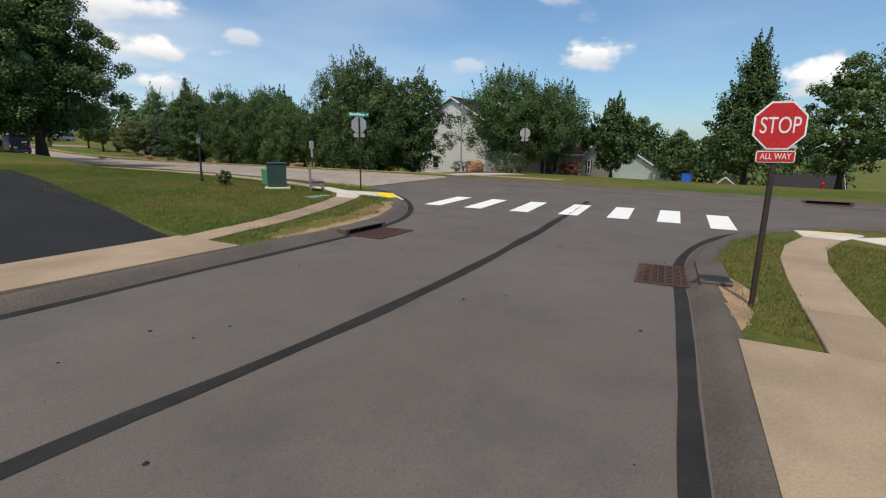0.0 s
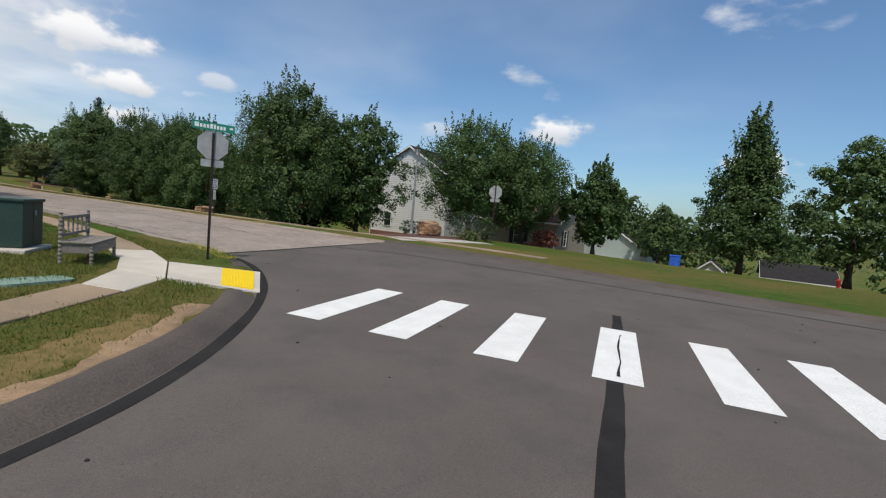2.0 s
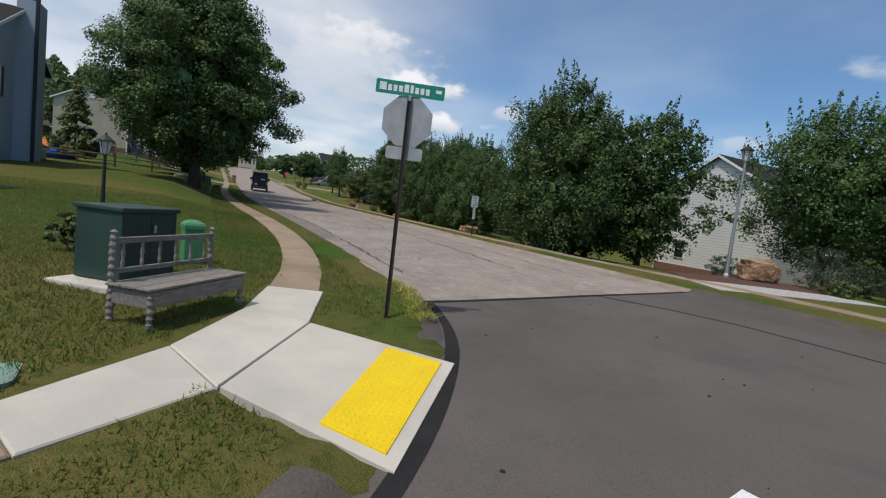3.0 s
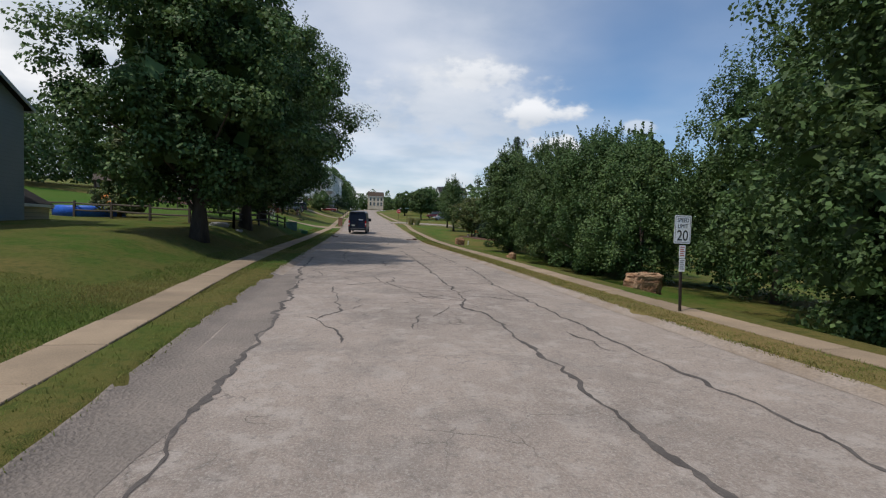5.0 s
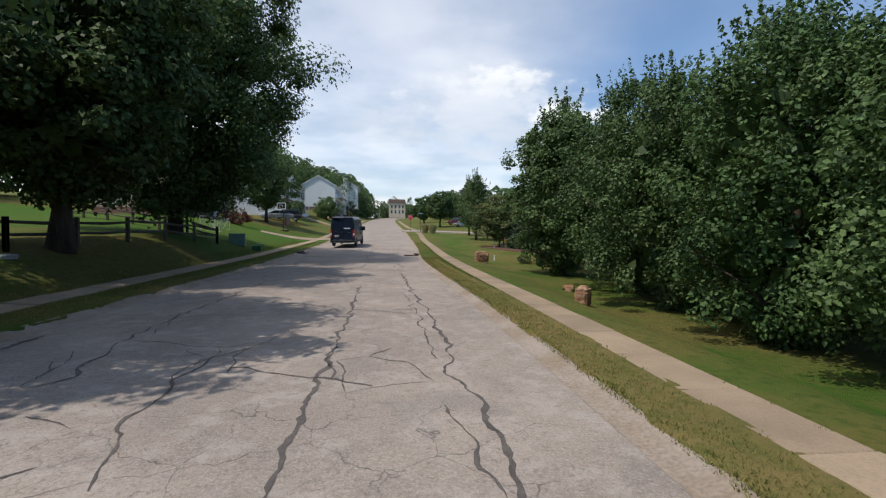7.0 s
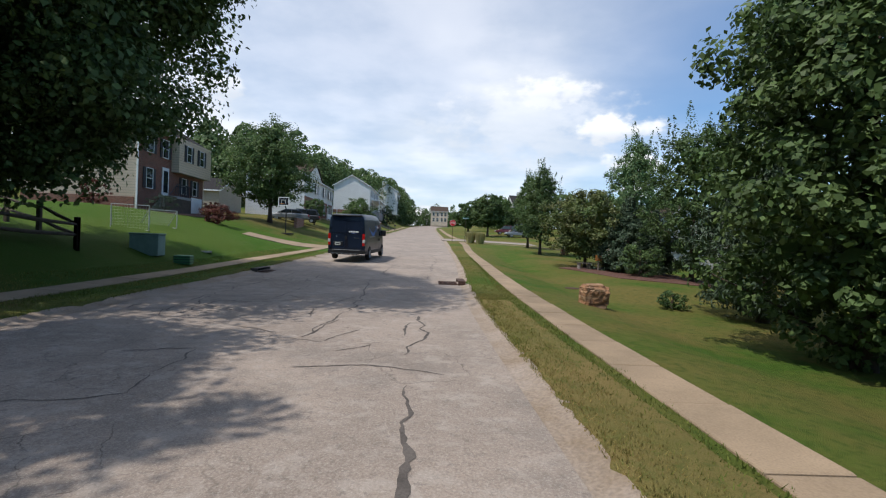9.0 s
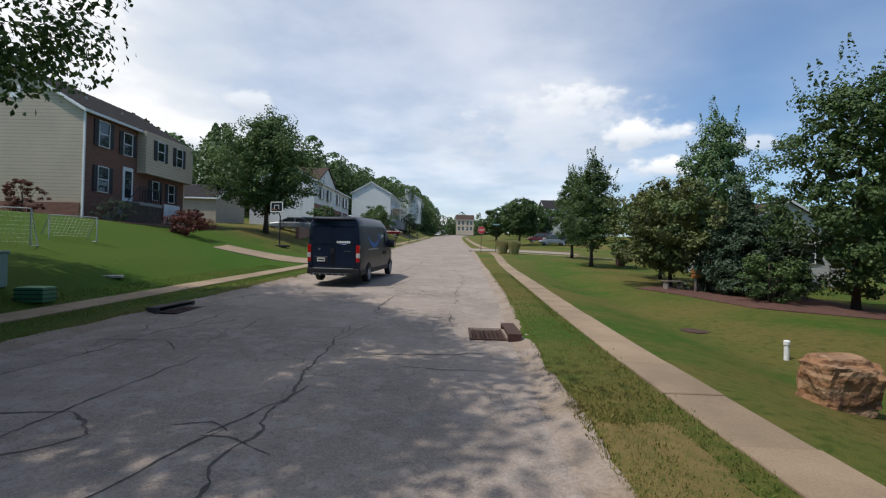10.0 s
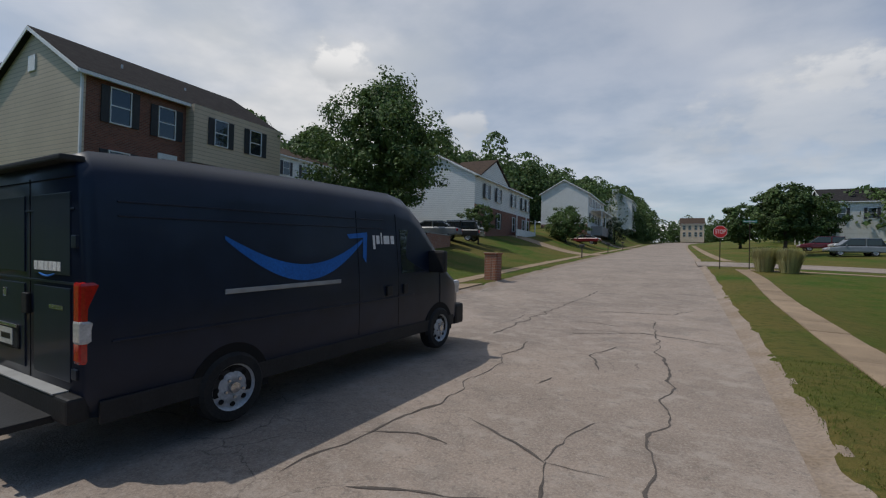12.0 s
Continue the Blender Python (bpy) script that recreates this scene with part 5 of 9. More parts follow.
# ---- storm drains ----
def drain(name, x, y, turn, label, across=0.75, along=1.25, hood=True, mouth=1, cover=None, deep=0.28):
    z = rz(x, y)
    root = thing(name, (x, y, z + 0.006), label, "storm drain", "storm drains", turn)
    # no shaft below: a shallow black box paints the shade under the grate
    link("pit_shade", boxes((-along / 2, along / 2, -across / 2, across / 2, -0.02, 0.001)), M_HOLESHADE, root)
    link("frame", boxes((-along / 2 - 0.05, along / 2 + 0.05, -across / 2 - 0.05, -across / 2, -0.03, 0.012), (-along / 2 - 0.05, along / 2 + 0.05, across / 2, across / 2 + 0.05, -0.03, 0.012), (-along / 2 - 0.05, -along / 2, -across / 2, across / 2, -0.03, 0.012), (along / 2, along / 2 + 0.05, -across / 2, across / 2, -0.03, 0.012)), M_RUST, root)
    first = None
    n = 13
    for k in range(n):
        xx = -along / 2 + along * (k + 0.5) / n
        if first is None:
            first = link("grate_bar", boxes((-0.016, 0.016, -across / 2, across / 2, 0.0, 0.012)), M_RUST, root, loc=(xx, 0, 0))
        else:
            o = new("grate_bar", first.data); o.parent = root; o.location = (xx, 0, 0)
    cross = None
    for k in range(7):
        yy = -across / 2 + across * (k + 0.5) / 7
        if cross is None:
            cross = link("cross_bar", boxes((-along / 2, along / 2, -0.010, 0.010, -0.004, 0.008)), M_RUST, root, loc=(0, yy, 0))
        else:
            o = new("cross_bar", cross.data); o.parent = root; o.location = (0, yy, 0)
    if hood:
        y0 = across / 2 + 0.06
        bm = boxes((-along / 2 - 0.12, along / 2 + 0.12, mouth * y0 if mouth > 0 else -y0 - 0.26, y0 + deep if mouth > 0 else -y0, 0.10, 0.132), (-along / 2 - 0.12, -along / 2, y0 if mouth > 0 else -y0 - 0.26, y0 + 0.26 if mouth > 0 else -y0, -0.05, 0.125), (along / 2, along / 2 + 0.12, y0 if mouth > 0 else -y0 - 0.26, y0 + 0.26 if mouth > 0 else -y0, -0.05, 0.125), bevel=0.012)
        link("hood", bm, cover or M_KERB, root)
        # a thin black board paints the shade inside the kerb mouth
        link("opening_shade", boxes((-along / 2, along / 2, mouth * (y0 + 0.10) - 0.01, mouth * (y0 + 0.10) + 0.01, -0.04, 0.13)), M_HOLESHADE, root)
    return root


drain("storm_drain", -11.4, 8.17, 11 + 180, "rusty iron storm drain grate with kerb inlet", mouth=1, deep=0.4)
drain("storm_drain", -11.6, 14.10, 8, "rusty iron storm drain grate under a dark kerb mouth", mouth=1, deep=0.5)
drain("storm_drain", 3.58, 76.45, 90 + 180, "rusty iron storm drain grate in pale asphalt", across=0.62, along=1.2, mouth=1, cover=M_RUST)
drain("storm_drain", -3.86, 78.4, 90, "dark kerb inlet beside the verge", across=0.3, along=1.4, mouth=1)
drain("storm_drain", 4.6, 5.4, 270, "dark kerb inlet across the junction", across=0.4, along=1.4, mouth=1)


# ---- signs ----
def octagon(bm, w, depth, m):
    r = w / 2 / math.cos(math.pi / 8)
    prism(bm, [(r * math.cos(math.pi / 8 + k * math.pi / 4), r * math.sin(math.pi / 8 + k * math.pi / 4)) for k in range(8)], depth, m)


def rounded(w, h, r, n=4):
    out = []
    for cx, cz, a0 in ((w / 2 - r, h / 2 - r, 0), (-w / 2 + r, h / 2 - r, 90), (-w / 2 + r, -h / 2 + r, 180), (w / 2 - r, -h / 2 + r, 270)):
        for k in range(n + 1):
            a = radians(a0 + 90 * k / n)
            out.append((cx + r * math.cos(a), cz + r * math.sin(a)))
    return out


def post(root, height, lean=(0, 0), w=0.055, material=None, holes=True):
    """A U-channel sign post."""
    bm = bmesh.new()
    for x0, x1, y0, y1 in ((-w / 2, w / 2, 0.0, 0.006), (-w / 2, -w / 2 + 0.006, 0.0, 0.035), (w / 2 - 0.006, w / 2, 0.0, 0.035)):
        box(bm, x0, x1, y0, y1, -0.25, height)
    for v in bm.verts:
        v.co.x += lean[0] * max(v.co.z, 0)
        v.co.y += lean[1] * max(v.co.z, 0)
    ob = link("post", bm, material or M_BROWNPOST, root)
    if holes:
        bm = bmesh.new()
        z = 0.4
        while z < height - 0.1:
            box(bm, -0.006 + lean[0] * z, 0.006 + lean[0] * z, -0.002 + lean[1] * z, 0.0 + lean[1] * z, z, z + 0.012)
            z += 0.06
        tagged(link("bolt_holes", bm, M_SIGNBLACK, root), kind="stuff")
    return ob


def stop_sign(x, y, turn, height, label, plate=True, lean=(0, 0), base=None, w=0.61):
    """The face looks along -y of the thing before it is turned; height is that of the octagon's middle."""
    root = thing("stop_sign", (x, y, lz(x, y) if base is None else base), label, "stop sign", turn=turn)
    post(root, height + w / 2 + (0.0 if plate else 0.02), lean)
    off = Vector((lean[0] * height, lean[1] * height, 0))
    m = Matrix.Translation(Vector((0, -0.012, height)) + off)
    bm = bmesh.new(); octagon(bm, w, 0.004, m)
    link("octagon_plate", bm, M_ALU, root)
    bm = bmesh.new(); octagon(bm, w - 0.004, 0.002, Matrix.Translation((0, -0.003, 0)) @ m)
    link("white_border", bm, M_SIGNWHITE, root)
    bm = bmesh.new(); octagon(bm, w - 0.04, 0.002, Matrix.Translation((0, -0.006, 0)) @ m)
    link("red_face", bm, M_SIGNRED, root)
    lettering("letters", "STOP", w * 0.40, M_SIGNWHITE, root, Matrix.Translation((0, -0.008, -0.005)) @ m @ Matrix.Diagonal((0.80, 1, 1.22, 1)))
    if plate:
        k = w / 0.61
        h2 = height - w / 2 - 0.09 * k
        off2 = Vector((lean[0] * h2, lean[1] * h2, 0))
        m2 = Matrix.Translation(Vector((0, -0.012, h2)) + off2)
        link("all_way_plate", prism(bmesh.new(), rounded(0.457 * k, 0.155 * k, 0.03 * k), 0.004, m2), M_ALU, root)
        link("white_border", prism(bmesh.new(), rounded(0.45 * k, 0.15 * k, 0.03 * k), 0.002, Matrix.Translation((0, -0.003, 0)) @ m2), M_SIGNWHITE, root)
        link("red_face", prism(bmesh.new(), rounded(0.43 * k, 0.13 * k, 0.022 * k), 0.002, Matrix.Translation((0, -0.006, 0)) @ m2), M_SIGNRED, root)
        lettering("letters", "ALL WAY", 0.105 * k, M_SIGNWHITE, root, Matrix.Translation((0, -0.008, 0)) @ m2 @ Matrix.Diagonal((0.80, 1, 1.05, 1)))
    return root


def street_blade(root, z, turn, w=0.86, h=0.17, at=(0, 0)):
    """A green street-name blade with its lettering as plain bars."""
    m = pose(at[0], at[1], z, 0, 0, turn)
    ob = link("name_blade", prism(bmesh.new(), rounded(w, h, 0.02), 0.006, m @ Matrix.Translation((0, -0.003, 0))), M_SIGNGREEN, root, "green street-name blade with white bars")
    def bar_part(x0, x1, y0, z0, z1):
        bm = bmesh.new()
        box(bm, x0, x1, y0, y0 + 0.0015, z0, z1, m=m)
        link("bar", bm, M_SIGNWHITE, ob)
    for s in (-1, 1):
        y0 = -0.006 if s < 0 else 0.0045
        x = -w / 2 + 0.05
        for k, bw in enumerate((0.09, 0.05, 0.05, 0.05, 0.06, 0.04, 0.05, 0.05, 0.05)):
            bar_part(x, x + bw, y0, -h * 0.27, h * (0.3 if k in (0, 4, 5) else 0.18))
            x += bw + 0.022
        bar_part(w / 2 - 0.12, w / 2 - 0.04, y0, -h * 0.05, h * 0.2)
    link("bracket", boxes((-0.03, 0.03, -0.02, 0.02, z - h / 2 - 0.06, z - h / 2 + 0.01)), M_STEEL, root)


stop_sign(-12.7, 6.95, -70, 2.14, "red stop sign with white lettering on a dark brown post", lean=(0.012, 0), w=0.53)
near_sign = stop_sign(-4.9, 21.66, 158, 2.68, "grey stop sign back under a green street blade", w=0.66, lean=(0.0, 0.0))
street_blade(near_sign, 3.10, 182, 0.92, 0.18)
stop_sign(13.9, 23.3, 100, 3.05, "grey back of a stop sign on a thin post beside shrubs", w=0.76)
stop_sign(5.75, 117.3, 0, 2.35, "small red stop sign facing down the street", plate=False, w=0.76)
bladepole = thing("street_name_sign", (7.35, 117.4, lz(7.35, 117.4)), "teal street-name blade on a thin steel post", "street sign")
post(bladepole, 2.9, material=M_BROWNPOST, holes=False)
street_blade(bladepole, 3.0, 20)

spd = thing("speed_limit_sign", (5.28, 37.45, lz(5.28, 37.45) - 0.08), "white speed limit sign with black lettering on a brown post", "speed sign", turn=9)
post(spd, 2.2, lean=(-0.05, 0.0))
SPDX = -0.05 * 1.85
link("sign_plate", prism(bmesh.new(), rounded(0.46, 0.61, 0.03), 0.004, Matrix.Translation((SPDX, -0.012, 1.88))), M_ALU, spd)
link("white_face", prism(bmesh.new(), rounded(0.455, 0.605, 0.03), 0.002, Matrix.Translation((SPDX, -0.015, 1.88))), M_SIGNWHITE, spd)
rim = bmesh.new()
for r in ((-0.205, 0.205, 0.27, 0.277), (-0.205, 0.205, -0.277, -0.27)):
    box(rim, SPDX + r[0], SPDX + r[1], -0.0175, -0.0155, 1.88 + r[2], 1.88 + r[3])
for r in ((-0.205, -0.198), (0.198, 0.205)):
    box(rim, SPDX + r[0], SPDX + r[1], -0.0175, -0.0155, 1.88 - 0.27, 1.88 + 0.27)
link("black_border", rim, M_SIGNBLACK, spd)
for text, size, z in (("SPEED", 0.12, 2.075), ("LIMIT", 0.12, 1.95), ("20", 0.32, 1.74)):
    lettering("letters", text, size, M_SIGNBLACK, spd, Matrix.Translation((SPDX, -0.0165, z)))
for z, mt, lab in ((1.40, M_SIGNWHITE, "white notice plate with red bars"), (1.11, M_SIGNWHITE, "white notice plate with grey bars")):
    dx = -0.05 * z
    pl = link("notice_plate", prism(bmesh.new(), rounded(0.17, 0.28, 0.01), 0.003, Matrix.Translation((dx, -0.012, z))), mt, spd, lab)
    bm = bmesh.new()
    for k in range(5):
        box(bm, dx - 0.06, dx + 0.06 - 0.02 * (k % 2), -0.0145, -0.0125, z + 0.09 - k * 0.045, z + 0.11 - k * 0.045)
    link("bars", bm, M_SIGNORANGE if z > 1.2 else M_PAVER, pl)


# ---- lamp posts ----
def lantern_post(x, y, height, label, material, r=0.05, s=1.0):
    root = thing("lamp_post", (x, y, lz(x, y)), label, "lamp post")
    bm = bmesh.new()
    lathe(bm, [(r * 2.2, -0.1), (r * 2.2, 0.12), (r * 1.5, 0.2), (r * 1.2, 0.6), (r, height * 0.5), (r * 0.75, height - 0.45 * s), (r * 1.2, height - 0.42 * s)], 12)
    link("pole", bm, material, root)
    bm = bmesh.new()
    lathe(bm, [(0.05 * s, 0), (0.075 * s, 0.02 * s), (0.125 * s, 0.27 * s), (0.12 * s, 0.28 * s)], 6, Matrix.Translation((0, 0, height - 0.42 * s)))
    link("glass", bm, M_TAILWHITE, root)
    bm = bmesh.new()
    lathe(bm, [(0.17 * s, 0), (0.17 * s, 0.015 * s), (0.06 * s, 0.11 * s), (0.03 * s, 0.13 * s), (0.02 * s, 0.17 * s), (0.005, 0.19 * s)], 12, Matrix.Translation((0, 0, height - 0.14 * s)))
    for k in range(6):
        a = 2 * math.pi * k / 6
        tube(bm, [(0.075 * s * math.cos(a), 0.075 * s * math.sin(a), height - 0.4 * s), (0.128 * s * math.cos(a), 0.128 * s * math.sin(a), height - 0.14 * s)], [0.008 * s] * 2, 5)
    link("cap", bm, M_SIGNBLACK, root)
    return root


lantern_post(11.7, 27.6, 5.35, "tall pale street lamp with a black lantern", M_STEEL, 0.06, 1.5)
lantern_post(-9.1, 26.8, 1.95, "short black garden lamp post on the lawn", M_SIGNBLACK, 0.035, 0.9)


# ---- corner furniture ----
ub = thing("utility_cabinet", (-8.13, 22.94, lz(-8.13, 22.94)), "dark green metal transformer cabinet on a concrete pad", "utility cabinet", turn=53)
link("pad", boxes((-0.72, 0.54, -0.48, 0.44, -0.15, 0.05), bevel=0.02), M_NEWCON, ub)
link("body", boxes((-0.44, 0.44, -0.34, 0.34, 0.06, 0.92), bevel=0.015), M_UBOX, ub)
link("lid", boxes((-0.47, 0.47, -0.37, 0.37, 0.92, 0.98), bevel=0.018), M_UBOX, ub)
link("door_seam", boxes((-0.002, 0.004, -0.343, -0.338, 0.10, 0.90)), M_SIGNBLACK, ub)
link("lock", boxes((0.03, 0.08, -0.362, -0.338, 0.66, 0.76), bevel=0.008), M_STEEL, ub)

pd = thing("cable_pedestal", (-7.44, 24.65, lz(-7.44, 24.65)), "small green plastic cable pedestal in the grass", "cable pedestal", turn=15)
link("body", boxes((-0.15, 0.15, -0.15, 0.15, -0.05, 0.58), bevel=0.02), M_PEDESTAL, pd)
bm = bmesh.new(); lathe(bm, [(0.23, 0), (0.23, 0.06), (0.20, 0.10), (0.10, 0.14), (0.01, 0.15)], 4, pose(0, 0, 0.58, 0, 0, 45))
link("cap", bm, M_PEDESTAL, pd)

lid = thing("valve_box_lid", (-8.8, 19.78, lz(-8.8, 19.78)), "faded green oblong lid flush in the lawn", "valve box", turn=8)
bm = bmesh.new(); prism(bm, rounded(0.95, 0.55, 0.12), 0.06, pose(0, 0, -0.045, 90, 0, 0) @ Matrix.Translation((0, 0, 0)))
link("lid", bm, M_LIDGREEN, lid)


def bench():
    root = thing("bench", (-8.0, 21.08, lz(-7.5, 21.4)), "weathered grey wooden bench with turned posts", "bench", turn=53)
    L, D = 1.42, 0.46
    # x along the bench, the sitter looks towards -y
    def turned(x, y, h):
        b = bmesh.new()
        prof = [(0.03, 0.0), (0.035, 0.04), (0.022, 0.06), (0.036, 0.10)]
        z = 0.10
        while z < h - 0.1:
            prof += [(0.036, z), (0.024, z + 0.03), (0.036, z + 0.06)]
            z += 0.075
        prof += [(0.02, h - 0.05), (0.034, h - 0.02), (0.01, h)]
        return lathe(b, prof, 10, Matrix.Translation((x, y, 0)))
    for x in (0.0, L):
        link("back_post", turned(x, 0.0, 0.92), M_WOOD, root)
        link("front_leg", turned(x, -D, 0.38), M_WOOD, root)
    link("front_apron", boxes((0.0, L, -D - 0.02, -D + 0.015, 0.2, 0.36), bevel=0.006), M_WOOD, root)
    for x in (0.0, L):
        link("side_apron", boxes((x - 0.015, x + 0.015, -D, 0.0, 0.2, 0.36), bevel=0.006), M_WOOD, root)
    for k in range(3):
        y1 = 0.02 - k * 0.175
        link("seat_board", boxes((-0.05, L + 0.05, y1 - 0.168, y1, 0.375, 0.40), bevel=0.006), M_WOOD, root)
    link("top_rail", boxes((0.02, L - 0.02, -0.02, 0.02, 0.78, 0.84), bevel=0.01), M_WOOD, root)
    link("lower_rail", boxes((0.02, L - 0.02, -0.018, 0.018, 0.48, 0.53), bevel=0.008), M_WOOD, root)
    sp = None
    for k in range(6):
        x = 0.12 + k * (L - 0.24) / 5
        if sp is None:
            b = bmesh.new(); lathe(b, [(0.012, 0.52), (0.02, 0.58), (0.012, 0.62), (0.02, 0.68), (0.012, 0.73), (0.014, 0.79)], 8)
            sp = link("spindle", b, M_WOOD, root, loc=(x, 0, 0))
        else:
            o = new("spindle", sp.data); o.parent = root; o.location = (x, 0, 0)
    return root


bench()


# ---- small things in the lawns ----
mh = thing("valve_cover", (9.4, 79.5, lz(9.4, 79.5)), "round rusty brown cover worn into the lawn", "manhole cover")
link("cover", lathe(bmesh.new(), [(0.36, -0.05), (0.36, 0.022), (0.34, 0.03), (0.30, 0.026), (0.01, 0.028)], 28), M_RUST, mh)
stub = thing("marker_stake", (9.74, 76.5, lz(9.74, 76.5)), "short white plastic marker stub in the lawn", "marker stake")
link("pipe", lathe(bmesh.new(), [(0.05, -0.1), (0.05, 0.30), (0.062, 0.31), (0.062, 0.38), (0.045, 0.40), (0.01, 0.405)], 14), M_SIGNWHITE, stub)
flat = thing("stepping_slab", (-7.8, 81.2, lz(-7.8, 81.2)), "small pale concrete slab lying in the grass", "concrete slab", turn=25)
link("slab", boxes((-0.26, 0.26, -0.2, 0.2, -0.03, 0.05), bevel=0.012), M_NEWCON, flat)


# ---- rocks ----
def rock(x, y, w, d, h, seed, label, turn=0, material=None):
    rnd = random.Random(seed)
    bm = bmesh.new()
    bmesh.ops.create_icosphere(bm, subdivisions=4, radius=1.0)
    o = Vector((rnd.uniform(0, 50), rnd.uniform(0, 50), 0))
    for v in bm.verts:
        p = v.co.copy()
        q = Vector([math.copysign(abs(c) ** 0.52, c) for c in p])
        n1, n2 = noise.noise(p * 1.3 + o), noise.noise(p * 4 + o)
        layer = 0.04 * math.sin(p.z * 14 + 3 * n1)
        q *= 1 + 0.22 * n1 + 0.12 * n2 + layer * (1 if abs(p.z) < 0.8 else 0)
        v.co = Vector((q.x * w / 2 * 0.85, q.y * d / 2 * 0.85, (q.z * 0.5 + 0.42) * h))
    ob = link("boulder", bm, material or M_ROCK, loc=(x, y, lz(x, y) - 0.04))
    ob.rotation_euler = (0, 0, radians(turn))
    return tagged(ob, label, "boulder")


rock(8.75, 44.1, 1.6, 0.95, 1.05, 1, "orange-brown sandstone boulder beside the sidewalk", 10)
rock(8.2, 57.6, 0.58, 0.5, 0.66, 2, "pointed brown sandstone boulder on the lawn", 40)
rock(8.1, 73.15, 1.05, 0.75, 0.78, 3, "squarish orange sandstone boulder on the lawn", 5)
rock(12.4, 26.8, 1.6, 1.0, 1.05, 4, "broad tan sandstone boulder beside the lamp post", -30)
rock(-9.5, 57.3, 1.1, 0.6, 0.3, 7, "low pale stone at the foot of the fence", 20, M_PAVER)
rock(-8.6, 57.9, 0.5, 0.35, 0.16, 8, "low pale stone at the foot of the fence", 70, M_PAVER)
rock(9.3, 61.5, 0.6, 0.5, 0.3, 5, "low brown boulder in the grass", 60)


# ---- trees and shrubs ----
def envelope(shape, t):
    """Crown radius, 0 to 1, at the share t of the crown's height."""
    if shape == "cone":
        return np.clip((1 - t) ** 0.9 * np.clip(t * 9 + 0.5, 0, 1), 0, 1)
    if shape == "oval":
        return np.sqrt(np.clip(1 - (2 * t - 0.9) ** 2 / 1.21, 0, 1)) * np.clip(t * 5 + 0.35, 0, 1)
    if shape == "egg":
        return np.clip(np.sin(np.pi * np.clip(t, 0, 1) ** 0.72), 0, 1) ** 0.75
    return np.sqrt(np.clip(1 - (2 * t - 1) ** 2, 0, 1))


def crown_mesh(name, seed, height, radius, base, shape, clumps, leaves, leaf, material, droop=0.3, spiky=0.0, shoots=0, slim=0.34):
    rnd = np.random.RandomState(seed)
    clumps = int(clumps * 1.35)
    t = rnd.rand(clumps * 3)
    keep = rnd.rand(clumps * 3) < (envelope(shape, t) + 0.12)
    t = t[keep][:clumps]
    k = len(t)
    ang = rnd.rand(k) * 2 * np.pi
    lobe = 1 + 0.20 * np.sin(3 * ang + seed) + 0.15 * np.sin(7 * t * 3 + 2 * ang + seed * 2) + 0.10 * rnd.randn(k)
    rr = envelope(shape, t) * radius * lobe * (0.25 + 0.75 * rnd.rand(k) ** 0.42)
    c = np.stack([rr * np.cos(ang), rr * np.sin(ang), base + t * (height - base)], 1)
    size = radius * (0.11 + 0.14 * rnd.rand(k)) * (1.0 if clumps > 60 else 1.4)
    leaves, leaf = int(leaves * 1.36), leaf * 0.78
    per = leaves // k
    ctr = np.repeat(c, per, 0)
    s = np.repeat(size, per)[:, None]
    d = rnd.randn(len(ctr), 3)
    d /= np.linalg.norm(d, axis=1)[:, None]
    d *= (rnd.rand(len(ctr), 1) ** 0.5)
    p = ctr + d * s * np.array([1.0 - 0.7 * spiky, 1.0 - 0.7 * spiky, 0.75 + 2.4 * spiky])
    up = np.full(len(p), -droop + spiky * 3)
    if shoots:
        # leafy shoots that stand out of the crown's top and sides
        st = 0.35 + 0.65 * rnd.rand(shoots) ** 0.7
        sa = rnd.rand(shoots) * 2 * np.pi
        sr = envelope(shape, st) * radius * 0.9 * np.sqrt(rnd.rand(shoots) * 0.6 + 0.4)
        base_p = np.stack([sr * np.cos(sa), sr * np.sin(sa), base + st * (height - base) * 0.97], 1)
        m = 46
        length = np.repeat(height * (0.09 + 0.12 * rnd.rand(shoots)), m)
        along = rnd.rand(shoots * m)
        da = rnd.rand(shoots * m) * 2 * np.pi
        rad = 0.20 * (1.1 - along) * (height / 8)
        dd = np.stack([np.cos(da), np.sin(da), 0.4 + 0 * da], 1)
        lean_s = np.repeat(rnd.randn(shoots, 2) * 0.12, m, 0)
        q = np.repeat(base_p, m, 0) + dd * rad[:, None] * [1, 1, 0] + np.stack([lean_s[:, 0] * length * along + np.cos(np.repeat(sa, m)) * 0.25 * along, lean_s[:, 1] * length * along + np.sin(np.repeat(sa, m)) * 0.25 * along, along * length], 1)
        p, d, up = np.concatenate([p, q]), np.concatenate([d, dd]), np.r_[up, np.full(len(q), 1.2)]
    out = p * np.array([1, 1, 0.0]); out /= np.maximum(np.linalg.norm(out, axis=1), 1e-3)[:, None]
    nrm = rnd.randn(len(p), 3) * 0.5 + d * 0.8 + out * 0.3 + np.array([0, 0, 0.5])
    nrm /= np.linalg.norm(nrm, axis=1)[:, None]
    ax = rnd.randn(len(p), 3) + np.stack([0 * up, 0 * up, up], 1)
    ax -= (ax * nrm).sum(1)[:, None] * nrm
    ax /= np.maximum(np.linalg.norm(ax, axis=1), 1e-3)[:, None]
    side = np.cross(nrm, ax)
    # large inner sprays fill the middle of the crown
    core = int(clumps * 1.6 + 200 * (leaves > 60000)) if radius > 1.8 and material is not M_NEEDLE else 0
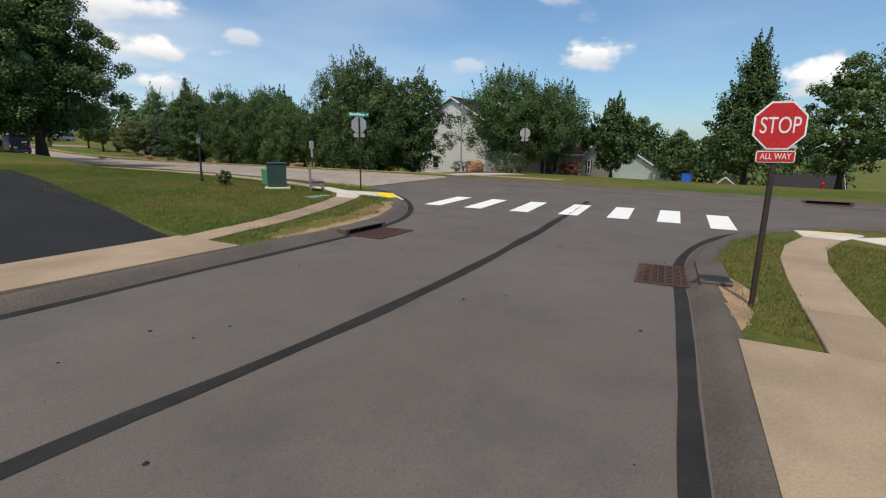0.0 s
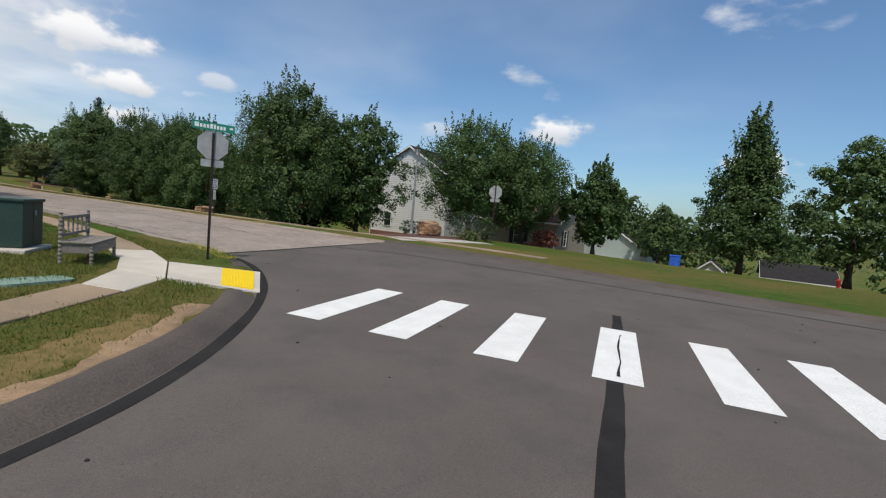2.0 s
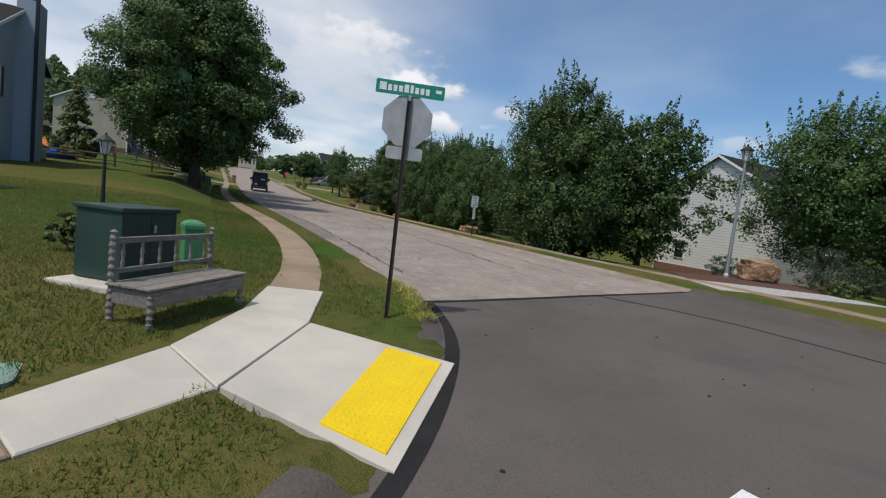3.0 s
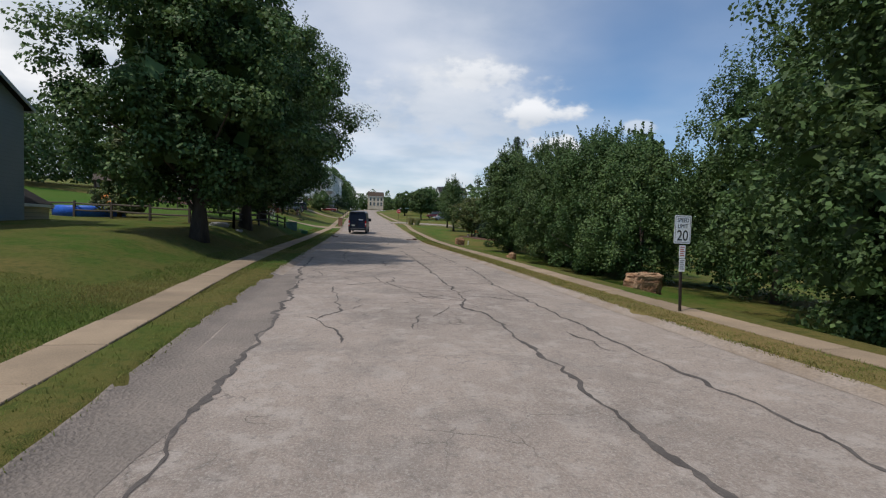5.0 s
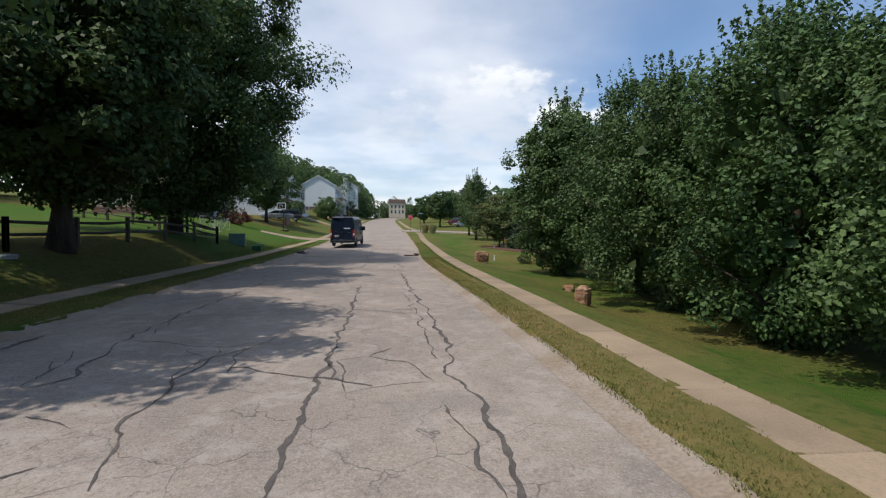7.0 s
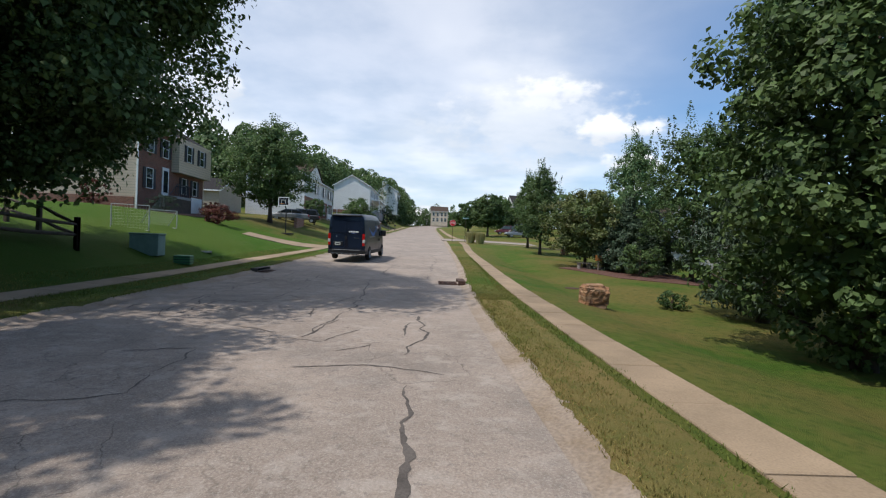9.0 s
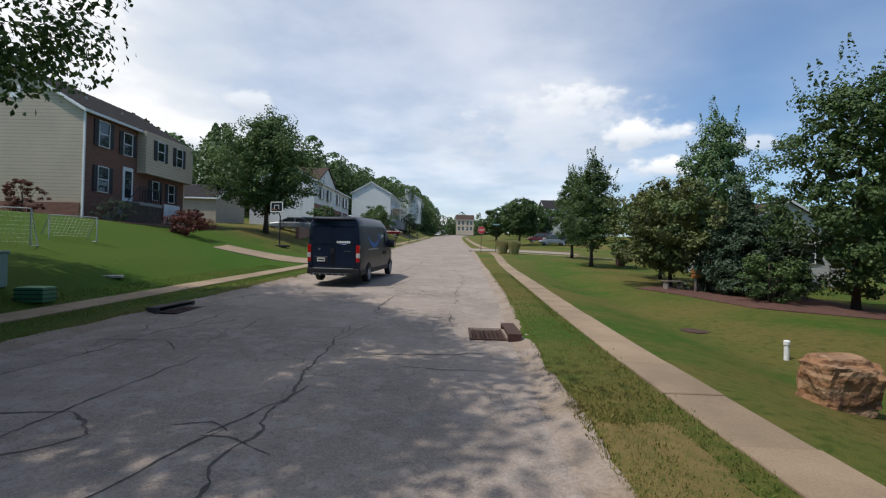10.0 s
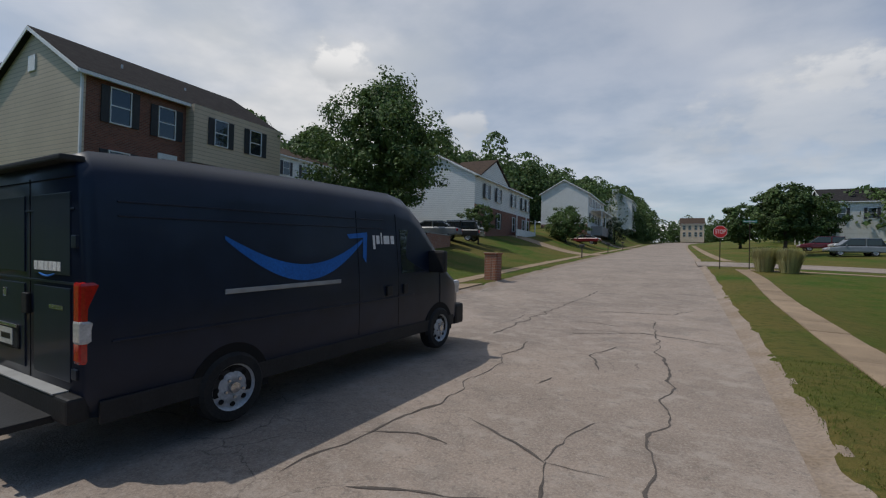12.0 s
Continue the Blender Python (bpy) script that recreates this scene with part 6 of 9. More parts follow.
    ct = 0.12 + 0.72 * rnd.rand(core)
    ca = rnd.rand(core) * 2 * np.pi
    cr = envelope(shape, ct) * radius * 0.62 * np.sqrt(rnd.rand(core))
    cp = np.stack([cr * np.cos(ca), cr * np.sin(ca), base + ct * (height - base)], 1)
    cn = rnd.randn(core, 3) + [0, 0, 0.4]
    cn /= np.linalg.norm(cn, axis=1)[:, None]
    cx = np.cross(cn, rnd.randn(core, 3)); cx /= np.linalg.norm(cx, axis=1)[:, None]
    ln = np.concatenate([leaf * (0.7 + 0.6 * rnd.rand(len(p), 1)), radius * (0.16 + 0.10 * rnd.rand(core, 1))])
    p, nrm, ax = np.concatenate([p, cp]), np.concatenate([nrm, cn]), np.concatenate([ax, cx])
    side = np.cross(nrm, ax)
    wd = ln * slim
    v = np.stack([p - ax * ln * 0.5, p + side * wd + nrm * ln * 0.08, p + ax * ln * 0.5 - nrm * ln * 0.06, p - side * wd + nrm * ln * 0.08], 1).reshape(-1, 3)
    f = np.arange(len(v)).reshape(-1, 4)
    me = bpy.data.meshes.new(name)
    me.vertices.add(len(v)); me.vertices.foreach_set("co", v.astype(np.float32).ravel())
    me.loops.add(f.size); me.loops.foreach_set("vertex_index", f.ravel().astype(np.int32))
    me.polygons.add(len(f)); me.polygons.foreach_set("loop_start", np.arange(0, f.size, 4, dtype=np.int32))
    me.update(calc_edges=True)
    me.materials.append(material)
    return me, c


def tree(loc, seed, height, radius, base, shape, label, material=None, clumps=150, leaves=14000, leaf=0.24, trunk=0.2, name="tree", category="tree", limbs=9, lean=0.0, group="", droop=0.3, spiky=0.0, sink=0.1, shoots=0, slim=0.34):
    rnd = random.Random(seed)
    root = thing(name, (loc[0], loc[1], lz(*loc) - 0.02), label, category, group, turn=rnd.uniform(0, 360))
    me, c = crown_mesh("crown", seed, height, radius, base, shape, clumps, leaves, leaf, material or M_LEAF, droop, spiky, shoots, 0.14 if material is M_NEEDLE else slim)
    cr = new("crown", me); cr.parent = root
    bm = bmesh.new()
    top = base + (height - base) * 0.8
    pts, radii = [], []
    n = 9
    for k in range(n):
        z = -sink + (top + sink) * k / (n - 1)
        pts.append((rnd.uniform(-1, 1) * 0.05 * k * trunk * 3 + lean * z, rnd.uniform(-1, 1) * 0.05 * k * trunk * 3, z))
        radii.append(trunk * (1.45 if k == 0 else 1.0) * (1 - 0.85 * k / (n - 1)) + 0.012)
    tube(bm, pts, radii, 10)
    order = list(range(len(c))); rnd.shuffle(order)
    for i in order[:limbs]:
        e = Vector(c[i])
        z0 = max(base * 0.75, e.z - (0.5 + 0.45 * math.hypot(e.x, e.y)) - 0.3)
        z0 = min(z0, top * 0.85)
        s = Vector((lean * z0, 0, z0))
        r0 = trunk * 0.42 * max(0.25, 1 - z0 / max(top, 0.1) * 0.7)
        midp = s.lerp(e, 0.5) + Vector((rnd.uniform(-0.1, 0.1), rnd.uniform(-0.1, 0.1), 0.12)) * radius * 0.4
        tube(bm, [s, s.lerp(midp, 0.55), midp, e], [r0, r0 * 0.75, r0 * 0.5, 0.012], 6)
    link("trunk", bm, M_BARK, root, smooth=True)
    return root


def shrub(loc, seed, height, radius, label, material, leaves=3500, leaf=0.12, shape="round", name="shrub", spiky=0.0):
    return tree(loc, seed, height, radius, 0.03, shape, label, material, clumps=50, leaves=leaves, leaf=leaf, trunk=0.04, name=name, category="shrub", limbs=7, spiky=spiky)


# three big maples west of the street
tree((-8.4, 50.2), 11, 13.8, 4.7, 1.4, "egg", "large dense dark green maple on the lawn", clumps=230, leaves=66000, leaf=0.23, trunk=0.30, shoots=24, group="maples by the fence")
tree((-8.8, 60.4), 12, 13.4, 4.6, 1.8, "round", "large dense dark green maple beside the fence", clumps=220, leaves=52000, leaf=0.27, trunk=0.31, shoots=24, group="maples by the fence")
tree((-10.0, 71.9), 15, 17.2, 6.7, 1.4, "round", "tall dark maple with loose hanging branches", clumps=330, leaves=105000, leaf=0.24, trunk=0.32, shoots=40, group="maples by the fence")

# the row east of the street
row = [(9.8, 36.3, 9.1, 3.1, "oval"), (13.2, 38.6, 7.8, 3.4, "oval"), (14.4, 44.0, 10.2, 3.7, "oval"), (12.4, 50.0, 6.9, 3.0, "oval"), (11.4, 53.2, 7.4, 2.7, "oval"), (13.8, 55.6, 8.4, 3.0, "oval"), (11.6, 58.2, 7.6, 2.6, "oval"), (12.4, 61.8, 8.5, 2.8, "oval"), (16.5, 41.0, 8.0, 3.6, "oval"), (17.5, 49.0, 7.0, 3.6, "oval"), (17.0, 58.5, 9.0, 3.6, "oval")]
for k, (tx, ty, th, tr, ts) in enumerate(row):
    tree((tx, ty), 30 + k, th, tr, 0.2 if k < 8 else 0.4, ts, "bushy mid-green tree with foliage down to the grass", M_LEAF2 if k % 3 else M_LEAF, clumps=150 if k < 8 else 100, leaves=22000 if k < 8 else 4500, leaf=0.155 if 2 <= k < 8 else 0.19 if k < 8 else 0.34, trunk=0.16, group="row of trees east of the street", spiky=0.15, shoots=110 if k < 8 else 50)

tree((15.4, 35.4), 49, 8.5, 3.4, 0.5, "oval", "bushy mid-green tree beside the white house", M_LEAF2, clumps=180, leaves=12000, leaf=0.24, trunk=0.15, shoots=60)

# round the junction
tree((20.9, 28.7), 50, 8.8, 4.0, 1.2, "round", "spreading light green maple before the white house", M_LEAF2, clumps=190, leaves=20000, leaf=0.19, trunk=0.2, spiky=0.12, shoots=80)
tree((23.3, 25.3), 51, 7.7, 3.6, 1.2, "round", "spreading light green maple over the shrubs", M_LEAF2, clumps=170, leaves=18000, leaf=0.19, trunk=0.2, spiky=0.12, shoots=80)
tree((25.6, 20.2), 52, 6.6, 2.4, 0.9, "egg", "slim mid-green tree beside the sloping lawn", M_LEAF2, clumps=110, leaves=9000, leaf=0.26, trunk=0.14, spiky=0.1, shoots=50)
tree((36.0, 10.4), 53, 13.0, 4.8, 1.6, "cone", "tall layered green maple with pointed crown", M_LEAF2, clumps=190, leaves=15000, leaf=0.3, trunk=0.24, shoots=90)
tree((37.0, 3.0), 54, 12.0, 4.4, 1.8, "egg", "tall dark green tree beyond the junction", clumps=150, leaves=13000, leaf=0.32, trunk=0.26)
tree((27.0, -2.5), 55, 13.5, 4.6, 2.0, "egg", "tall dark green tree beyond the junction", clumps=170, leaves=15000, leaf=0.32, trunk=0.28)
tree((22.0, -9.0), 56, 14.0, 5.0, 2.0, "egg", "tall dark green tree beyond the junction", clumps=150, leaves=13000, leaf=0.34, trunk=0.28)
tree((48, 24), 57, 9.0, 4.0, 1.0, "round", "dark green tree behind the lower houses", clumps=100, leaves=7000, leaf=0.4, trunk=0.2)
tree((42, 17.5), 58, 6.4, 2.4, 0.8, "egg", "small dark green tree beside the lower houses", clumps=80, leaves=5000, leaf=0.3, trunk=0.14)
tree((36, 33), 59, 10.5, 4.6, 1.4, "round", "dark green tree behind the white house", clumps=100, leaves=8000, leaf=0.4, trunk=0.22)
shrub((14.3, 25.2), 60, 1.6, 1.35, "clipped dark green rounded hedge shrub", M_NEEDLE, 5000, 0.1)
shrub((13.0, 24.3), 61, 0.6, 0.6, "low mixed green shrub beside the boulder", M_LEAF3, 2200, 0.1)
shrub((12.9, 28.5), 97, 0.9, 0.75, "small dark clipped shrub beside the boulder", M_NEEDLE, 2600, 0.09)
shrub((15.8, 24.6), 98, 1.5, 0.6, "upright yellow-green shrub at the corner bed", M_LEAF2, 2600, 0.09)
shrub((22.2, 23.0), 62, 1.3, 0.95, "rounded dark red barberry shrub", M_REDLEAF, 4500, 0.11)
shrub((-9.15, 24.9), 63, 0.6, 0.25, "small straggly green shrub behind the cabinet", M_LEAF3, 1200, 0.1)

# further up the street
tree((-13.6, 107.4), 70, 10.8, 4.1, 2.0, "egg", "full green maple on the sloping lawn", clumps=220, leaves=18000, leaf=0.26, trunk=0.2)
tree((13.7, 104.0), 71, 8.4, 2.15, 1.3, "egg", "slim dark green tree on the lawn", clumps=200, leaves=13000, leaf=0.17, shoots=30, trunk=0.13, group="pair of lawn trees")
tree((14.2, 112.2), 72, 8.2, 1.9, 1.3, "egg", "slim dark green tree on the lawn", clumps=200, leaves=13000, leaf=0.17, shoots=30, trunk=0.13, group="pair of lawn trees")
tree((13.3, 89.6), 73, 5.2, 2.4, 0.8, "round", "multi-stemmed crape myrtle with dull bronze-green leaves", M_LEAF3, clumps=130, leaves=9500, leaf=0.2, trunk=0.09, limbs=16)
tree((15.0, 94.6), 74, 5.4, 2.3, 0.7, "round", "bronze-green small tree on the mulch bed", M_LEAF3, clumps=100, leaves=7000, leaf=0.2, trunk=0.08, limbs=12)
tree((21.3, 100.4), 75, 11.2, 3.0, 1.4, "egg", "tall pale green pointed tree behind the shrubs", M_LEAF4, clumps=170, leaves=12000, leaf=0.22, shoots=40, trunk=0.18)
tree((15.1, 87.1), 76, 4.7, 1.7, 0.1, "cone", "young dark spruce beside the mulch bed", M_NEEDLE, clumps=260, leaves=15000, leaf=0.24, trunk=0.1)
tree((17.0, 87.6), 77, 4.0, 1.5, 0.1, "cone", "young dark spruce beside the mulch bed", M_NEEDLE, clumps=240, leaves=13000, leaf=0.22, trunk=0.1)
tree((17.4, 84.0), 78, 8.6, 2.4, 0.6, "oval", "loose dark green tree above the sloping lawn", clumps=170, leaves=14000, leaf=0.17, trunk=0.11, shoots=50)
tree((13.5, 73.0), 79, 11.0, 2.1, 0.4, "cone", "tall drooping dark spruce beside the lawn", M_NEEDLE, clumps=320, leaves=20000, leaf=0.26, trunk=0.14, droop=1.5)
tree((11.3, 67.2), 80, 8.5, 2.7, 0.2, "oval", "bushy dark tree at the end of the row", clumps=260, leaves=22000, leaf=0.2, trunk=0.16, shoots=80)
tree((16.8, 105.8), 81, 2.2, 0.95, 0.3, "round", "small round shrub tree on the lawn", M_LEAF2, clumps=40, leaves=2500, leaf=0.14, trunk=0.04)
shrub((11.4, 74.6), 82, 0.62, 0.5, "low speckled shrub on the lawn", M_LEAF2, 1800, 0.08)
shrub((14.85, 84.8), 83, 1.9, 1.1, "dense green shrub on the mulch bed", M_LEAF, 3500, 0.11)
shrub((14.66, 88.6), 84, 4.3, 0.75, "narrow upright green arborvitae behind the yard sign", M_LEAF, 3500, 0.11)
shrub((-13.2, 94.6), 85, 1.5, 1.25, "spreading dark red japanese maple by the steps", M_REDLEAF, 5000, 0.11)
shrub((-16.6, 93.2), 86, 1.3, 0.9, "dark green foundation shrub", M_NEEDLE, 3000, 0.1)
shrub((-16.3, 100.6), 87, 1.2, 1.0, "dark red foundation shrub", M_REDLEAF, 3000, 0.1)
shrub((-20.0, 91.0), 88, 1.9, 0.9, "reddish leafless-looking shrub by the corner", M_REDLEAF, 2200, 0.12)
tree((-11.0, 150.0), 89, 5.0, 2.9, 0.5, "round", "round dark green tree on the slope", clumps=120, leaves=8000, leaf=0.26, trunk=0.13)
tree((-12.2, 120.5), 90, 3.4, 1.5, 1.0, "round", "small round tree before the brick wall", clumps=60, leaves=4000, leaf=0.2, trunk=0.07)
tree((13.4, 143.0), 91, 7.4, 3.2, 1.9, "round", "broad dark green tree beside the side street", clumps=150, leaves=11000, leaf=0.34, trunk=0.2)
tree((12.8, 178), 92, 7.6, 3.4, 1.2, "round", "dark green tree further up the street", clumps=90, leaves=7000, leaf=0.42, trunk=0.2)
tree((20, 168), 93, 7.5, 4.0, 1.2, "round", "pale green tree further up the street", M_LEAF2, clumps=90, leaves=7000, leaf=0.42, trunk=0.2)
tree((-8.2, 182), 94, 5.4, 2.6, 0.6, "egg", "dark evergreen by the driveway", M_NEEDLE, clumps=80, leaves=5000, leaf=0.34, trunk=0.14)


def reeds(loc, label):
    root = thing("ornamental_grass", (loc[0], loc[1], lz(*loc)), label, "ornamental grass")
    rnd = np.random.RandomState(3)
    n = 1500
    a, r = rnd.rand(n) * 6.283, rnd.rand(n) ** 0.5 * 0.42
    h = 0.95 + 0.55 * rnd.rand(n)
    b = np.stack([r * np.cos(a), r * np.sin(a), 0 * a], 1)
    tip = b + np.stack([np.cos(a) * (0.16 + 0.34 * rnd.rand(n)), np.sin(a) * (0.16 + 0.34 * rnd.rand(n)), h], 1)
    mid = b * 0.5 + tip * 0.5 + [0, 0, 0.18]
    s = np.stack([-np.sin(a), np.cos(a), 0 * a], 1) * 0.018
    v = np.stack([b - s, b + s, mid + s, mid - s, tip], 1).reshape(-1, 3)
    f = []
    for k in range(n):
        o = 5 * k
        f += [(o, o + 1, o + 2, o + 3), (o + 3, o + 2, o + 4)]
    from_arrays("blades", v, f, M_REED, root)
    return root


def weeds(loc, seed, label):
    root = thing("weed_clump", (loc[0], loc[1], lz(*loc) - 0.02), label, "weeds")
    rnd = np.random.RandomState(seed)
    n = 240
    a, r = rnd.rand(n) * 6.283, rnd.rand(n) ** 0.6 * 0.28
    h = 0.025 + 0.085 * rnd.rand(n) ** 1.5
    b = np.stack([r * np.cos(a), r * np.sin(a), 0 * a], 1)
    tip = b + np.stack([rnd.randn(n) * 0.07, rnd.randn(n) * 0.07, h], 1)
    s = np.stack([-np.sin(a), np.cos(a), 0 * a], 1) * (0.005 + 0.010 * rnd.rand(n, 1))
    v = np.stack([b - s, b + s, tip], 1).reshape(-1, 3)
    from_arrays("tuft", v, np.arange(3 * n).reshape(-1, 3), M_WEED, root)
    return root


for k, loc in enumerate(((-4.0, 23.9), (-3.95, 23.4), (-4.08, 22.85), (-4.36, 21.75), (-4.2, 22.3))):
    weeds(loc, 40 + k, "straggly yellow-green weeds at the kerb")
reeds((7.9, 115.6), "rounded clump of pale yellow ornamental grass")
reeds((9.0, 115.0), "rounded clump of pale yellow ornamental grass")


def woods(name, line, count, height, radius, seed, label, leaf=0.9, per=280, material=None):
    """Far trees as one mass of foliage with an uneven top."""
    rnd = np.random.RandomState(seed)
    p = resample(line, 1.0)
    vs = []
    for k in range(count):
        q = p[rnd.randint(len(p))] + rnd.randn(2) * radius * 0.8
        h = height * (0.65 + 0.5 * rnd.rand())
        r = radius * (0.7 + 0.5 * rnd.rand())
        t = rnd.rand(per) ** 0.85
        e = envelope("round" if k % 3 else "egg", t) * (1 + 0.25 * np.sin(9 * t + k))
        a = rnd.rand(per) * 6.283
        rr = r * e * (0.5 + 0.5 * rnd.rand(per) ** 0.5)
        c = np.stack([q[0] + rr * np.cos(a), q[1] + rr * np.sin(a), lz(*q) + 0.5 + t * h], 1)
        nrm = rnd.randn(per, 3) * 0.6 + np.stack([np.cos(a), np.sin(a), 0.7 + 0 * a], 1); nrm /= np.linalg.norm(nrm, axis=1)[:, None]
        ax = np.cross(nrm, rnd.randn(per, 3)); ax /= np.linalg.norm(ax, axis=1)[:, None]
        sd = np.cross(nrm, ax)
        ln = leaf * (0.6 + 0.8 * rnd.rand(per, 1))
        vs.append(np.stack([c - ax * ln / 2, c + sd * ln * 0.35, c + ax * ln / 2, c - sd * ln * 0.35], 1).reshape(-1, 3))
    v = np.concatenate(vs)
    return tagged(from_arrays(name, v, np.arange(len(v)).reshape(-1, 4), material or M_LEAF), label, "woods", kind="stuff")


woods("far_woods", [(-46, 132), (-38, 160), (-34, 215), (-30, 260), (-22, 300)], 110, 14.5, 4.8, 1, "dark green woods on the hill behind the houses", 0.75, 760)
woods("far_woods", [(-60, 60), (-50, 100), (-46, 130)], 40, 10.5, 4.4, 9, "dark green woods behind the brick house", 0.6, 620)
woods("far_woods", [(-34, 186), (-26, 215), (-20, 240), (-14, 262), (-10, 280)], 84, 12.5, 4.2, 8, "dark green woods along the hill behind the white houses", 0.62, 760)
woods("far_woods", [(-11.5, 228), (-9.5, 250), (-7.5, 270), (-6.5, 282)], 40, 11.5, 2.9, 12, "dark green woods beside the top of the street", 0.6, 360)
woods("far_woods", [(-4, 320), (4, 322), (14, 320)], 14, 11.0, 2.6, 13, "dark green woods behind the cream house", 0.6, 360)
woods("far_woods", [(-20, 325), (4, 348), (30, 318), (60, 300)], 50, 8, 4.0, 2, "dark green woods at the top of the street")
woods("far_woods", [(24, 215), (30, 180), (48, 150), (60, 120), (70, 80)], 60, 8, 4.0, 3, "distant dark green trees beyond the lawns")
woods("far_woods", [(70, 80), (62, 55), (95, 30), (100, -10), (80, -60)], 80, 9, 4.5, 4, "distant dark green trees below the junction")
woods("far_woods", [(-90, 30), (-75, 60), (-60, 75)], 40, 10, 4.2, 5, "dark green trees behind the back gardens")
woods("far_woods", [(-120, -30), (-60, -50), (0, -70), (60, -70)], 60, 10, 5, 6, "distant trees behind the junction")
woods("far_woods", [(24, 66), (27, 76), (30, 92)], 16, 8, 3.2, 7, "dark trees below the lawn", 0.55, 600)


# ---- split-rail fence ----
def fence(name, pts, label, step=2.6, h=1.05, rails=(0.45, 0.85)):
    root = thing(name, (0, 0, 0), label, "fence")
    p = resample(pts, step)
    rnd = random.Random(len(pts))
    for a in p:
        z = lz(*a)
        bm = bmesh.new()
        box(bm, a[0] - 0.065, a[0] + 0.065, a[1] - 0.065, a[1] + 0.065, z - 0.2, z + h + rnd.uniform(-0.04, 0.04), bevel=0.015)
        link("fence_post", bm, M_RAIL, root)
    for a, b in zip(p, p[1:]):
        for r in rails:
            za, zb = lz(*a) + r + rnd.uniform(-0.05, 0.05), lz(*b) + r + rnd.uniform(-0.05, 0.05)
            mid = ((a[0] + b[0]) / 2, (a[1] + b[1]) / 2, (za + zb) / 2 - 0.03)
            link("rail", tube(bmesh.new(), [(*a, za), mid, (*b, zb)], [0.045, 0.06, 0.045], 7), M_RAIL, root)
    return root


fence("split_rail_fence", [(-9.0, 58.4), (-8.9, 62), (-8.6, 68), (-8.3, 73.6)], "dark weathered split-rail wooden fence under the trees")
fence("split_rail_fence", [(-8.3, 73.6), (-14, 77), (-22, 81.5)], "dark weathered split-rail wooden fence climbing the lawn")
fence("split_rail_fence", [(-9.0, 58.4), (-11.0, 58.8), (-14.6, 60.2), (-22, 63)], "dark weathered split-rail wooden fence across the lawn")


# ---- houses ----
def window(root, x, y, z, w, h, face, shutters=True, muntin=False):
    """A sash window on a wall that looks along face: 'e' +x, 's' -y, 'w' -x."""
    turn = {"s": 0, "e": 90, "w": -90}[face]
    m = pose(x, y, z, 0, 0, turn)
    t = 0.05
    fr = bmesh.new()
    rings = []
    for a, b in ((w / 2 + t, h / 2 + t), (w / 2, h / 2)):
        for yy in (-0.06, 0.02):
            rings.append([fr.verts.new(m @ Vector((sx * a, yy, sz * b))) for sx, sz in ((-1, -1), (1, -1), (1, 1), (-1, 1))])
    for a, b in ((0, 1), (1, 3), (3, 2), (2, 0)):
        for i in range(4):
            fr.faces.new((rings[a][i], rings[a][(i + 1) % 4], rings[b][(i + 1) % 4], rings[b][i]))
    bmesh.ops.recalc_face_normals(fr, faces=fr.faces[:])
    ob = link("window", fr, M_TRIM, root)
    link("sash_rail", box(bmesh.new(), -w / 2, w / 2, -0.03, 0.02, -0.025, 0.025, m=m), M_TRIM, ob)
    if muntin:
        link("muntin", box(bmesh.new(), -0.012, 0.012, -0.02, 0.022, -h / 2, h / 2, m=m), M_TRIM, ob)
    pane = bmesh.new()
    box(pane, -w / 2, w / 2, -0.012, 0.01, -h / 2, h / 2, m=m)
    link("pane", pane, M_GLASS, ob)
    if shutters:
        for s in (-1, 1):
            bm = bmesh.new()
            x0 = s * (w / 2 + 0.08 + 0.19)
            box(bm, x0 - 0.19, x0 + 0.19, -0.05, 0.0, -h / 2 - 0.05, h / 2 + 0.05, bevel=0.008, m=m)
            link("shutter", bm, M_SHUTTER, ob)
    return ob


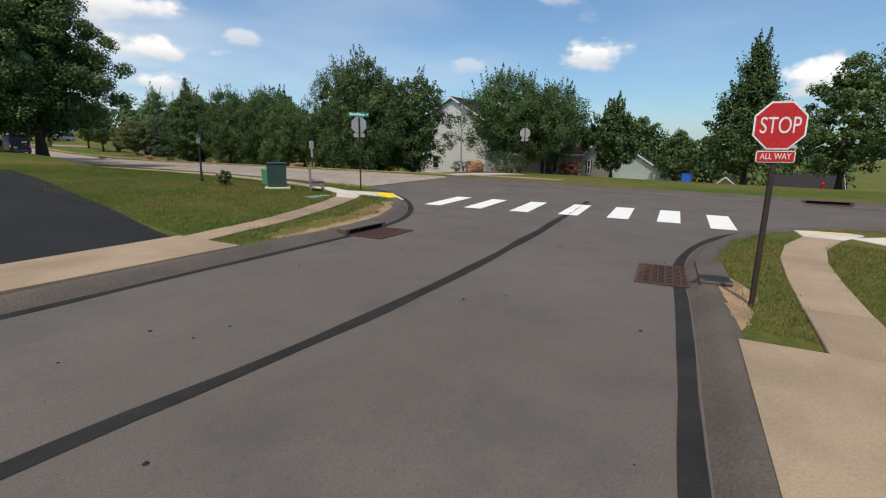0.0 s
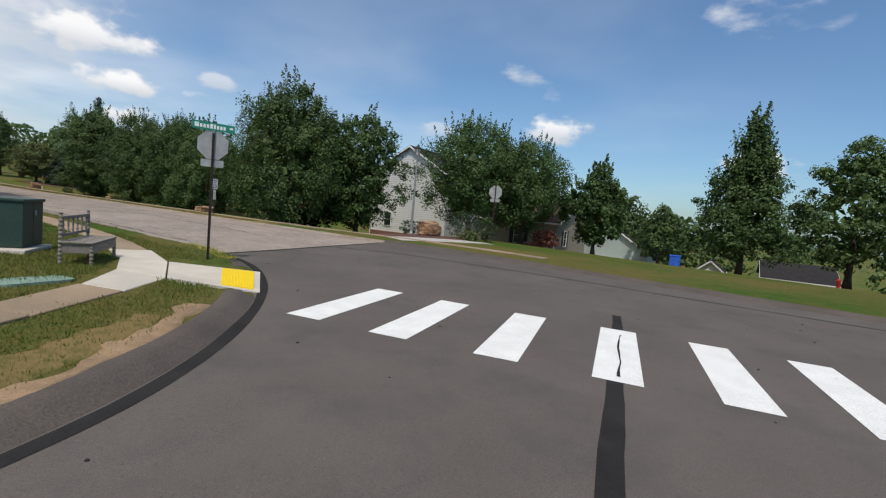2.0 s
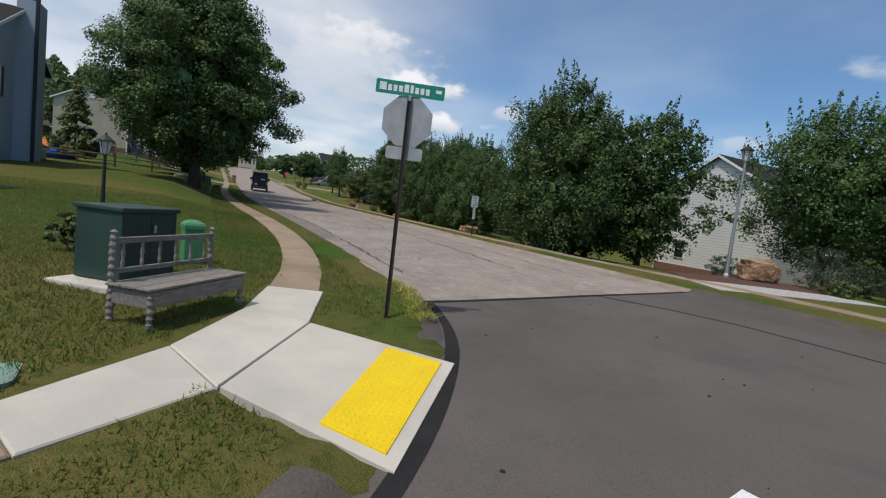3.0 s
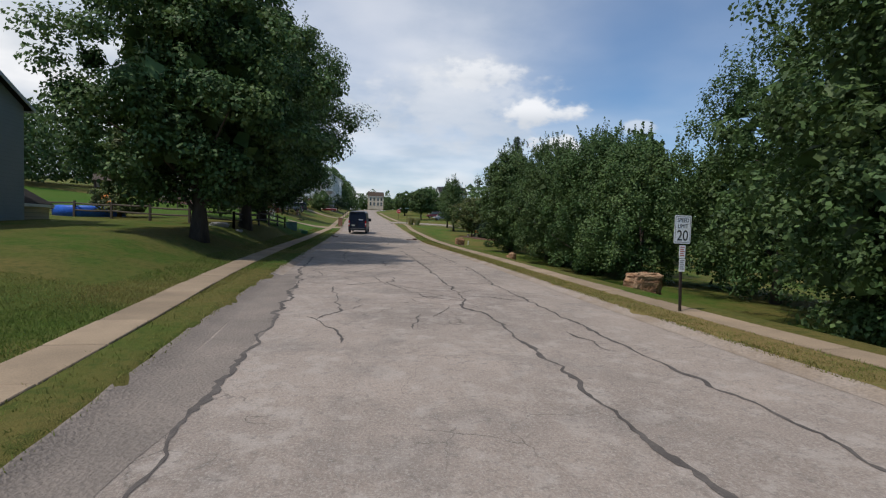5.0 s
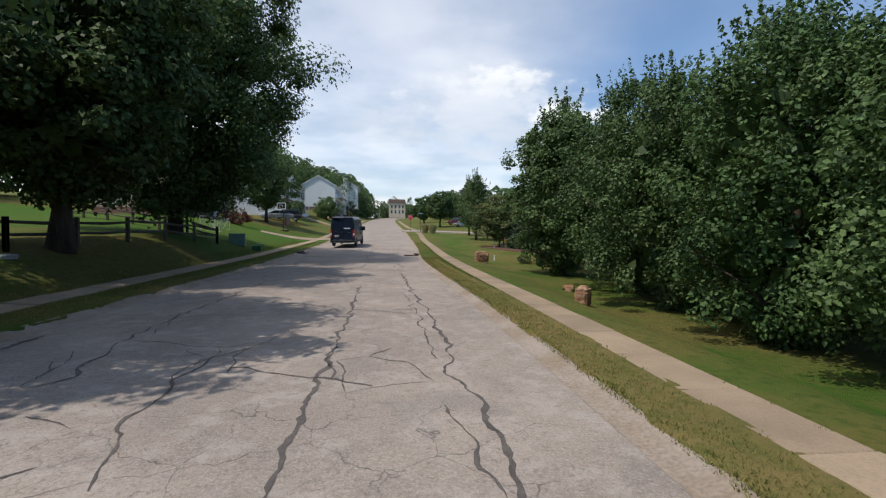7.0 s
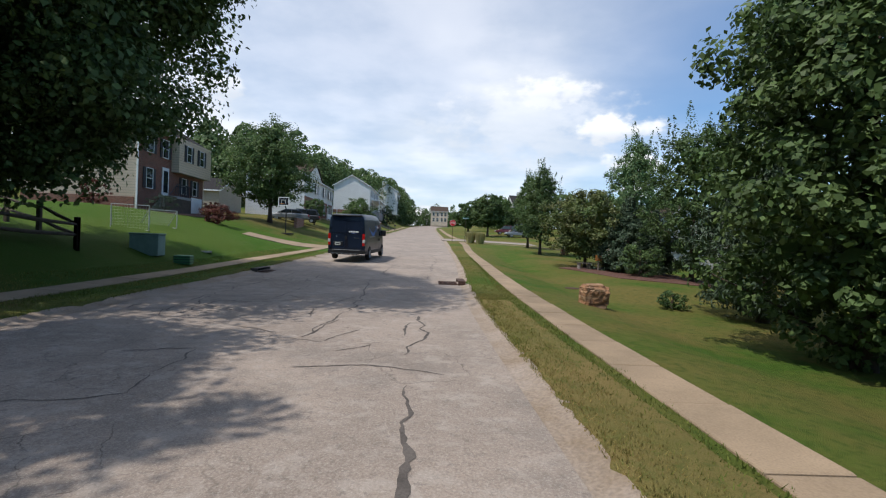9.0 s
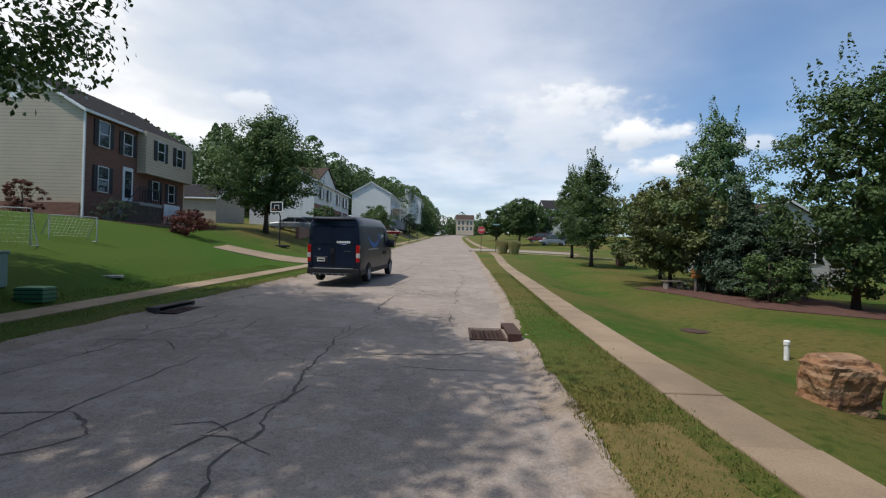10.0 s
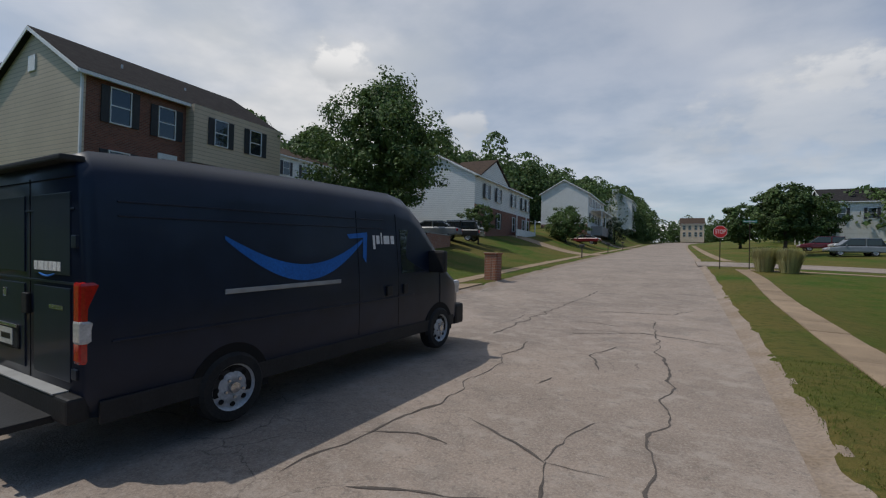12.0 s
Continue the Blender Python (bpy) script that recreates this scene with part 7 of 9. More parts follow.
def gable_house(name, x0, x1, y0, y1, z0, zeave, zridge, ridge, wall, gable, roof, label, over=0.3, brick_to=0.0, chimney=None, brick=None):
    """Walls and a gabled roof. ridge 'y': the ridge runs along y; 'x': along x. The walls are four, each a mesh."""
    root = thing(name, ((x0 + x1) / 2, (y0 + y1) / 2, z0), label, "house")
    def rel(bm):
        bmesh.ops.translate(bm, verts=bm.verts, vec=(-(x0 + x1) / 2, -(y0 + y1) / 2, -z0))
        return bm
    t = 0.2
    mid = (x0 + x1) / 2 if ridge == "y" else (y0 + y1) / 2
    zb = z0 - 1.2
    def side(kind):
        bm = bmesh.new()
        if kind in "ew":
            xa, xb = (x1 - t, x1) if kind == "e" else (x0, x0 + t)
            if ridge == "y":
                box(bm, xa, xb, y0 + t, y1 - t, zb, zeave)
            else:
                prism(bm, [(y0, zb), (y1, zb), (y1, zeave), (mid, zridge), (y0, zeave)], t, Matrix.Translation((xb, 0, 0)) @ pose(0, 0, 0, 0, 0, 90))
        else:
            ya, yb = (y0, y0 + t) if kind == "s" else (y1 - t, y1)
            if ridge == "y":
                prism(bm, [(x0, zb), (x1, zb), (x1, zeave), (mid, zridge), (x0, zeave)], t, Matrix.Translation((0, ya, 0)))
            else:
                box(bm, x0 + t, x1 - t, ya, yb, zb, zeave)
        return rel(bm)
    for kind in "ewsn":
        is_gable = (kind in "sn") == (ridge == "y")
        link("wall", side(kind), gable if is_gable else wall, root)
    # roof slabs
    for s in (-1, 1):
        bm = bmesh.new()
        if ridge == "y":
            ex = x0 - over if s < 0 else x1 + over
            drop = (zridge - zeave) / (mid - x0) * over
            prism(bm, [(mid, zridge), (ex, zeave - drop), (ex, zeave - drop + 0.16), (mid, zridge + 0.16)], y1 - y0 + 2 * over, Matrix.Translation((0, y0 - over, 0)))
        else:
            ey = y0 - over if s < 0 else y1 + over
            drop = (zridge - zeave) / (mid - y0) * over
            prism(bm, [(mid, zridge), (ey, zeave - drop), (ey, zeave - drop + 0.16), (mid, zridge + 0.16)], x1 - x0 + 2 * over, Matrix.Translation((x1 + over, 0, 0)) @ pose(0, 0, 0, 0, 0, 90))
        link("roof", rel(bm), roof, root)
    # gutters and fascia along the eaves
    for s in (-1, 1):
        bm = bmesh.new()
        if ridge == "y":
            ex = x0 - over if s < 0 else x1 + over
            drop = (zridge - zeave) / (mid - x0) * over
            box(bm, ex - 0.06, ex + 0.06, y0 - over, y1 + over, zeave - drop - 0.03, zeave - drop + 0.12)
        else:
            ey = y0 - over if s < 0 else y1 + over
            drop = (zridge - zeave) / (mid - y0) * over
            box(bm, x0 - over, x1 + over, ey - 0.06, ey + 0.06, zeave - drop - 0.03, zeave - drop + 0.12)
        link("gutter", rel(bm), M_TRIM, root)
    # rake boards on the gables
    for end in (0, 1):
        for s in (-1, 1):
            bm = bmesh.new()
            if ridge == "y":
                ex = x0 - over if s < 0 else x1 + over
                drop = (zridge - zeave) / (mid - x0) * over
                yy = y0 - over - 0.03 if not end else y1 + over
                prism(bm, [(mid, zridge - 0.05), (ex, zeave - drop - 0.05), (ex, zeave - drop + 0.13), (mid, zridge + 0.13)], 0.03, Matrix.Translation((0, yy, 0)))
            else:
                ey = y0 - over if s < 0 else y1 + over
                drop = (zridge - zeave) / (mid - y0) * over
                xx = x0 - over if not end else x1 + over + 0.03
                prism(bm, [(mid, zridge - 0.05), (ey, zeave - drop - 0.05), (ey, zeave - drop + 0.13), (mid, zridge + 0.13)], 0.03, Matrix.Translation((xx, 0, 0)) @ pose(0, 0, 0, 0, 0, 90))
            link("rake_board", rel(bm), M_TRIM, root)
    if chimney:
        cx, cy, cw, cz = chimney
        bm = bmesh.new()
        box(bm, cx - cw / 2, cx + cw / 2, cy - cw / 2, cy + cw / 2, z0, cz)
        link("chimney", rel(bm), gable, root)
        bm = bmesh.new()
        box(bm, cx - cw / 2 - 0.06, cx + cw / 2 + 0.06, cy - cw / 2 - 0.06, cy + cw / 2 + 0.06, cz, cz + 0.12)
        lathe(bm, [(0.16, cz + 0.12), (0.16, cz + 0.4), (0.2, cz + 0.42), (0.2, cz + 0.5)], 12, Matrix.Translation((cx, cy, 0)))
        link("chimney_cap", rel(bm), M_SHUTTER, root)
    root["origin_x"], root["origin_y"], root["origin_z"] = (x0 + x1) / 2, (y0 + y1) / 2, z0
    return root


def win(root, x, y, z, w, h, face, **k):
    return window(root, x - root["origin_x"], y - root["origin_y"], z - root["origin_z"], w, h, face, **k)


def block(root, name, material, x0, x1, y0, y1, z0, z1, bevel=0.0, label=""):
    ox, oy, oz = root["origin_x"], root["origin_y"], root["origin_z"]
    return link(name, boxes((x0 - ox, x1 - ox, y0 - oy, y1 - oy, z0 - oz, z1 - oz), bevel=bevel), material, root, label)


# the brick house on the west slope
bh = gable_house("brick_house", -25.6, -17.6, 91.5, 103.5, 3.75, 10.05, 12.4, "y", M_BRICK, M_SIDING_B, M_ROOF, "two-storey red brick house with beige siding and dark shutters")
block(bh, "jetty", M_SIDING_B, -17.6, -17.0, 96.9, 103.5, 7.15, 9.98)
block(bh, "brick_plinth", M_BRICK, -25.6, -17.7, 91.42, 91.5, 2.6, 4.7)
win(bh, -17.58, 93.3, 8.95, 0.95, 1.45, "e"); win(bh, -17.58, 93.3, 6.25, 0.95, 1.45, "e"); win(bh, -17.58, 95.75, 8.8, 0.9, 1.35, "e")
win(bh, -16.98, 98.7, 8.85, 0.85, 1.25, "e"); win(bh, -16.98, 101.3, 8.85, 0.85, 1.25, "e")
win(bh, -17.58, 99.2, 6.2, 0.8, 1.25, "e"); win(bh, -17.58, 101.4, 6.2, 0.8, 1.25, "e")
door = block(bh, "front_door", M_TRIM, -17.6, -17.54, 95.3, 96.4, 5.15, 7.35, 0.01, "white framed glazed front door")
block(bh, "door_pane", M_GLASS, -17.55, -17.52, 95.5, 96.2, 5.4, 7.1)
block(bh, "landing", M_PAVER, -17.6, -16.2, 94.9, 97.6, 4.9, 5.1)
for k in range(6):
    block(bh, "step", M_PAVER, -17.4, -16.3, 94.9 - 0.28 * (k + 1), 94.9 - 0.28 * k, 3.4, 5.1 - 0.18 * (k + 1))
for a, b in (((-16.25, 95.0), (-16.25, 97.5)), ((-17.5, 97.5), (-16.25, 97.5))):
    n = 9
    for k in range(n):
        px, py = a[0] + (b[0] - a[0]) * k / (n - 1), a[1] + (b[1] - a[1]) * k / (n - 1)
        block(bh, "baluster", M_SHUTTER, px - 0.02, px + 0.02, py - 0.02, py + 0.02, 5.1, 6.0)
    block(bh, "handrail", M_SHUTTER, min(a[0], b[0]) - 0.03, max(a[0], b[0]) + 0.03, min(a[1], b[1]) - 0.03, max(a[1], b[1]) + 0.03, 6.0, 6.06)
block(bh, "gable_vent", M_TRIM, -21.9, -21.3, 91.42, 91.5, 10.6, 11.3)
for vy, vz in ((94.6, 11.55), (98.4, 11.5)):
    bm = bmesh.new(); lathe(bm, [(0.05, 0), (0.05, 0.45)], 8, Matrix.Translation((-19.6 + 21.6, vy - 97.5, vz - 0.45 - 3.75)))
    link("vent_pipe", bm, M_STEEL, bh)
block(bh, "downspout", M_TRIM, -17.6, -17.5, 91.45, 91.55, 3.4, 9.9)

bh.matrix_world = Matrix.Translation((-22.3, 97.9, 3.95)) @ Matrix.Diagonal((1, 0.84, 1, 1))

# dark porch stair side and the small garage door under the landing
block(bh, "stair_side", M_RAIL, -16.3, -16.22, 93.2, 97.6, 3.6, 5.0)
block(bh, "garage_door", M_TRIM, -16.95, -16.88, 99.2, 101.4, 3.9, 5.3, 0.01, "small white panel door at the foot of the wall")
for a, b in (((-16.25, 93.3), (-16.25, 95.0)),):
    ox, oy, oz = bh["origin_x"], bh["origin_y"], bh["origin_z"]
    link("handrail", tube(bmesh.new(), [(a[0] - ox, a[1] - oy, 4.75 - oz), (b[0] - ox, b[1] - oy, 6.03 - oz)], [0.03, 0.03], 6), M_SHUTTER, bh)
wall_low = thing("retaining_wall", (-11.9, 112.2, lz(-11.9, 112.2)), "low orange brick retaining wall beside the driveway", "retaining wall", turn=95)
link("wall", boxes((-2.2, 2.2, -0.15, 0.15, -0.3, 0.9), bevel=0.01), M_BRICK2, wall_low)
link("cap", boxes((-2.25, 2.25, -0.19, 0.19, 0.9, 0.97), bevel=0.01), M_PAVER, wall_low)

# low outbuilding and a further house behind it
gable_house("garage", -32.5, -23.5, 118.0, 125.0, 6.3, 8.0, 9.7, "x", M_SIDING_T, M_SIDING_T, M_ROOF, "low tan garage behind the lawn")
h2 = gable_house("white_house", -23.5, -15.2, 126.5, 146.0, 5.4, 11.5, 13.6, "y", M_SIDING_W, M_SIDING_W, M_ROOF2, "white-sided two-storey house with dark brick ground floor")
block(h2, "brick_front", M_BRICK, -15.2, -15.08, 126.5, 146.0, 4.0, 8.5)
gb = bmesh.new(); prism(gb, [(127.3, 11.4), (136.7, 11.4), (132.0, 13.7)], 4.2, Matrix.Translation((-15.0, 0, 0)) @ pose(0, 0, 0, 0, 0, 90))
bmesh.ops.translate(gb, verts=gb.verts, vec=(-h2["origin_x"], -h2["origin_y"], -h2["origin_z"]))
link("front_gable", gb, M_SIDING_W, h2)
for a in (126.95, 137.05):
    gb = bmesh.new(); prism(gb, [(a, 11.3), (132.0, 13.85), (132.0, 14.0), (a, 11.45)], 4.4, Matrix.Translation((-14.85, 0, 0)) @ pose(0, 0, 0, 0, 0, 90))
    bmesh.ops.translate(gb, verts=gb.verts, vec=(-h2["origin_x"], -h2["origin_y"], -h2["origin_z"]))
    link("gable_roof", gb, M_ROOF2, h2)
block(h2, "porch_rail", M_TRIM, -14.2, -14.1, 137.0, 145.4, 5.8, 6.6)
for px in (137.2, 141.0, 145.2):
    block(h2, "porch_post", M_TRIM, -14.2, -14.08, px - 0.06, px + 0.06, 5.0, 8.3)
for wy in (129.6, 133.2, 138.6, 142.6, 144.6):
    win(h2, -15.07, wy, 10.1, 0.95, 1.45, "e"); win(h2, -15.03, wy, 7.2, 0.95, 1.7, "e", shutters=wy < 136)
h3 = gable_house("white_house", -19.6, -11.2, 168.5, 188.0, 9.0, 15.0, 17.4, "y", M_SIDING_W, M_SIDING_W, M_ROOF, "white two-storey house with gable towards the street")
for wy in (171, 174.5, 178, 181.5, 185):
    win(h3, -11.18, wy, 13.6, 0.95, 1.45, "e"); win(h3, -11.18, wy, 10.8, 0.95, 1.5, "e")
block(h3, "porch_roof", M_TRIM, -11.2, -9.2, 172, 187, 12.1, 12.35)
for py in (172.2, 177, 182, 186.8):
    block(h3, "porch_post", M_TRIM, -9.4, -9.25, py - 0.07, py + 0.07, 9.2, 12.1)
block(h3, "porch_floor", M_PAVER, -11.2, -9.2, 172, 187, 7.6, 9.3)
block(h3, "brick_plinth", M_BRICK, -19.55, -11.25, 168.42, 168.5, 7.6, 9.4)
h4 = gable_house("white_house", -15.6, -8.8, 225, 240, 13.2, 20.2, 22.3, "y", M_SIDING_W, M_SIDING_W, M_ROOF, "white two-storey house with an outside chimney", chimney=(-13.2, 224.5, 1.6, 23.4))
for wy in (227, 230.5, 234, 237.5):
    win(h4, -8.78, wy, 18.4, 0.95, 1.5, "e"); win(h4, -8.78, wy, 15.4, 0.95, 1.5, "e")
h5 = gable_house("cream_house", 3.6, 12.2, 300, 309, 12.6, 18.9, 21.5, "x", M_SIDING_B, M_SIDING_B, M_ROOF2, "cream two-storey house at the top of the street")
for wx in (5.0, 7.0, 9.2, 11.0):
    win(h5, wx, 299.98, 17.3, 1.0, 1.7, "s", shutters=False); win(h5, wx, 299.98, 14.6, 1.0, 1.8, "s", shutters=False)
h6 = gable_house("white_house", 23.0, 31.5, 172, 182, 6.4, 12.8, 15.2, "x", M_SIDING_W, M_SIDING_W, M_ROOF, "white two-storey house with a porch beyond the trees")
win(h6, 25.0, 171.98, 11.0, 0.95, 1.5, "s"); win(h6, 28.5, 171.98, 11.0, 0.95, 1.5, "s"); win(h6, 22.98, 174.5, 11.0, 0.95, 1.5, "w"); win(h6, 22.98, 177.5, 11.0, 0.95, 1.5, "w"); win(h6, 22.98, 176, 8.2, 0.95, 1.5, "w")
block(h6, "porch_roof", M_ROOF, 21.0, 23.0, 171.5, 182.5, 9.2, 9.45)
for py in (171.8, 175.3, 178.8, 182.2):
    block(h6, "porch_post", M_TRIM, 21.1, 21.25, py - 0.07, py + 0.07, 6.4, 9.2)
h8 = gable_house("white_house", -47.5, -37.5, 121, 133, 8.0, 14.2, 16.3, "y", M_SIDING_W, M_SIDING_W, M_ROOF2, "white-sided house up the slope behind the brick house")
for wy in (123.0, 126.0, 129.5):
    win(h8, -37.48, wy, 12.8, 0.95, 1.5, "e"); win(h8, -37.48, wy, 9.8, 0.95, 1.5, "e")
h7 = gable_house("white_house", 22.0, 30.0, 100, 111, -0.4, 4.6, 6.8, "y", M_SIDING_W, M_SIDING_W, M_ROOF2, "pale house below the lawn behind the spruces")
win(h7, 24.5, 99.98, 3.2, 0.85, 1.3, "s"); win(h7, 27.5, 99.98, 3.2, 0.85, 1.3, "s")

# by the junction
wh = gable_house("white_house", 25.8, 35.1, 33.9, 42.9, -1.4, 5.4, 8.0, "x", M_SIDING_W, M_SIDING_W, M_ROOF, "white-sided two-storey house with a dark roof")
win(wh, 25.78, 40.6, 0.9, 0.8, 1.3, "w", shutters=False)
block(wh, "brick_plinth", M_BRICK, 25.70, 25.8, 34.1, 42.7, -1.5, -0.35)
th = gable_house("tan_house", 27.0, 36.0, 23.6, 31.0, -0.9, 1.9, 3.6, "y", M_SIDING_T, M_SIDING_T, M_ROOF2, "tan house with a white-trimmed front gable")
win(th, 29.2, 23.58, 0.6, 0.8, 1.3, "s"); win(th, 26.98, 27.0, 0.6, 0.8, 1.3, "w")
block(th, "brick_wing", M_BRICK2, 25.2, 27.0, 23.8, 26.0, -2.0, 0.1)
gh = gable_house("green_grey_house", 44, 54, 19.0, 27.0, -4.2, -0.4, 2.2, "x", M_SIDING_GR, M_SIDING_GR, M_ROOF, "pale grey-green house lower down the slope")
block(gh, "low_wing", M_SIDING_GR, 38.5, 44.0, 19.5, 24.5, -4.2, -1.6)
gable_house("white_shed", 46, 49.5, 11.6, 14.0, -4.0, -1.7, -0.7, "x", M_SIDING_W, M_SIDING_W, M_ROOF, "small white shed on the lower lawn")
sh2 = gable_house("white_cottage", 47, 56, 2.0, 8.0, -4.3, -1.8, -0.3, "y", M_SIDING_W, M_SIDING_W, M_ROOF, "low white house with a dark roof beyond the trees")
win(sh2, 46.98, 5, -2.9, 0.9, 1.2, "w", shutters=False)

# west, behind the lawn
gw = gable_house("grey_house", -28.8, -17.0, 44.0, 53.5, 1.0, 7.2, 9.6, "x", M_SIDING_G, M_SIDING_G, M_ROOF, "blue-grey sided two-storey house with black shutters")
block(gw, "chimney", M_SIDING_G, -17.0, -16.1, 48.6, 50.0, 0.5, 10.2)
block(gw, "chimney_cap", M_SHUTTER, -16.8, -16.3, 49.0, 49.6, 10.2, 10.75)
ox, oy, oz = gw["origin_x"], gw["origin_y"], gw["origin_z"]
link("aerial", tube(bmesh.new(), [(-16.75 - ox, 48.9 - oy, 9.6 - oz), (-16.75 - ox, 48.9 - oy, 11.9 - oz)], [0.025, 0.02], 6), M_STEEL, gw)
link("aerial_arms", boxes((-17.05 - ox, -16.45 - ox, 48.89 - oy, 48.91 - oy, 11.72 - oz, 11.75 - oz), (-16.95 - ox, -16.55 - ox, 48.89 - oy, 48.91 - oy, 11.5 - oz, 11.53 - oz), (-16.82 - ox, -16.68 - ox, 48.82 - oy, 48.98 - oy, 11.8 - oz, 11.98 - oz)), M_STEEL, gw)
block(gw, "flue_pipe", M_SHUTTER, -16.2, -16.05, 48.5, 48.62, 1.0, 10.6)
block(gw, "downspout", M_SHUTTER, -17.04, -16.96, 43.9, 44.0, 0.6, 7.1)
win(gw, -16.98, 46.2, 5.6, 0.85, 1.35, "e")
win(gw, -19.0, 43.98, 5.6, 0.85, 1.35, "s")
sd = gable_house("garden_shed", -20.5, -17.4, 53.0, 56.0, 0.95, 2.75, 3.65, "y", M_SIDING_B, M_SIDING_B, M_ROOF, "small beige garden shed with two little windows", over=0.12)
win(sd, -19.5, 52.98, 2.55, 0.5, 0.3, "s", shutters=False); win(sd, -18.4, 52.98, 2.55, 0.5, 0.3, "s", shutters=False)
tree((-17.5, 63.5), 95, 6.0, 1.8, 0.4, "cone", "bronze-tinged young tree on the back lawn", M_LEAF3, clumps=100, leaves=6000, leaf=0.25, trunk=0.1)
tree((-30, 66), 96, 8.5, 3.2, 1.5, "egg", "tall dark tree behind the grey house", clumps=140, leaves=10000, leaf=0.38, trunk=0.28)
ps = thing("playset", (-21.8, 70.6, lz(-21.8, 70.6)), "wooden garden playset with an orange slide", "playset", turn=-60)
for px, py in ((-0.6, -0.6), (0.6, -0.6), (-0.6, 0.6), (0.6, 0.6)):
    link("post", boxes((px - 0.05, px + 0.05, py - 0.05, py + 0.05, -0.1, 2.5), bevel=0.01), M_RAIL, ps)
link("deck", boxes((-0.68, 0.68, -0.68, 0.68, 1.2, 1.28), bevel=0.01), M_RAIL, ps)
link("canopy", prism(bmesh.new(), [(-0.75, 2.4), (0.75, 2.4), (0, 2.9)], 1.5, Matrix.Translation((0, -0.75, 0))), M_RAIL, ps)
sl = bmesh.new()
prism(sl, [(0.6, 1.26), (2.3, 0.25), (2.7, 0.2), (2.7, 0.28), (2.32, 0.33), (0.6, 1.34)], 0.5, Matrix.Translation((0, -0.25, 0)))
for yy in (-0.28, 0.23):
    prism(sl, [(0.6, 1.3), (2.3, 0.28), (2.7, 0.22), (2.7, 0.36), (2.32, 0.44), (0.6, 1.5)], 0.05, Matrix.Translation((0, yy, 0)))
link("slide", sl, M_ORANGE, ps, "orange plastic slide")
tp = thing("covered_pool", (-19.5, 64.0, lz(-19.5, 64.0)), "low round garden pool under a bright blue tarp", "pool")
bm = bmesh.new(); lathe(bm, [(2.0, -0.1), (2.02, 0.5), (1.9, 0.62), (1.2, 0.56), (0.4, 0.6), (0.01, 0.58)], 24)
for v in bm.verts:
    v.co.z += 0.05 * noise.noise(v.co * 1.5)
link("tarp", bm, M_BLUE, tp, smooth=True)
bn = thing("blue_bin", (34.6, 15.2, lz(34.6, 15.2)), "bright blue plastic recycling bin beside the drive", "bin")
link("body", boxes((-0.55, 0.55, -0.4, 0.4, 0, 1.0), bevel=0.04), M_BLUE, bn)
link("lid", boxes((-0.58, 0.58, -0.44, 0.44, 1.0, 1.08), bevel=0.03), M_BLUE, bn)


# ---- vehicles ----
def wheel(root, x, y, z, r, w, side, rim_holes=8):
    """A wheel with tyre, rim and hub; side is +1 where it shows towards +x."""
    m = Matrix.Translation((x, y, z)) @ pose(0, 0, 0, 0, 90, 0)
    tyre = link("wheel", lathe(bmesh.new(), [(r * 0.66, -w / 2), (r * 0.9, -w / 2), (r * 0.985, -w / 2 + 0.03), (r, -w / 4), (r, w / 4), (r * 0.985, w / 2 - 0.03), (r * 0.9, w / 2), (r * 0.66, w / 2)], 32, m, False), M_TYRE, root, smooth=False)
    s = side
    link("rim", lathe(bmesh.new(), [(r * 0.67, s * (w / 2 - 0.005)), (r * 0.64, s * (w / 2 - 0.01)), (r * 0.60, s * (w / 2 - 0.05)), (r * 0.42, s * (w / 2 - 0.03)), (r * 0.25, s * (w / 2 + 0.0)), (r * 0.2, s * (w / 2 - 0.02)), (0.002, s * (w / 2 - 0.02))], 28, m, False), M_RIM, tyre, smooth=True)
    for k in range(rim_holes):
        a = 2 * math.pi * k / rim_holes
        link("rim_hole", lathe(bmesh.new(), [(r * 0.075, s * (w / 2 - 0.036)), (r * 0.075, s * (w / 2 - 0.024))], 8, m @ Matrix.Translation((r * 0.49 * math.cos(a), r * 0.49 * math.sin(a), 0))), M_HOLESHADE, tyre)
    bm = bmesh.new()
    lathe(bm, [(r * 0.16, s * (w / 2 - 0.02)), (r * 0.15, s * (w / 2 + 0.02)), (0.002, s * (w / 2 + 0.025))], 14, m)
    for k in range(5):
        a = 2 * math.pi * k / 5
        lathe(bm, [(0.018, s * (w / 2 - 0.02)), (0.016, s * (w / 2 + 0.012))], 6, m @ Matrix.Translation((r * 0.27 * math.cos(a), r * 0.27 * math.sin(a), 0)))
    link("hub_cap", bm, M_CHROME, tyre)
    return tyre


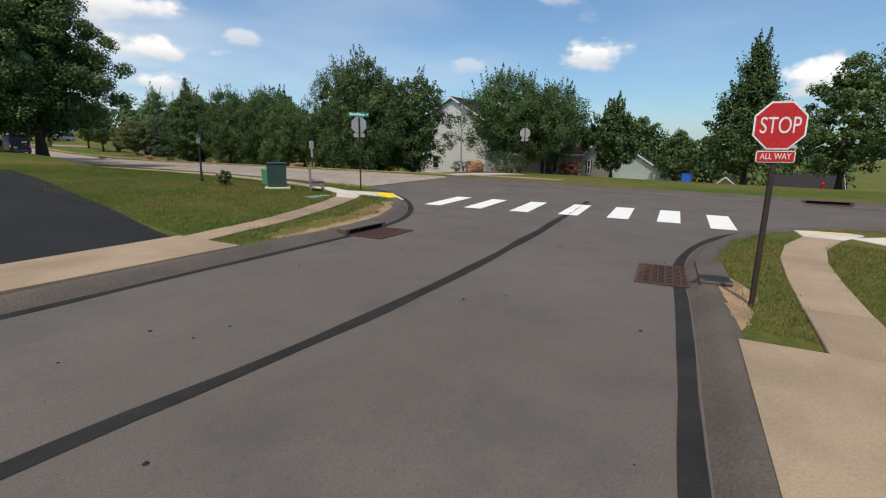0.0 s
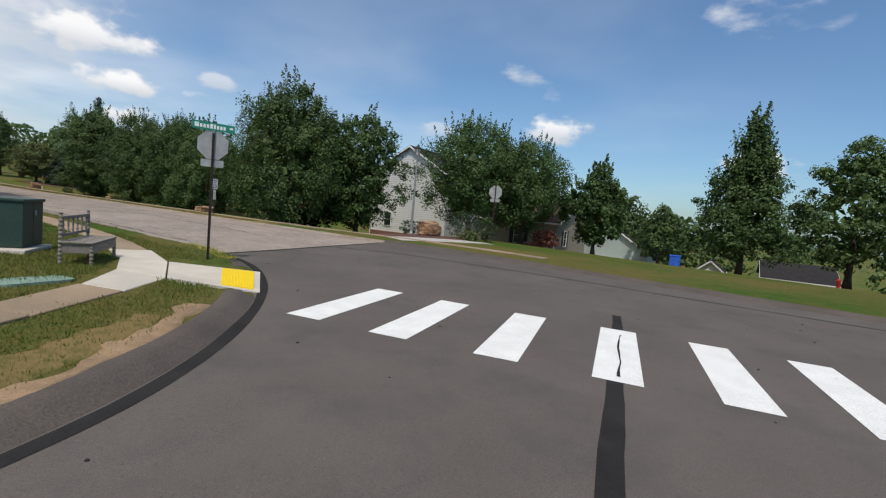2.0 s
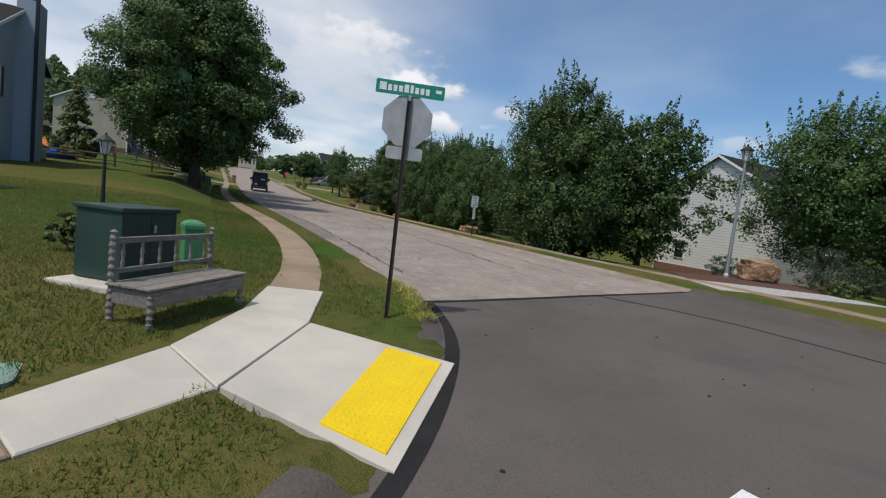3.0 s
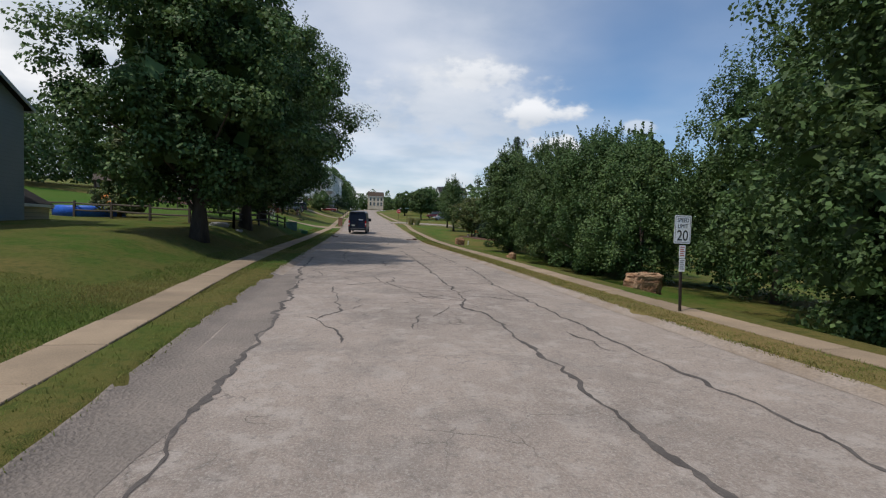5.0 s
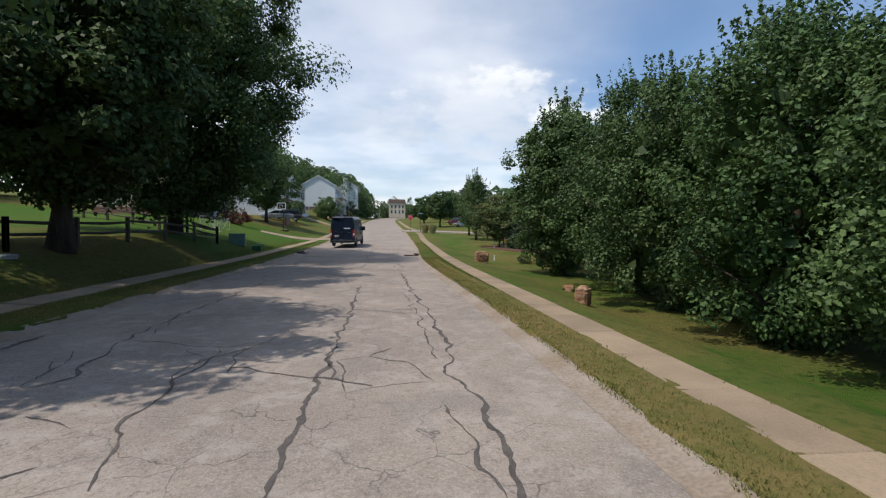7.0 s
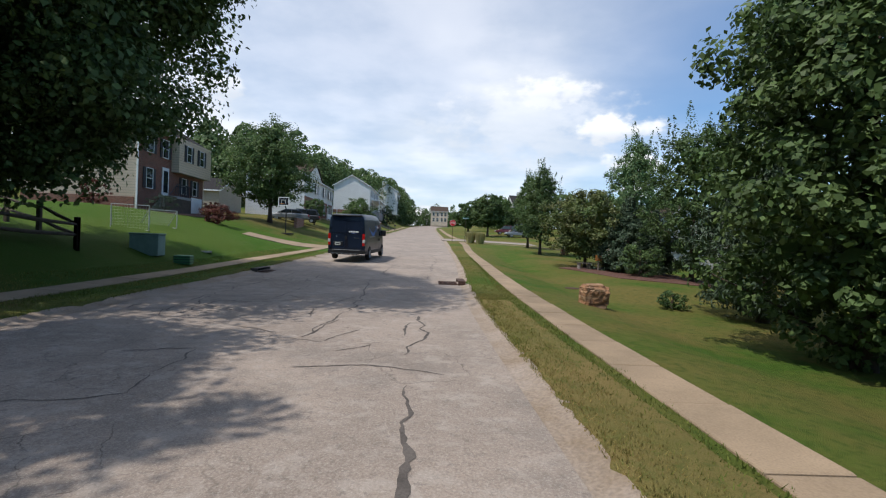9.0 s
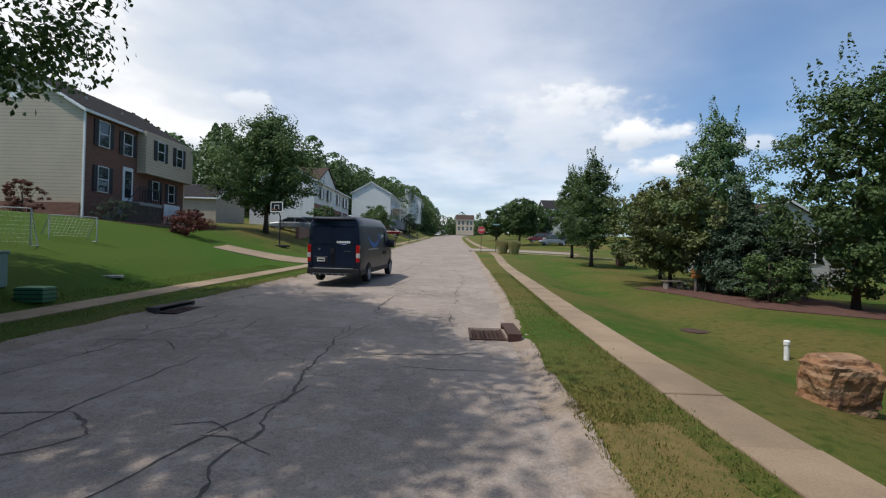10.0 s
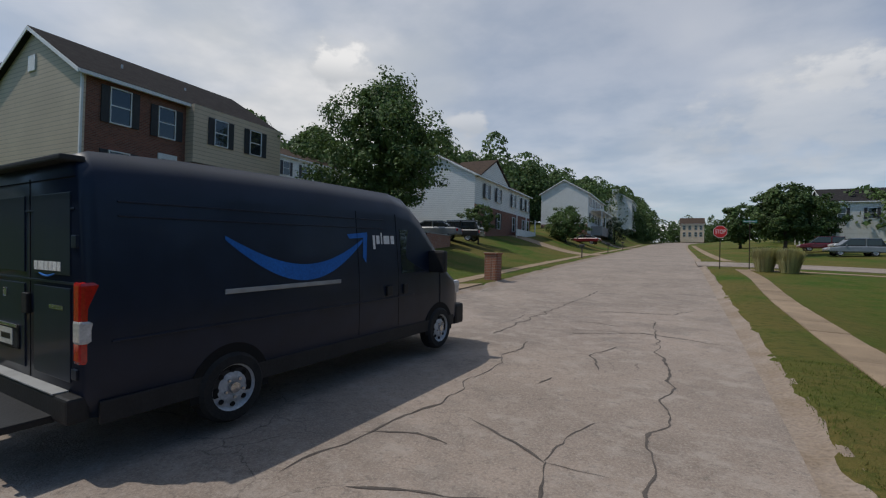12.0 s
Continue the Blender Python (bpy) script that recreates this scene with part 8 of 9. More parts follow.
def van():
    x0, y0 = -1.76, 84.74
    root = thing("delivery_van", (x0, y0, rz(x0, 87)), "dark navy high-roof delivery van with a blue arrow on its side", "van", turn=-4.4)
    root.rotation_euler.x = math.atan2(rz(x0, 89.4) - rz(x0, 85.4), 4.0)
    root.scale = (1.03, 1.062, 1.035)

    def half(z, top):
        """Half width at a height."""
        w = 1.02 - 0.018 * np.clip((0.75 - z) / 0.4, 0, 1) - 0.115 * np.clip((z - 1.15) / 1.3, 0, 1) ** 1.25
        return w

    # stations along the body: y, underside, top, share of width at that station
    st = [(0.0, 0.42, 2.40, 0.955), (0.03, 0.40, 2.46, 0.985), (0.12, 0.38, 2.50, 1.0), (0.8, 0.34, 2.53, 1.0), (2.5, 0.34, 2.54, 1.0), (3.9, 0.34, 2.52, 1.0), (4.25, 0.34, 2.46, 1.0), (4.5, 0.34, 2.30, 1.0), (4.85, 0.34, 1.90, 1.0), (5.2, 0.34, 1.50, 0.99), (5.32, 0.34, 1.36, 0.985), (5.6, 0.34, 1.20, 0.95), (5.85, 0.36, 1.05, 0.86), (5.97, 0.40, 0.90, 0.74), (6.0, 0.46, 0.72, 0.70)]
    bm = bmesh.new()
    rings = []
    n = 12
    for y, zb, zt, k in st:
        side_pts = []
        for i in range(n + 1):
            z = zb + (zt - zb) * (i / n)
            w = half(z, zt) * k
            d = (zt - z) / 0.13
            if d < 1:
                w -= (1 - math.sqrt(max(0, 1 - (1 - d) ** 2))) * 0.13
            e = (z - zb) / 0.08
            if e < 1:
                w -= (1 - e) * 0.05
            side_pts.append((w, z))
        ring = [bm.verts.new((w, y, z)) for w, z in side_pts] + [bm.verts.new((-w, y, z)) for w, z in reversed(side_pts)]
        rings.append(ring)
    for a, b in zip(rings, rings[1:]):
        for i in range(len(a)):
            j = (i + 1) % len(a)
            bm.faces.new((a[i], a[j], b[j], b[i]))
    bm.faces.new(rings[0]); bm.faces.new(rings[-1][::-1])
    bmesh.ops.recalc_face_normals(bm, faces=bm.faces[:])
    body = link("body", bm, M_NAVY, root, smooth=True)

    def side_x(z):
        return float(half(np.array(z), 2.5))

    # side ribs and the belt line, drawn as thin raised mouldings
    for s in (-1, 1):
        for z, ya, yb, h in ((0.98, 0.18, 4.3, 0.02), (1.98, 0.25, 3.6, 0.014), (2.10, 0.25, 3.6, 0.014)):
            x = side_x(z) * s
            bm = bmesh.new(); box(bm, min(x - 0.012 * s, x + 0.012 * s), max(x - 0.012 * s, x + 0.012 * s), ya, yb, z - h / 2, z + h / 2, bevel=0.005)
            link("side_rib", bm, M_NAVY, root)
        x = side_x(0.5) * s
        link("sill_cladding", boxes((min(x - 0.02 * s, x + 0.014 * s), max(x - 0.02 * s, x + 0.014 * s), 0.1, 5.5, 0.34, 0.52), bevel=0.01), M_BLACKPLASTIC, root)
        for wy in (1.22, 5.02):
            # wheel arch: a flat black plate whose colour stands for the shade inside
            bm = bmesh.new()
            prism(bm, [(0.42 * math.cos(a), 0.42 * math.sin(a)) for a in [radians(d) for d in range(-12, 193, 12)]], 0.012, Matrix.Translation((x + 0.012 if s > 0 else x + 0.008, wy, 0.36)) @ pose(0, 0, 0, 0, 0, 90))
            link("wheel_arch_shade", bm, M_HOLESHADE, root)
        link("cargo_rail", boxes((min(side_x(1.29) * s, (side_x(1.29) + 0.02) * s), max(side_x(1.29) * s, (side_x(1.29) + 0.02) * s), 1.14, 2.70, 1.265, 1.315), bevel=0.008), M_ALU, root, "pale grey sliding-door rail")
        # cab door window and its seams
        zf = (1.32, 1.98)
        xw0, xw1 = side_x(1.32), side_x(1.98)
        bm = bmesh.new()
        q = [(xw0 + 0.006, 3.98, 1.32), (xw0 - 0.005, 4.95, 1.34), (xw1 - 0.005, 4.42, 1.98), (xw1 + 0.006, 3.98, 1.98)]
        top = [bm.verts.new((p[0] * s, p[1], p[2])) for p in q]
        low = [bm.verts.new(((p[0] - 0.03) * s, p[1], p[2])) for p in q]
        bm.faces.new(top)
        for i in range(4):
            bm.faces.new((top[i], top[(i + 1) % 4], low[(i + 1) % 4], low[i]))
        bmesh.ops.recalc_face_normals(bm, faces=bm.faces[:])
        link("cab_window", bm, M_GLASS, root)
        for ys in (3.05, 3.9, 5.05):
            x2 = side_x(1.0)
            zt = 2.2 if ys < 4 else 1.2
            bm = bmesh.new()
            tube(bm, [((side_x(z) + 0.0015) * s, ys, z) for z in (0.55, 1.0, 1.4, 1.8, zt)][: 5 if ys < 4 else 3], [0.005] * (5 if ys < 4 else 3), 5)
            link("door_seam", bm, M_HOLESHADE, root)
        link("door_handle", boxes((min(side_x(1.1) * s, (side_x(1.1) + 0.03) * s), max(side_x(1.1) * s, (side_x(1.1) + 0.03) * s), 3.6, 3.72, 1.02, 1.16), bevel=0.01), M_BLACKPLASTIC, root)
        link("door_handle", boxes((min(side_x(1.1) * s, (side_x(1.1) + 0.03) * s), max(side_x(1.1) * s, (side_x(1.1) + 0.03) * s), 4.0, 4.1, 1.02, 1.16), bevel=0.01), M_BLACKPLASTIC, root)
        mir = link("mirror", boxes((min(0.98 * s, 1.30 * s), max(0.98 * s, 1.30 * s), 4.72, 4.84, 1.30, 1.66), bevel=0.04), M_BLACKPLASTIC, root)
        link("mirror_arm", boxes((min(0.9 * s, 1.02 * s), max(0.9 * s, 1.02 * s), 4.74, 4.82, 1.36, 1.44), bevel=0.01), M_BLACKPLASTIC, mir)
        wheel(root, 0.945 * s, 1.22, 0.345, 0.345, 0.22, s)
        wheel(root, 0.945 * s, 5.02, 0.345, 0.345, 0.22, s)
        # tail lamp: a tall cluster at the rear corner
        bm = bmesh.new(); box(bm, min(0.86 * s, 1.0 * s), max(0.86 * s, 1.0 * s), -0.02, 0.16, 0.82, 1.46, bevel=0.03)
        tl = link("tail_lamp", bm, M_TAILRED, root, "tall red tail lamp with a clear middle")
        bm = bmesh.new(); box(bm, min(0.875 * s, 1.008 * s), max(0.875 * s, 1.008 * s), -0.026, 0.11, 0.98, 1.16, bevel=0.02)
        link("clear_lens", bm, M_TAILWHITE, tl)
        # head lamp
        link("head_lamp", boxes((min(0.62 * s, 0.93 * s), max(0.62 * s, 0.93 * s), 5.55, 5.88, 0.86, 1.10), bevel=0.05), M_TAILWHITE, root)

    # arrow and lettering bars on both flanks
    for s in (-1, 1):
        bm = bmesh.new()
        n = 22
        lo, hi = [], []
        for i in range(n + 1):
            u = i / n
            y = 1.17 + 1.98 * u
            zc = 1.95 - 0.50 * math.sin(math.pi * (0.08 + 0.80 * u)) + 0.05 * u
            th = 0.012 + 0.125 * math.sin(math.pi * min(u * 0.95 + 0.03, 1)) ** 0.8
            lo.append((y, zc - th)); hi.append((y, zc + th * 0.35))
        for (ya, za), (yb, zb_), (yc, zc_), (yd, zd) in zip(lo, lo[1:], hi[1:], hi):
            bm.faces.new([bm.verts.new(((side_x(z) + 0.004) * s, y, z)) for y, z in ((ya, za), (yb, zb_), (yc, zc_), (yd, zd))])
        for pts in ([(2.86, 1.885), (3.25, 1.92), (3.25, 1.85), (2.90, 1.83)], [(3.17, 1.87), (3.25, 1.88), (3.20, 1.50), (3.14, 1.58)]):
            bm.faces.new([bm.verts.new(((side_x(z) + 0.004) * s, y, z)) for y, z in pts])
        link("blue_arrow", bm, M_LOGOBLUE, root, "curved bright blue arrow decal")
        bm = bmesh.new()
        for y, w, z0, z1 in ((3.36, 0.05, 1.69, 1.88), (3.435, 0.07, 1.76, 1.88), (3.535, 0.03, 1.76, 1.92), (3.595, 0.13, 1.76, 1.88), (3.755, 0.08, 1.76, 1.88)):
            bm.faces.new([bm.verts.new(((side_x(z) + 0.004) * s, yy, z)) for yy, z in ((y, z0), (y + w, z0), (y + w, z1), (y, z1))])
        link("white_bars", bm, M_SIGNWHITE, root)

    # the rear doors
    link("door_gap", boxes((-0.006, 0.006, -0.004, 0.01, 0.58, 2.30), (-0.86, 0.86, -0.004, 0.01, 2.27, 2.282), (-0.90, 0.90, -0.004, 0.01, 0.57, 0.582)), M_HOLESHADE, root)
    for s in (-1, 1):
        link("rear_panel", boxes((min(0.10 * s, 0.80 * s), max(0.10 * s, 0.80 * s), -0.010, 0.01, 1.50, 2.16), bevel=0.006), M_NAVY, root)
        link("rear_panel", boxes((min(0.10 * s, 0.80 * s), max(0.10 * s, 0.80 * s), -0.010, 0.01, 0.66, 1.40), bevel=0.006), M_NAVY, root)
        link("hinge", boxes((min(0.84 * s, 0.93 * s), max(0.84 * s, 0.93 * s), -0.02, 0.02, 1.72, 1.82), bevel=0.006), M_NAVY, root)
        link("hinge", boxes((min(0.84 * s, 0.93 * s), max(0.84 * s, 0.93 * s), -0.02, 0.02, 0.70, 0.78), bevel=0.006), M_NAVY, root)
    link("rear_handle", boxes((-0.10, 0.02, -0.035, 0.0, 1.14, 1.32), bevel=0.012), M_BLACKPLASTIC, root)
    pl = link("plate_recess", boxes((-0.72, -0.20, -0.022, 0.0, 0.80, 1.02), bevel=0.02), M_BLACKPLASTIC, root)
    link("number_plate", boxes((-0.62, -0.32, -0.030, -0.02, 0.83, 0.98), bevel=0.004), M_PLATE, pl)
    link("plate_bars", boxes((-0.58, -0.36, -0.032, -0.029, 0.88, 0.93)), M_SIGNBLACK, pl)
    link("plate_chrome", boxes((-0.70, -0.22, -0.035, -0.02, 0.995, 1.025), bevel=0.006), M_CHROME, pl)
    bm = bmesh.new()
    x = 0.12
    for w, h in ((0.07, 0.075), (0.115, 0.075), (0.07, 0.075), (0.065, 0.075), (0.07, 0.075), (0.065, 0.075)):
        box(bm, x, x + w, -0.0135, -0.010, 1.53, 1.53 + h)
        x += w + 0.012
    link("white_bars", bm, M_SIGNWHITE, root)
    bm = bmesh.new()
    tube(bm, [(0.22 + 0.03 * i, -0.012, 1.505 - 0.02 * math.sin(math.pi * i / 10)) for i in range(11)], [0.004] + [0.009] * 9 + [0.004], 5)
    link("blue_curve", bm, M_LOGOBLUE, root)
    link("badge", boxes((-0.58, -0.50, -0.014, -0.008, 1.26, 1.34), bevel=0.01), M_CHROME, root)
    link("badge", boxes((0.42, 0.68, -0.014, -0.008, 1.22, 1.255)), M_CHROME, root)
    link("rear_spoiler", boxes((-0.84, 0.84, -0.09, 0.08, 2.395, 2.445), bevel=0.015), M_BLACKPLASTIC, root)
    link("rear_rib", boxes((-0.86, 0.86, -0.008, 0.01, 2.02, 2.035), bevel=0.003), M_NAVY, root)
    link("rear_rib", boxes((-0.86, 0.86, -0.008, 0.01, 1.43, 1.45), bevel=0.003), M_NAVY, root)
    bp = link("bumper", boxes((-0.98, 0.98, -0.10, 0.05, 0.38, 0.58), bevel=0.025), M_BLACKPLASTIC, root)
    link("bumper_tread", boxes((-0.75, 0.75, -0.105, 0.0, 0.578, 0.592), bevel=0.004), M_ALU, bp)
    stp = link("step", boxes((-0.72, 0.72, -0.42, -0.08, 0.36, 0.42), bevel=0.012), M_BLACKPLASTIC, root, "black tread step behind the bumper")
    for k in range(6):
        xx = -0.6 + k * 0.24
        bm = bmesh.new(); lathe(bm, [(0.035, 0), (0.035, 0.03), (0.02, 0.035)], 10, Matrix.Translation((xx, -0.42, 0.39)) @ pose(0, 0, 0, 90, 0, 0))
        link("rubber_stop", bm, M_CHROME, stp)
    # windscreen, grille
    bm = bmesh.new()
    q = [(-0.78, 5.17, 1.545), (0.78, 5.17, 1.545), (0.70, 4.56, 2.245), (-0.70, 4.56, 2.245)]
    f = [bm.verts.new((a, b + 0.012, c + 0.012)) for a, b, c in q]
    g = [bm.verts.new((a, b - 0.02, c - 0.02)) for a, b, c in q]
    bm.faces.new(f)
    for i in range(4):
        bm.faces.new((f[i], f[(i + 1) % 4], g[(i + 1) % 4], g[i]))
    bmesh.ops.recalc_face_normals(bm, faces=bm.faces[:])
    link("windscreen", bm, M_GLASS, root)
    link("front_bumper", boxes((-0.92, 0.92, 5.75, 6.06, 0.28, 0.66), bevel=0.06), M_BLACKPLASTIC, root)
    return root


van()


def car(loc, turn, paint, label, kind="sedan", name="car"):
    root = thing(name, (loc[0], loc[1], lz(*loc) + 0.03), label, name.replace("_", " "), turn=turn)
    L, W = (5.4, 1.95) if kind == "pickup" else (4.6, 1.8)
    low = 0.34
    waist = 1.02 if kind == "pickup" else 0.92
    def loft(rows, material, nm):
        bm = bmesh.new(); rings = []
        for y, zb, zt, w in rows:
            r = min(0.10, (zt - zb) * 0.4)
            half = [(w * 0.94, zb), (w, zb + r), (w * 0.985, zt - r), (w * 0.9, zt)]
            rings.append([bm.verts.new((x, y, z)) for x, z in half] + [bm.verts.new((-x, y, z)) for x, z in reversed(half)])
        for a, b in zip(rings, rings[1:]):
            for i in range(8):
                bm.faces.new((a[i], a[(i + 1) % 8], b[(i + 1) % 8], b[i]))
        bm.faces.new(rings[0]); bm.faces.new(rings[-1][::-1])
        bmesh.ops.recalc_face_normals(bm, faces=bm.faces[:])
        return link(nm, bm, material, root, smooth=False)
    h = W / 2
    loft([(-L / 2, 0.45, waist - 0.15, h * 0.86), (-L / 2 + 0.15, low, waist, h * 0.97), (-0.6, low, waist + 0.02, h), (L / 2 - 1.1, low, waist, h), (L / 2 - 0.2, low + 0.03, waist - 0.12, h * 0.95), (L / 2, 0.48, waist - 0.3, h * 0.84)], paint, "body")
    if kind == "pickup":
        cab = [(-0.55, waist, waist + 0.1, h * 0.94), (-0.35, waist, 1.75, h * 0.84), (0.7, waist, 1.78, h * 0.82), (1.5, waist, waist + 0.1, h * 0.92)]
    elif kind == "suv":
        cab = [(-L / 2 + 0.1, waist, waist + 0.1, h * 0.93), (-L / 2 + 0.45, waist, 1.65, h * 0.82), (0.5, waist, 1.68, h * 0.82), (1.35, waist, waist + 0.08, h * 0.92)]
    else:
        cab = [(-1.75, waist, waist + 0.06, h * 0.9), (-1.0, waist, 1.38, h * 0.78), (0.35, waist, 1.42, h * 0.78), (1.3, waist, waist + 0.06, h * 0.9)]
    loft(cab, M_GLASS, "glasshouse")
    y0, y1, zt = cab[1][0], cab[2][0], cab[1][2]
    link("roof", boxes((-h * 0.75, h * 0.75, y0 - 0.05, y1 + 0.1, zt - 0.02, zt + 0.05), bevel=0.03), paint, root)
    for s in (-1, 1):
        link("pillar", boxes((min(s * h * 0.80, s * h * 0.88), max(s * h * 0.80, s * h * 0.88), (y0 + y1) / 2 - 0.05, (y0 + y1) / 2 + 0.05, waist, zt), bevel=0.01), paint, root)
        for wy in (-L / 2 + 0.95, L / 2 - 0.95):
            wheel(root, s * (h - 0.13), wy, 0.33, 0.34, 0.21, s, 6)
        link("tail_lamp", boxes((min(s * h * 0.62, s * h * 0.9), max(s * h * 0.62, s * h * 0.9), -L / 2 - 0.01, -L / 2 + 0.2, waist - 0.3, waist - 0.1), bevel=0.02), M_TAILRED, root)
        link("head_lamp", boxes((min(s * h * 0.55, s * h * 0.86), max(s * h * 0.55, s * h * 0.86), L / 2 - 0.25, L / 2 + 0.0, waist - 0.36, waist - 0.2), bevel=0.02), M_TAILWHITE, root)
        link("mirror", boxes((min(s * h * 0.95, s * h * 1.12), max(s * h * 0.95, s * h * 1.12), 0.85, 0.95, waist + 0.02, waist + 0.16), bevel=0.02), paint, root)
    return root


car((-18.6, 33.0), 5, M_GREYPAINT, "grey pickup truck parked on the black driveway", "pickup", "pickup_truck")
car((-19.6, 41.0), 80, M_DARKPAINT, "dark pickup truck parked beside the grey house", "pickup", "pickup_truck")
car((-13.8, 114.8), 100, M_GREYPAINT, "silver car parked on the upper driveway", "sedan")
car((-13.2, 118.0), 95, M_DARKPAINT, "dark suv parked on the upper driveway", "suv")
car((-9.6, 157.0), 80, M_REDPAINT, "dark red car parked on the hill driveway", "sedan")
car((20.5, 148.0), 95, M_WHITEPAINT, "white car parked on the side street", "sedan")
car((18.5, 141.0), 95, M_GREYPAINT, "grey suv parked on the side street", "suv")
car((18.0, 150.0), 90, M_REDPAINT, "dark red suv parked beyond the lawn", "suv")

# ---- on the west lawns ----
hoop = thing("basketball_hoop", (-10.3, 101.9, lz(-10.3, 101.9)), "portable basketball hoop with clear backboard on a black pole", "basketball hoop", turn=-20)
link("pole", tube(bmesh.new(), [(0, 0, 0), (0, 0, 2.3), (0.0, -0.35, 2.9)], [0.05, 0.05, 0.04], 10), M_SIGNBLACK, hoop)
link("base", boxes((-0.4, 0.4, -0.1, 0.7, 0.0, 0.14), bevel=0.04), M_BLACKPLASTIC, hoop)
bb = link("backboard", boxes((-0.56, 0.56, -0.42, -0.39, 2.6, 3.35), bevel=0.01), M_GLASS, hoop)
link("white_border", boxes((-0.57, 0.57, -0.425, -0.385, 3.30, 3.36), (-0.57, 0.57, -0.425, -0.385, 2.59, 2.65), (-0.57, -0.51, -0.425, -0.385, 2.6, 3.35), (0.51, 0.57, -0.425, -0.385, 2.6, 3.35), (-0.22, 0.22, -0.43, -0.42, 3.08, 3.11), (-0.22, -0.19, -0.43, -0.42, 2.8, 3.1), (0.19, 0.22, -0.43, -0.42, 2.8, 3.1)), M_SIGNWHITE, bb)
bm = bmesh.new(); tube(bm, [(0.23 * math.cos(a), -0.68 + 0.23 * math.sin(a), 2.75) for a in [2 * math.pi * k / 20 for k in range(21)]], [0.01] * 21, 6)
link("rim", bm, M_ORANGE, hoop)

pil = thing("brick_pillar", (-4.4, 103.5, lz(-4.4, 103.5) - 0.05), "square orange brick mailbox pillar at the kerb", "brick pillar")
for row in range(17):
    z = row * 0.075
    o = 0.105 if row % 2 else 0.0
    for k in range(4):
        ang = 90 * k
        for j in range(2):
            a = -0.31 + j * 0.315 + (0.0 if row % 2 else 0.0)
            m = pose(0, 0, 0, 0, 0, ang)
            if row == 0 and k == 0 and j == 0:
                first_brick = link("brick", boxes((-0.31, -0.005, -0.31, -0.21, 0.0, 0.066)), M_BRICK2, pil)
                continue
            ob = new("brick", first_brick.data); ob.parent = pil
            ob.matrix_local = m @ Matrix.Translation((0.315 * j - (0.0 if row % 2 else 0.006), 0, z))
link("core", boxes((-0.28, 0.28, -0.28, 0.28, 0, 1.27)), M_PAVER, pil)
link("cap", boxes((-0.36, 0.36, -0.36, 0.36, 1.275, 1.34), bevel=0.015), M_BRICK2, pil)
bp2 = thing("brick_pillar", (16.8, 106.4, lz(16.8, 106.4)), "low brown brick pillar with a lamp on the far lawn", "brick pillar")
link("shaft", boxes((-0.3, 0.3, -0.3, 0.3, 0, 1.1), bevel=0.01), M_BRICK2, bp2)
link("lamp", lathe(bmesh.new(), [(0.06, 1.1), (0.12, 1.2), (0.12, 1.4), (0.02, 1.52)], 8), M_TAILWHITE, bp2)


def goal(loc, turn, label, w=2.2, h=1.3):
    root = thing("football_goal", (*loc, lz(*loc)), label, "football goal", turn=turn)
    d = 0.9
    bars = [[(-w / 2, 0, 0), (-w / 2, 0, h)], [(w / 2, 0, 0), (w / 2, 0, h)], [(-w / 2, 0, h), (w / 2, 0, h)], [(-w / 2, 0, h), (-w / 2, d, 0)], [(w / 2, 0, h), (w / 2, d, 0)], [(-w / 2, d, 0.02), (w / 2, d, 0.02)], [(-w / 2, 0, 0.02), (-w / 2, d, 0.02)], [(w / 2, 0, 0.02), (w / 2, d, 0.02)]]
    for b in bars:
        link("goal_bar", tube(bmesh.new(), b, [0.02, 0.02], 6), M_NET, root)
    bm = bmesh.new()
    for k in range(1, 12):
        x = -w / 2 + w * k / 12
        tube(bm, [(x, 0, h), (x, d, 0.02)], [0.0035] * 2, 3, False)
    for k in range(1, 9):
        t = k / 9
        tube(bm, [(-w / 2, d * t, h * (1 - t)), (w / 2, d * t, h * (1 - t))], [0.0035] * 2, 3, False)
    link("net", bm, M_NET, root)
    return root


goal((-11.2, 80.9), 30, "small white football goal on the lawn", 1.5, 1.2)
goal((-11.4, 84.0), 60, "folding football goal with a sagging net on the lawn", 1.5, 0.95)

ub2 = thing("utility_cabinet", (-8.2, 77.2, lz(-8.2, 77.2) - 0.14), "weathered pale green transformer box on the lawn", "utility cabinet", turn=12)
link("body", boxes((-0.50, 0.50, -0.42, 0.42, 0, 0.80), bevel=0.03), M_LIDGREEN, ub2)
link("lid", boxes((-0.53, 0.53, -0.45, 0.45, 0.80, 0.87), bevel=0.03), M_LIDGREEN, ub2)
ub3 = thing("utility_cabinet", (-7.0, 77.6, lz(-7.0, 77.6)), "low dark green ribbed utility box on the lawn", "utility cabinet", turn=10)
link("body", boxes((-0.3, 0.3, -0.25, 0.25, 0, 0.36), bevel=0.03), M_PEDESTAL, ub3)
for k in range(3):
    link("rib", boxes((-0.32, 0.32, -0.27, 0.27, 0.08 + 0.1 * k, 0.11 + 0.1 * k), bevel=0.01), M_UBOX, ub3)

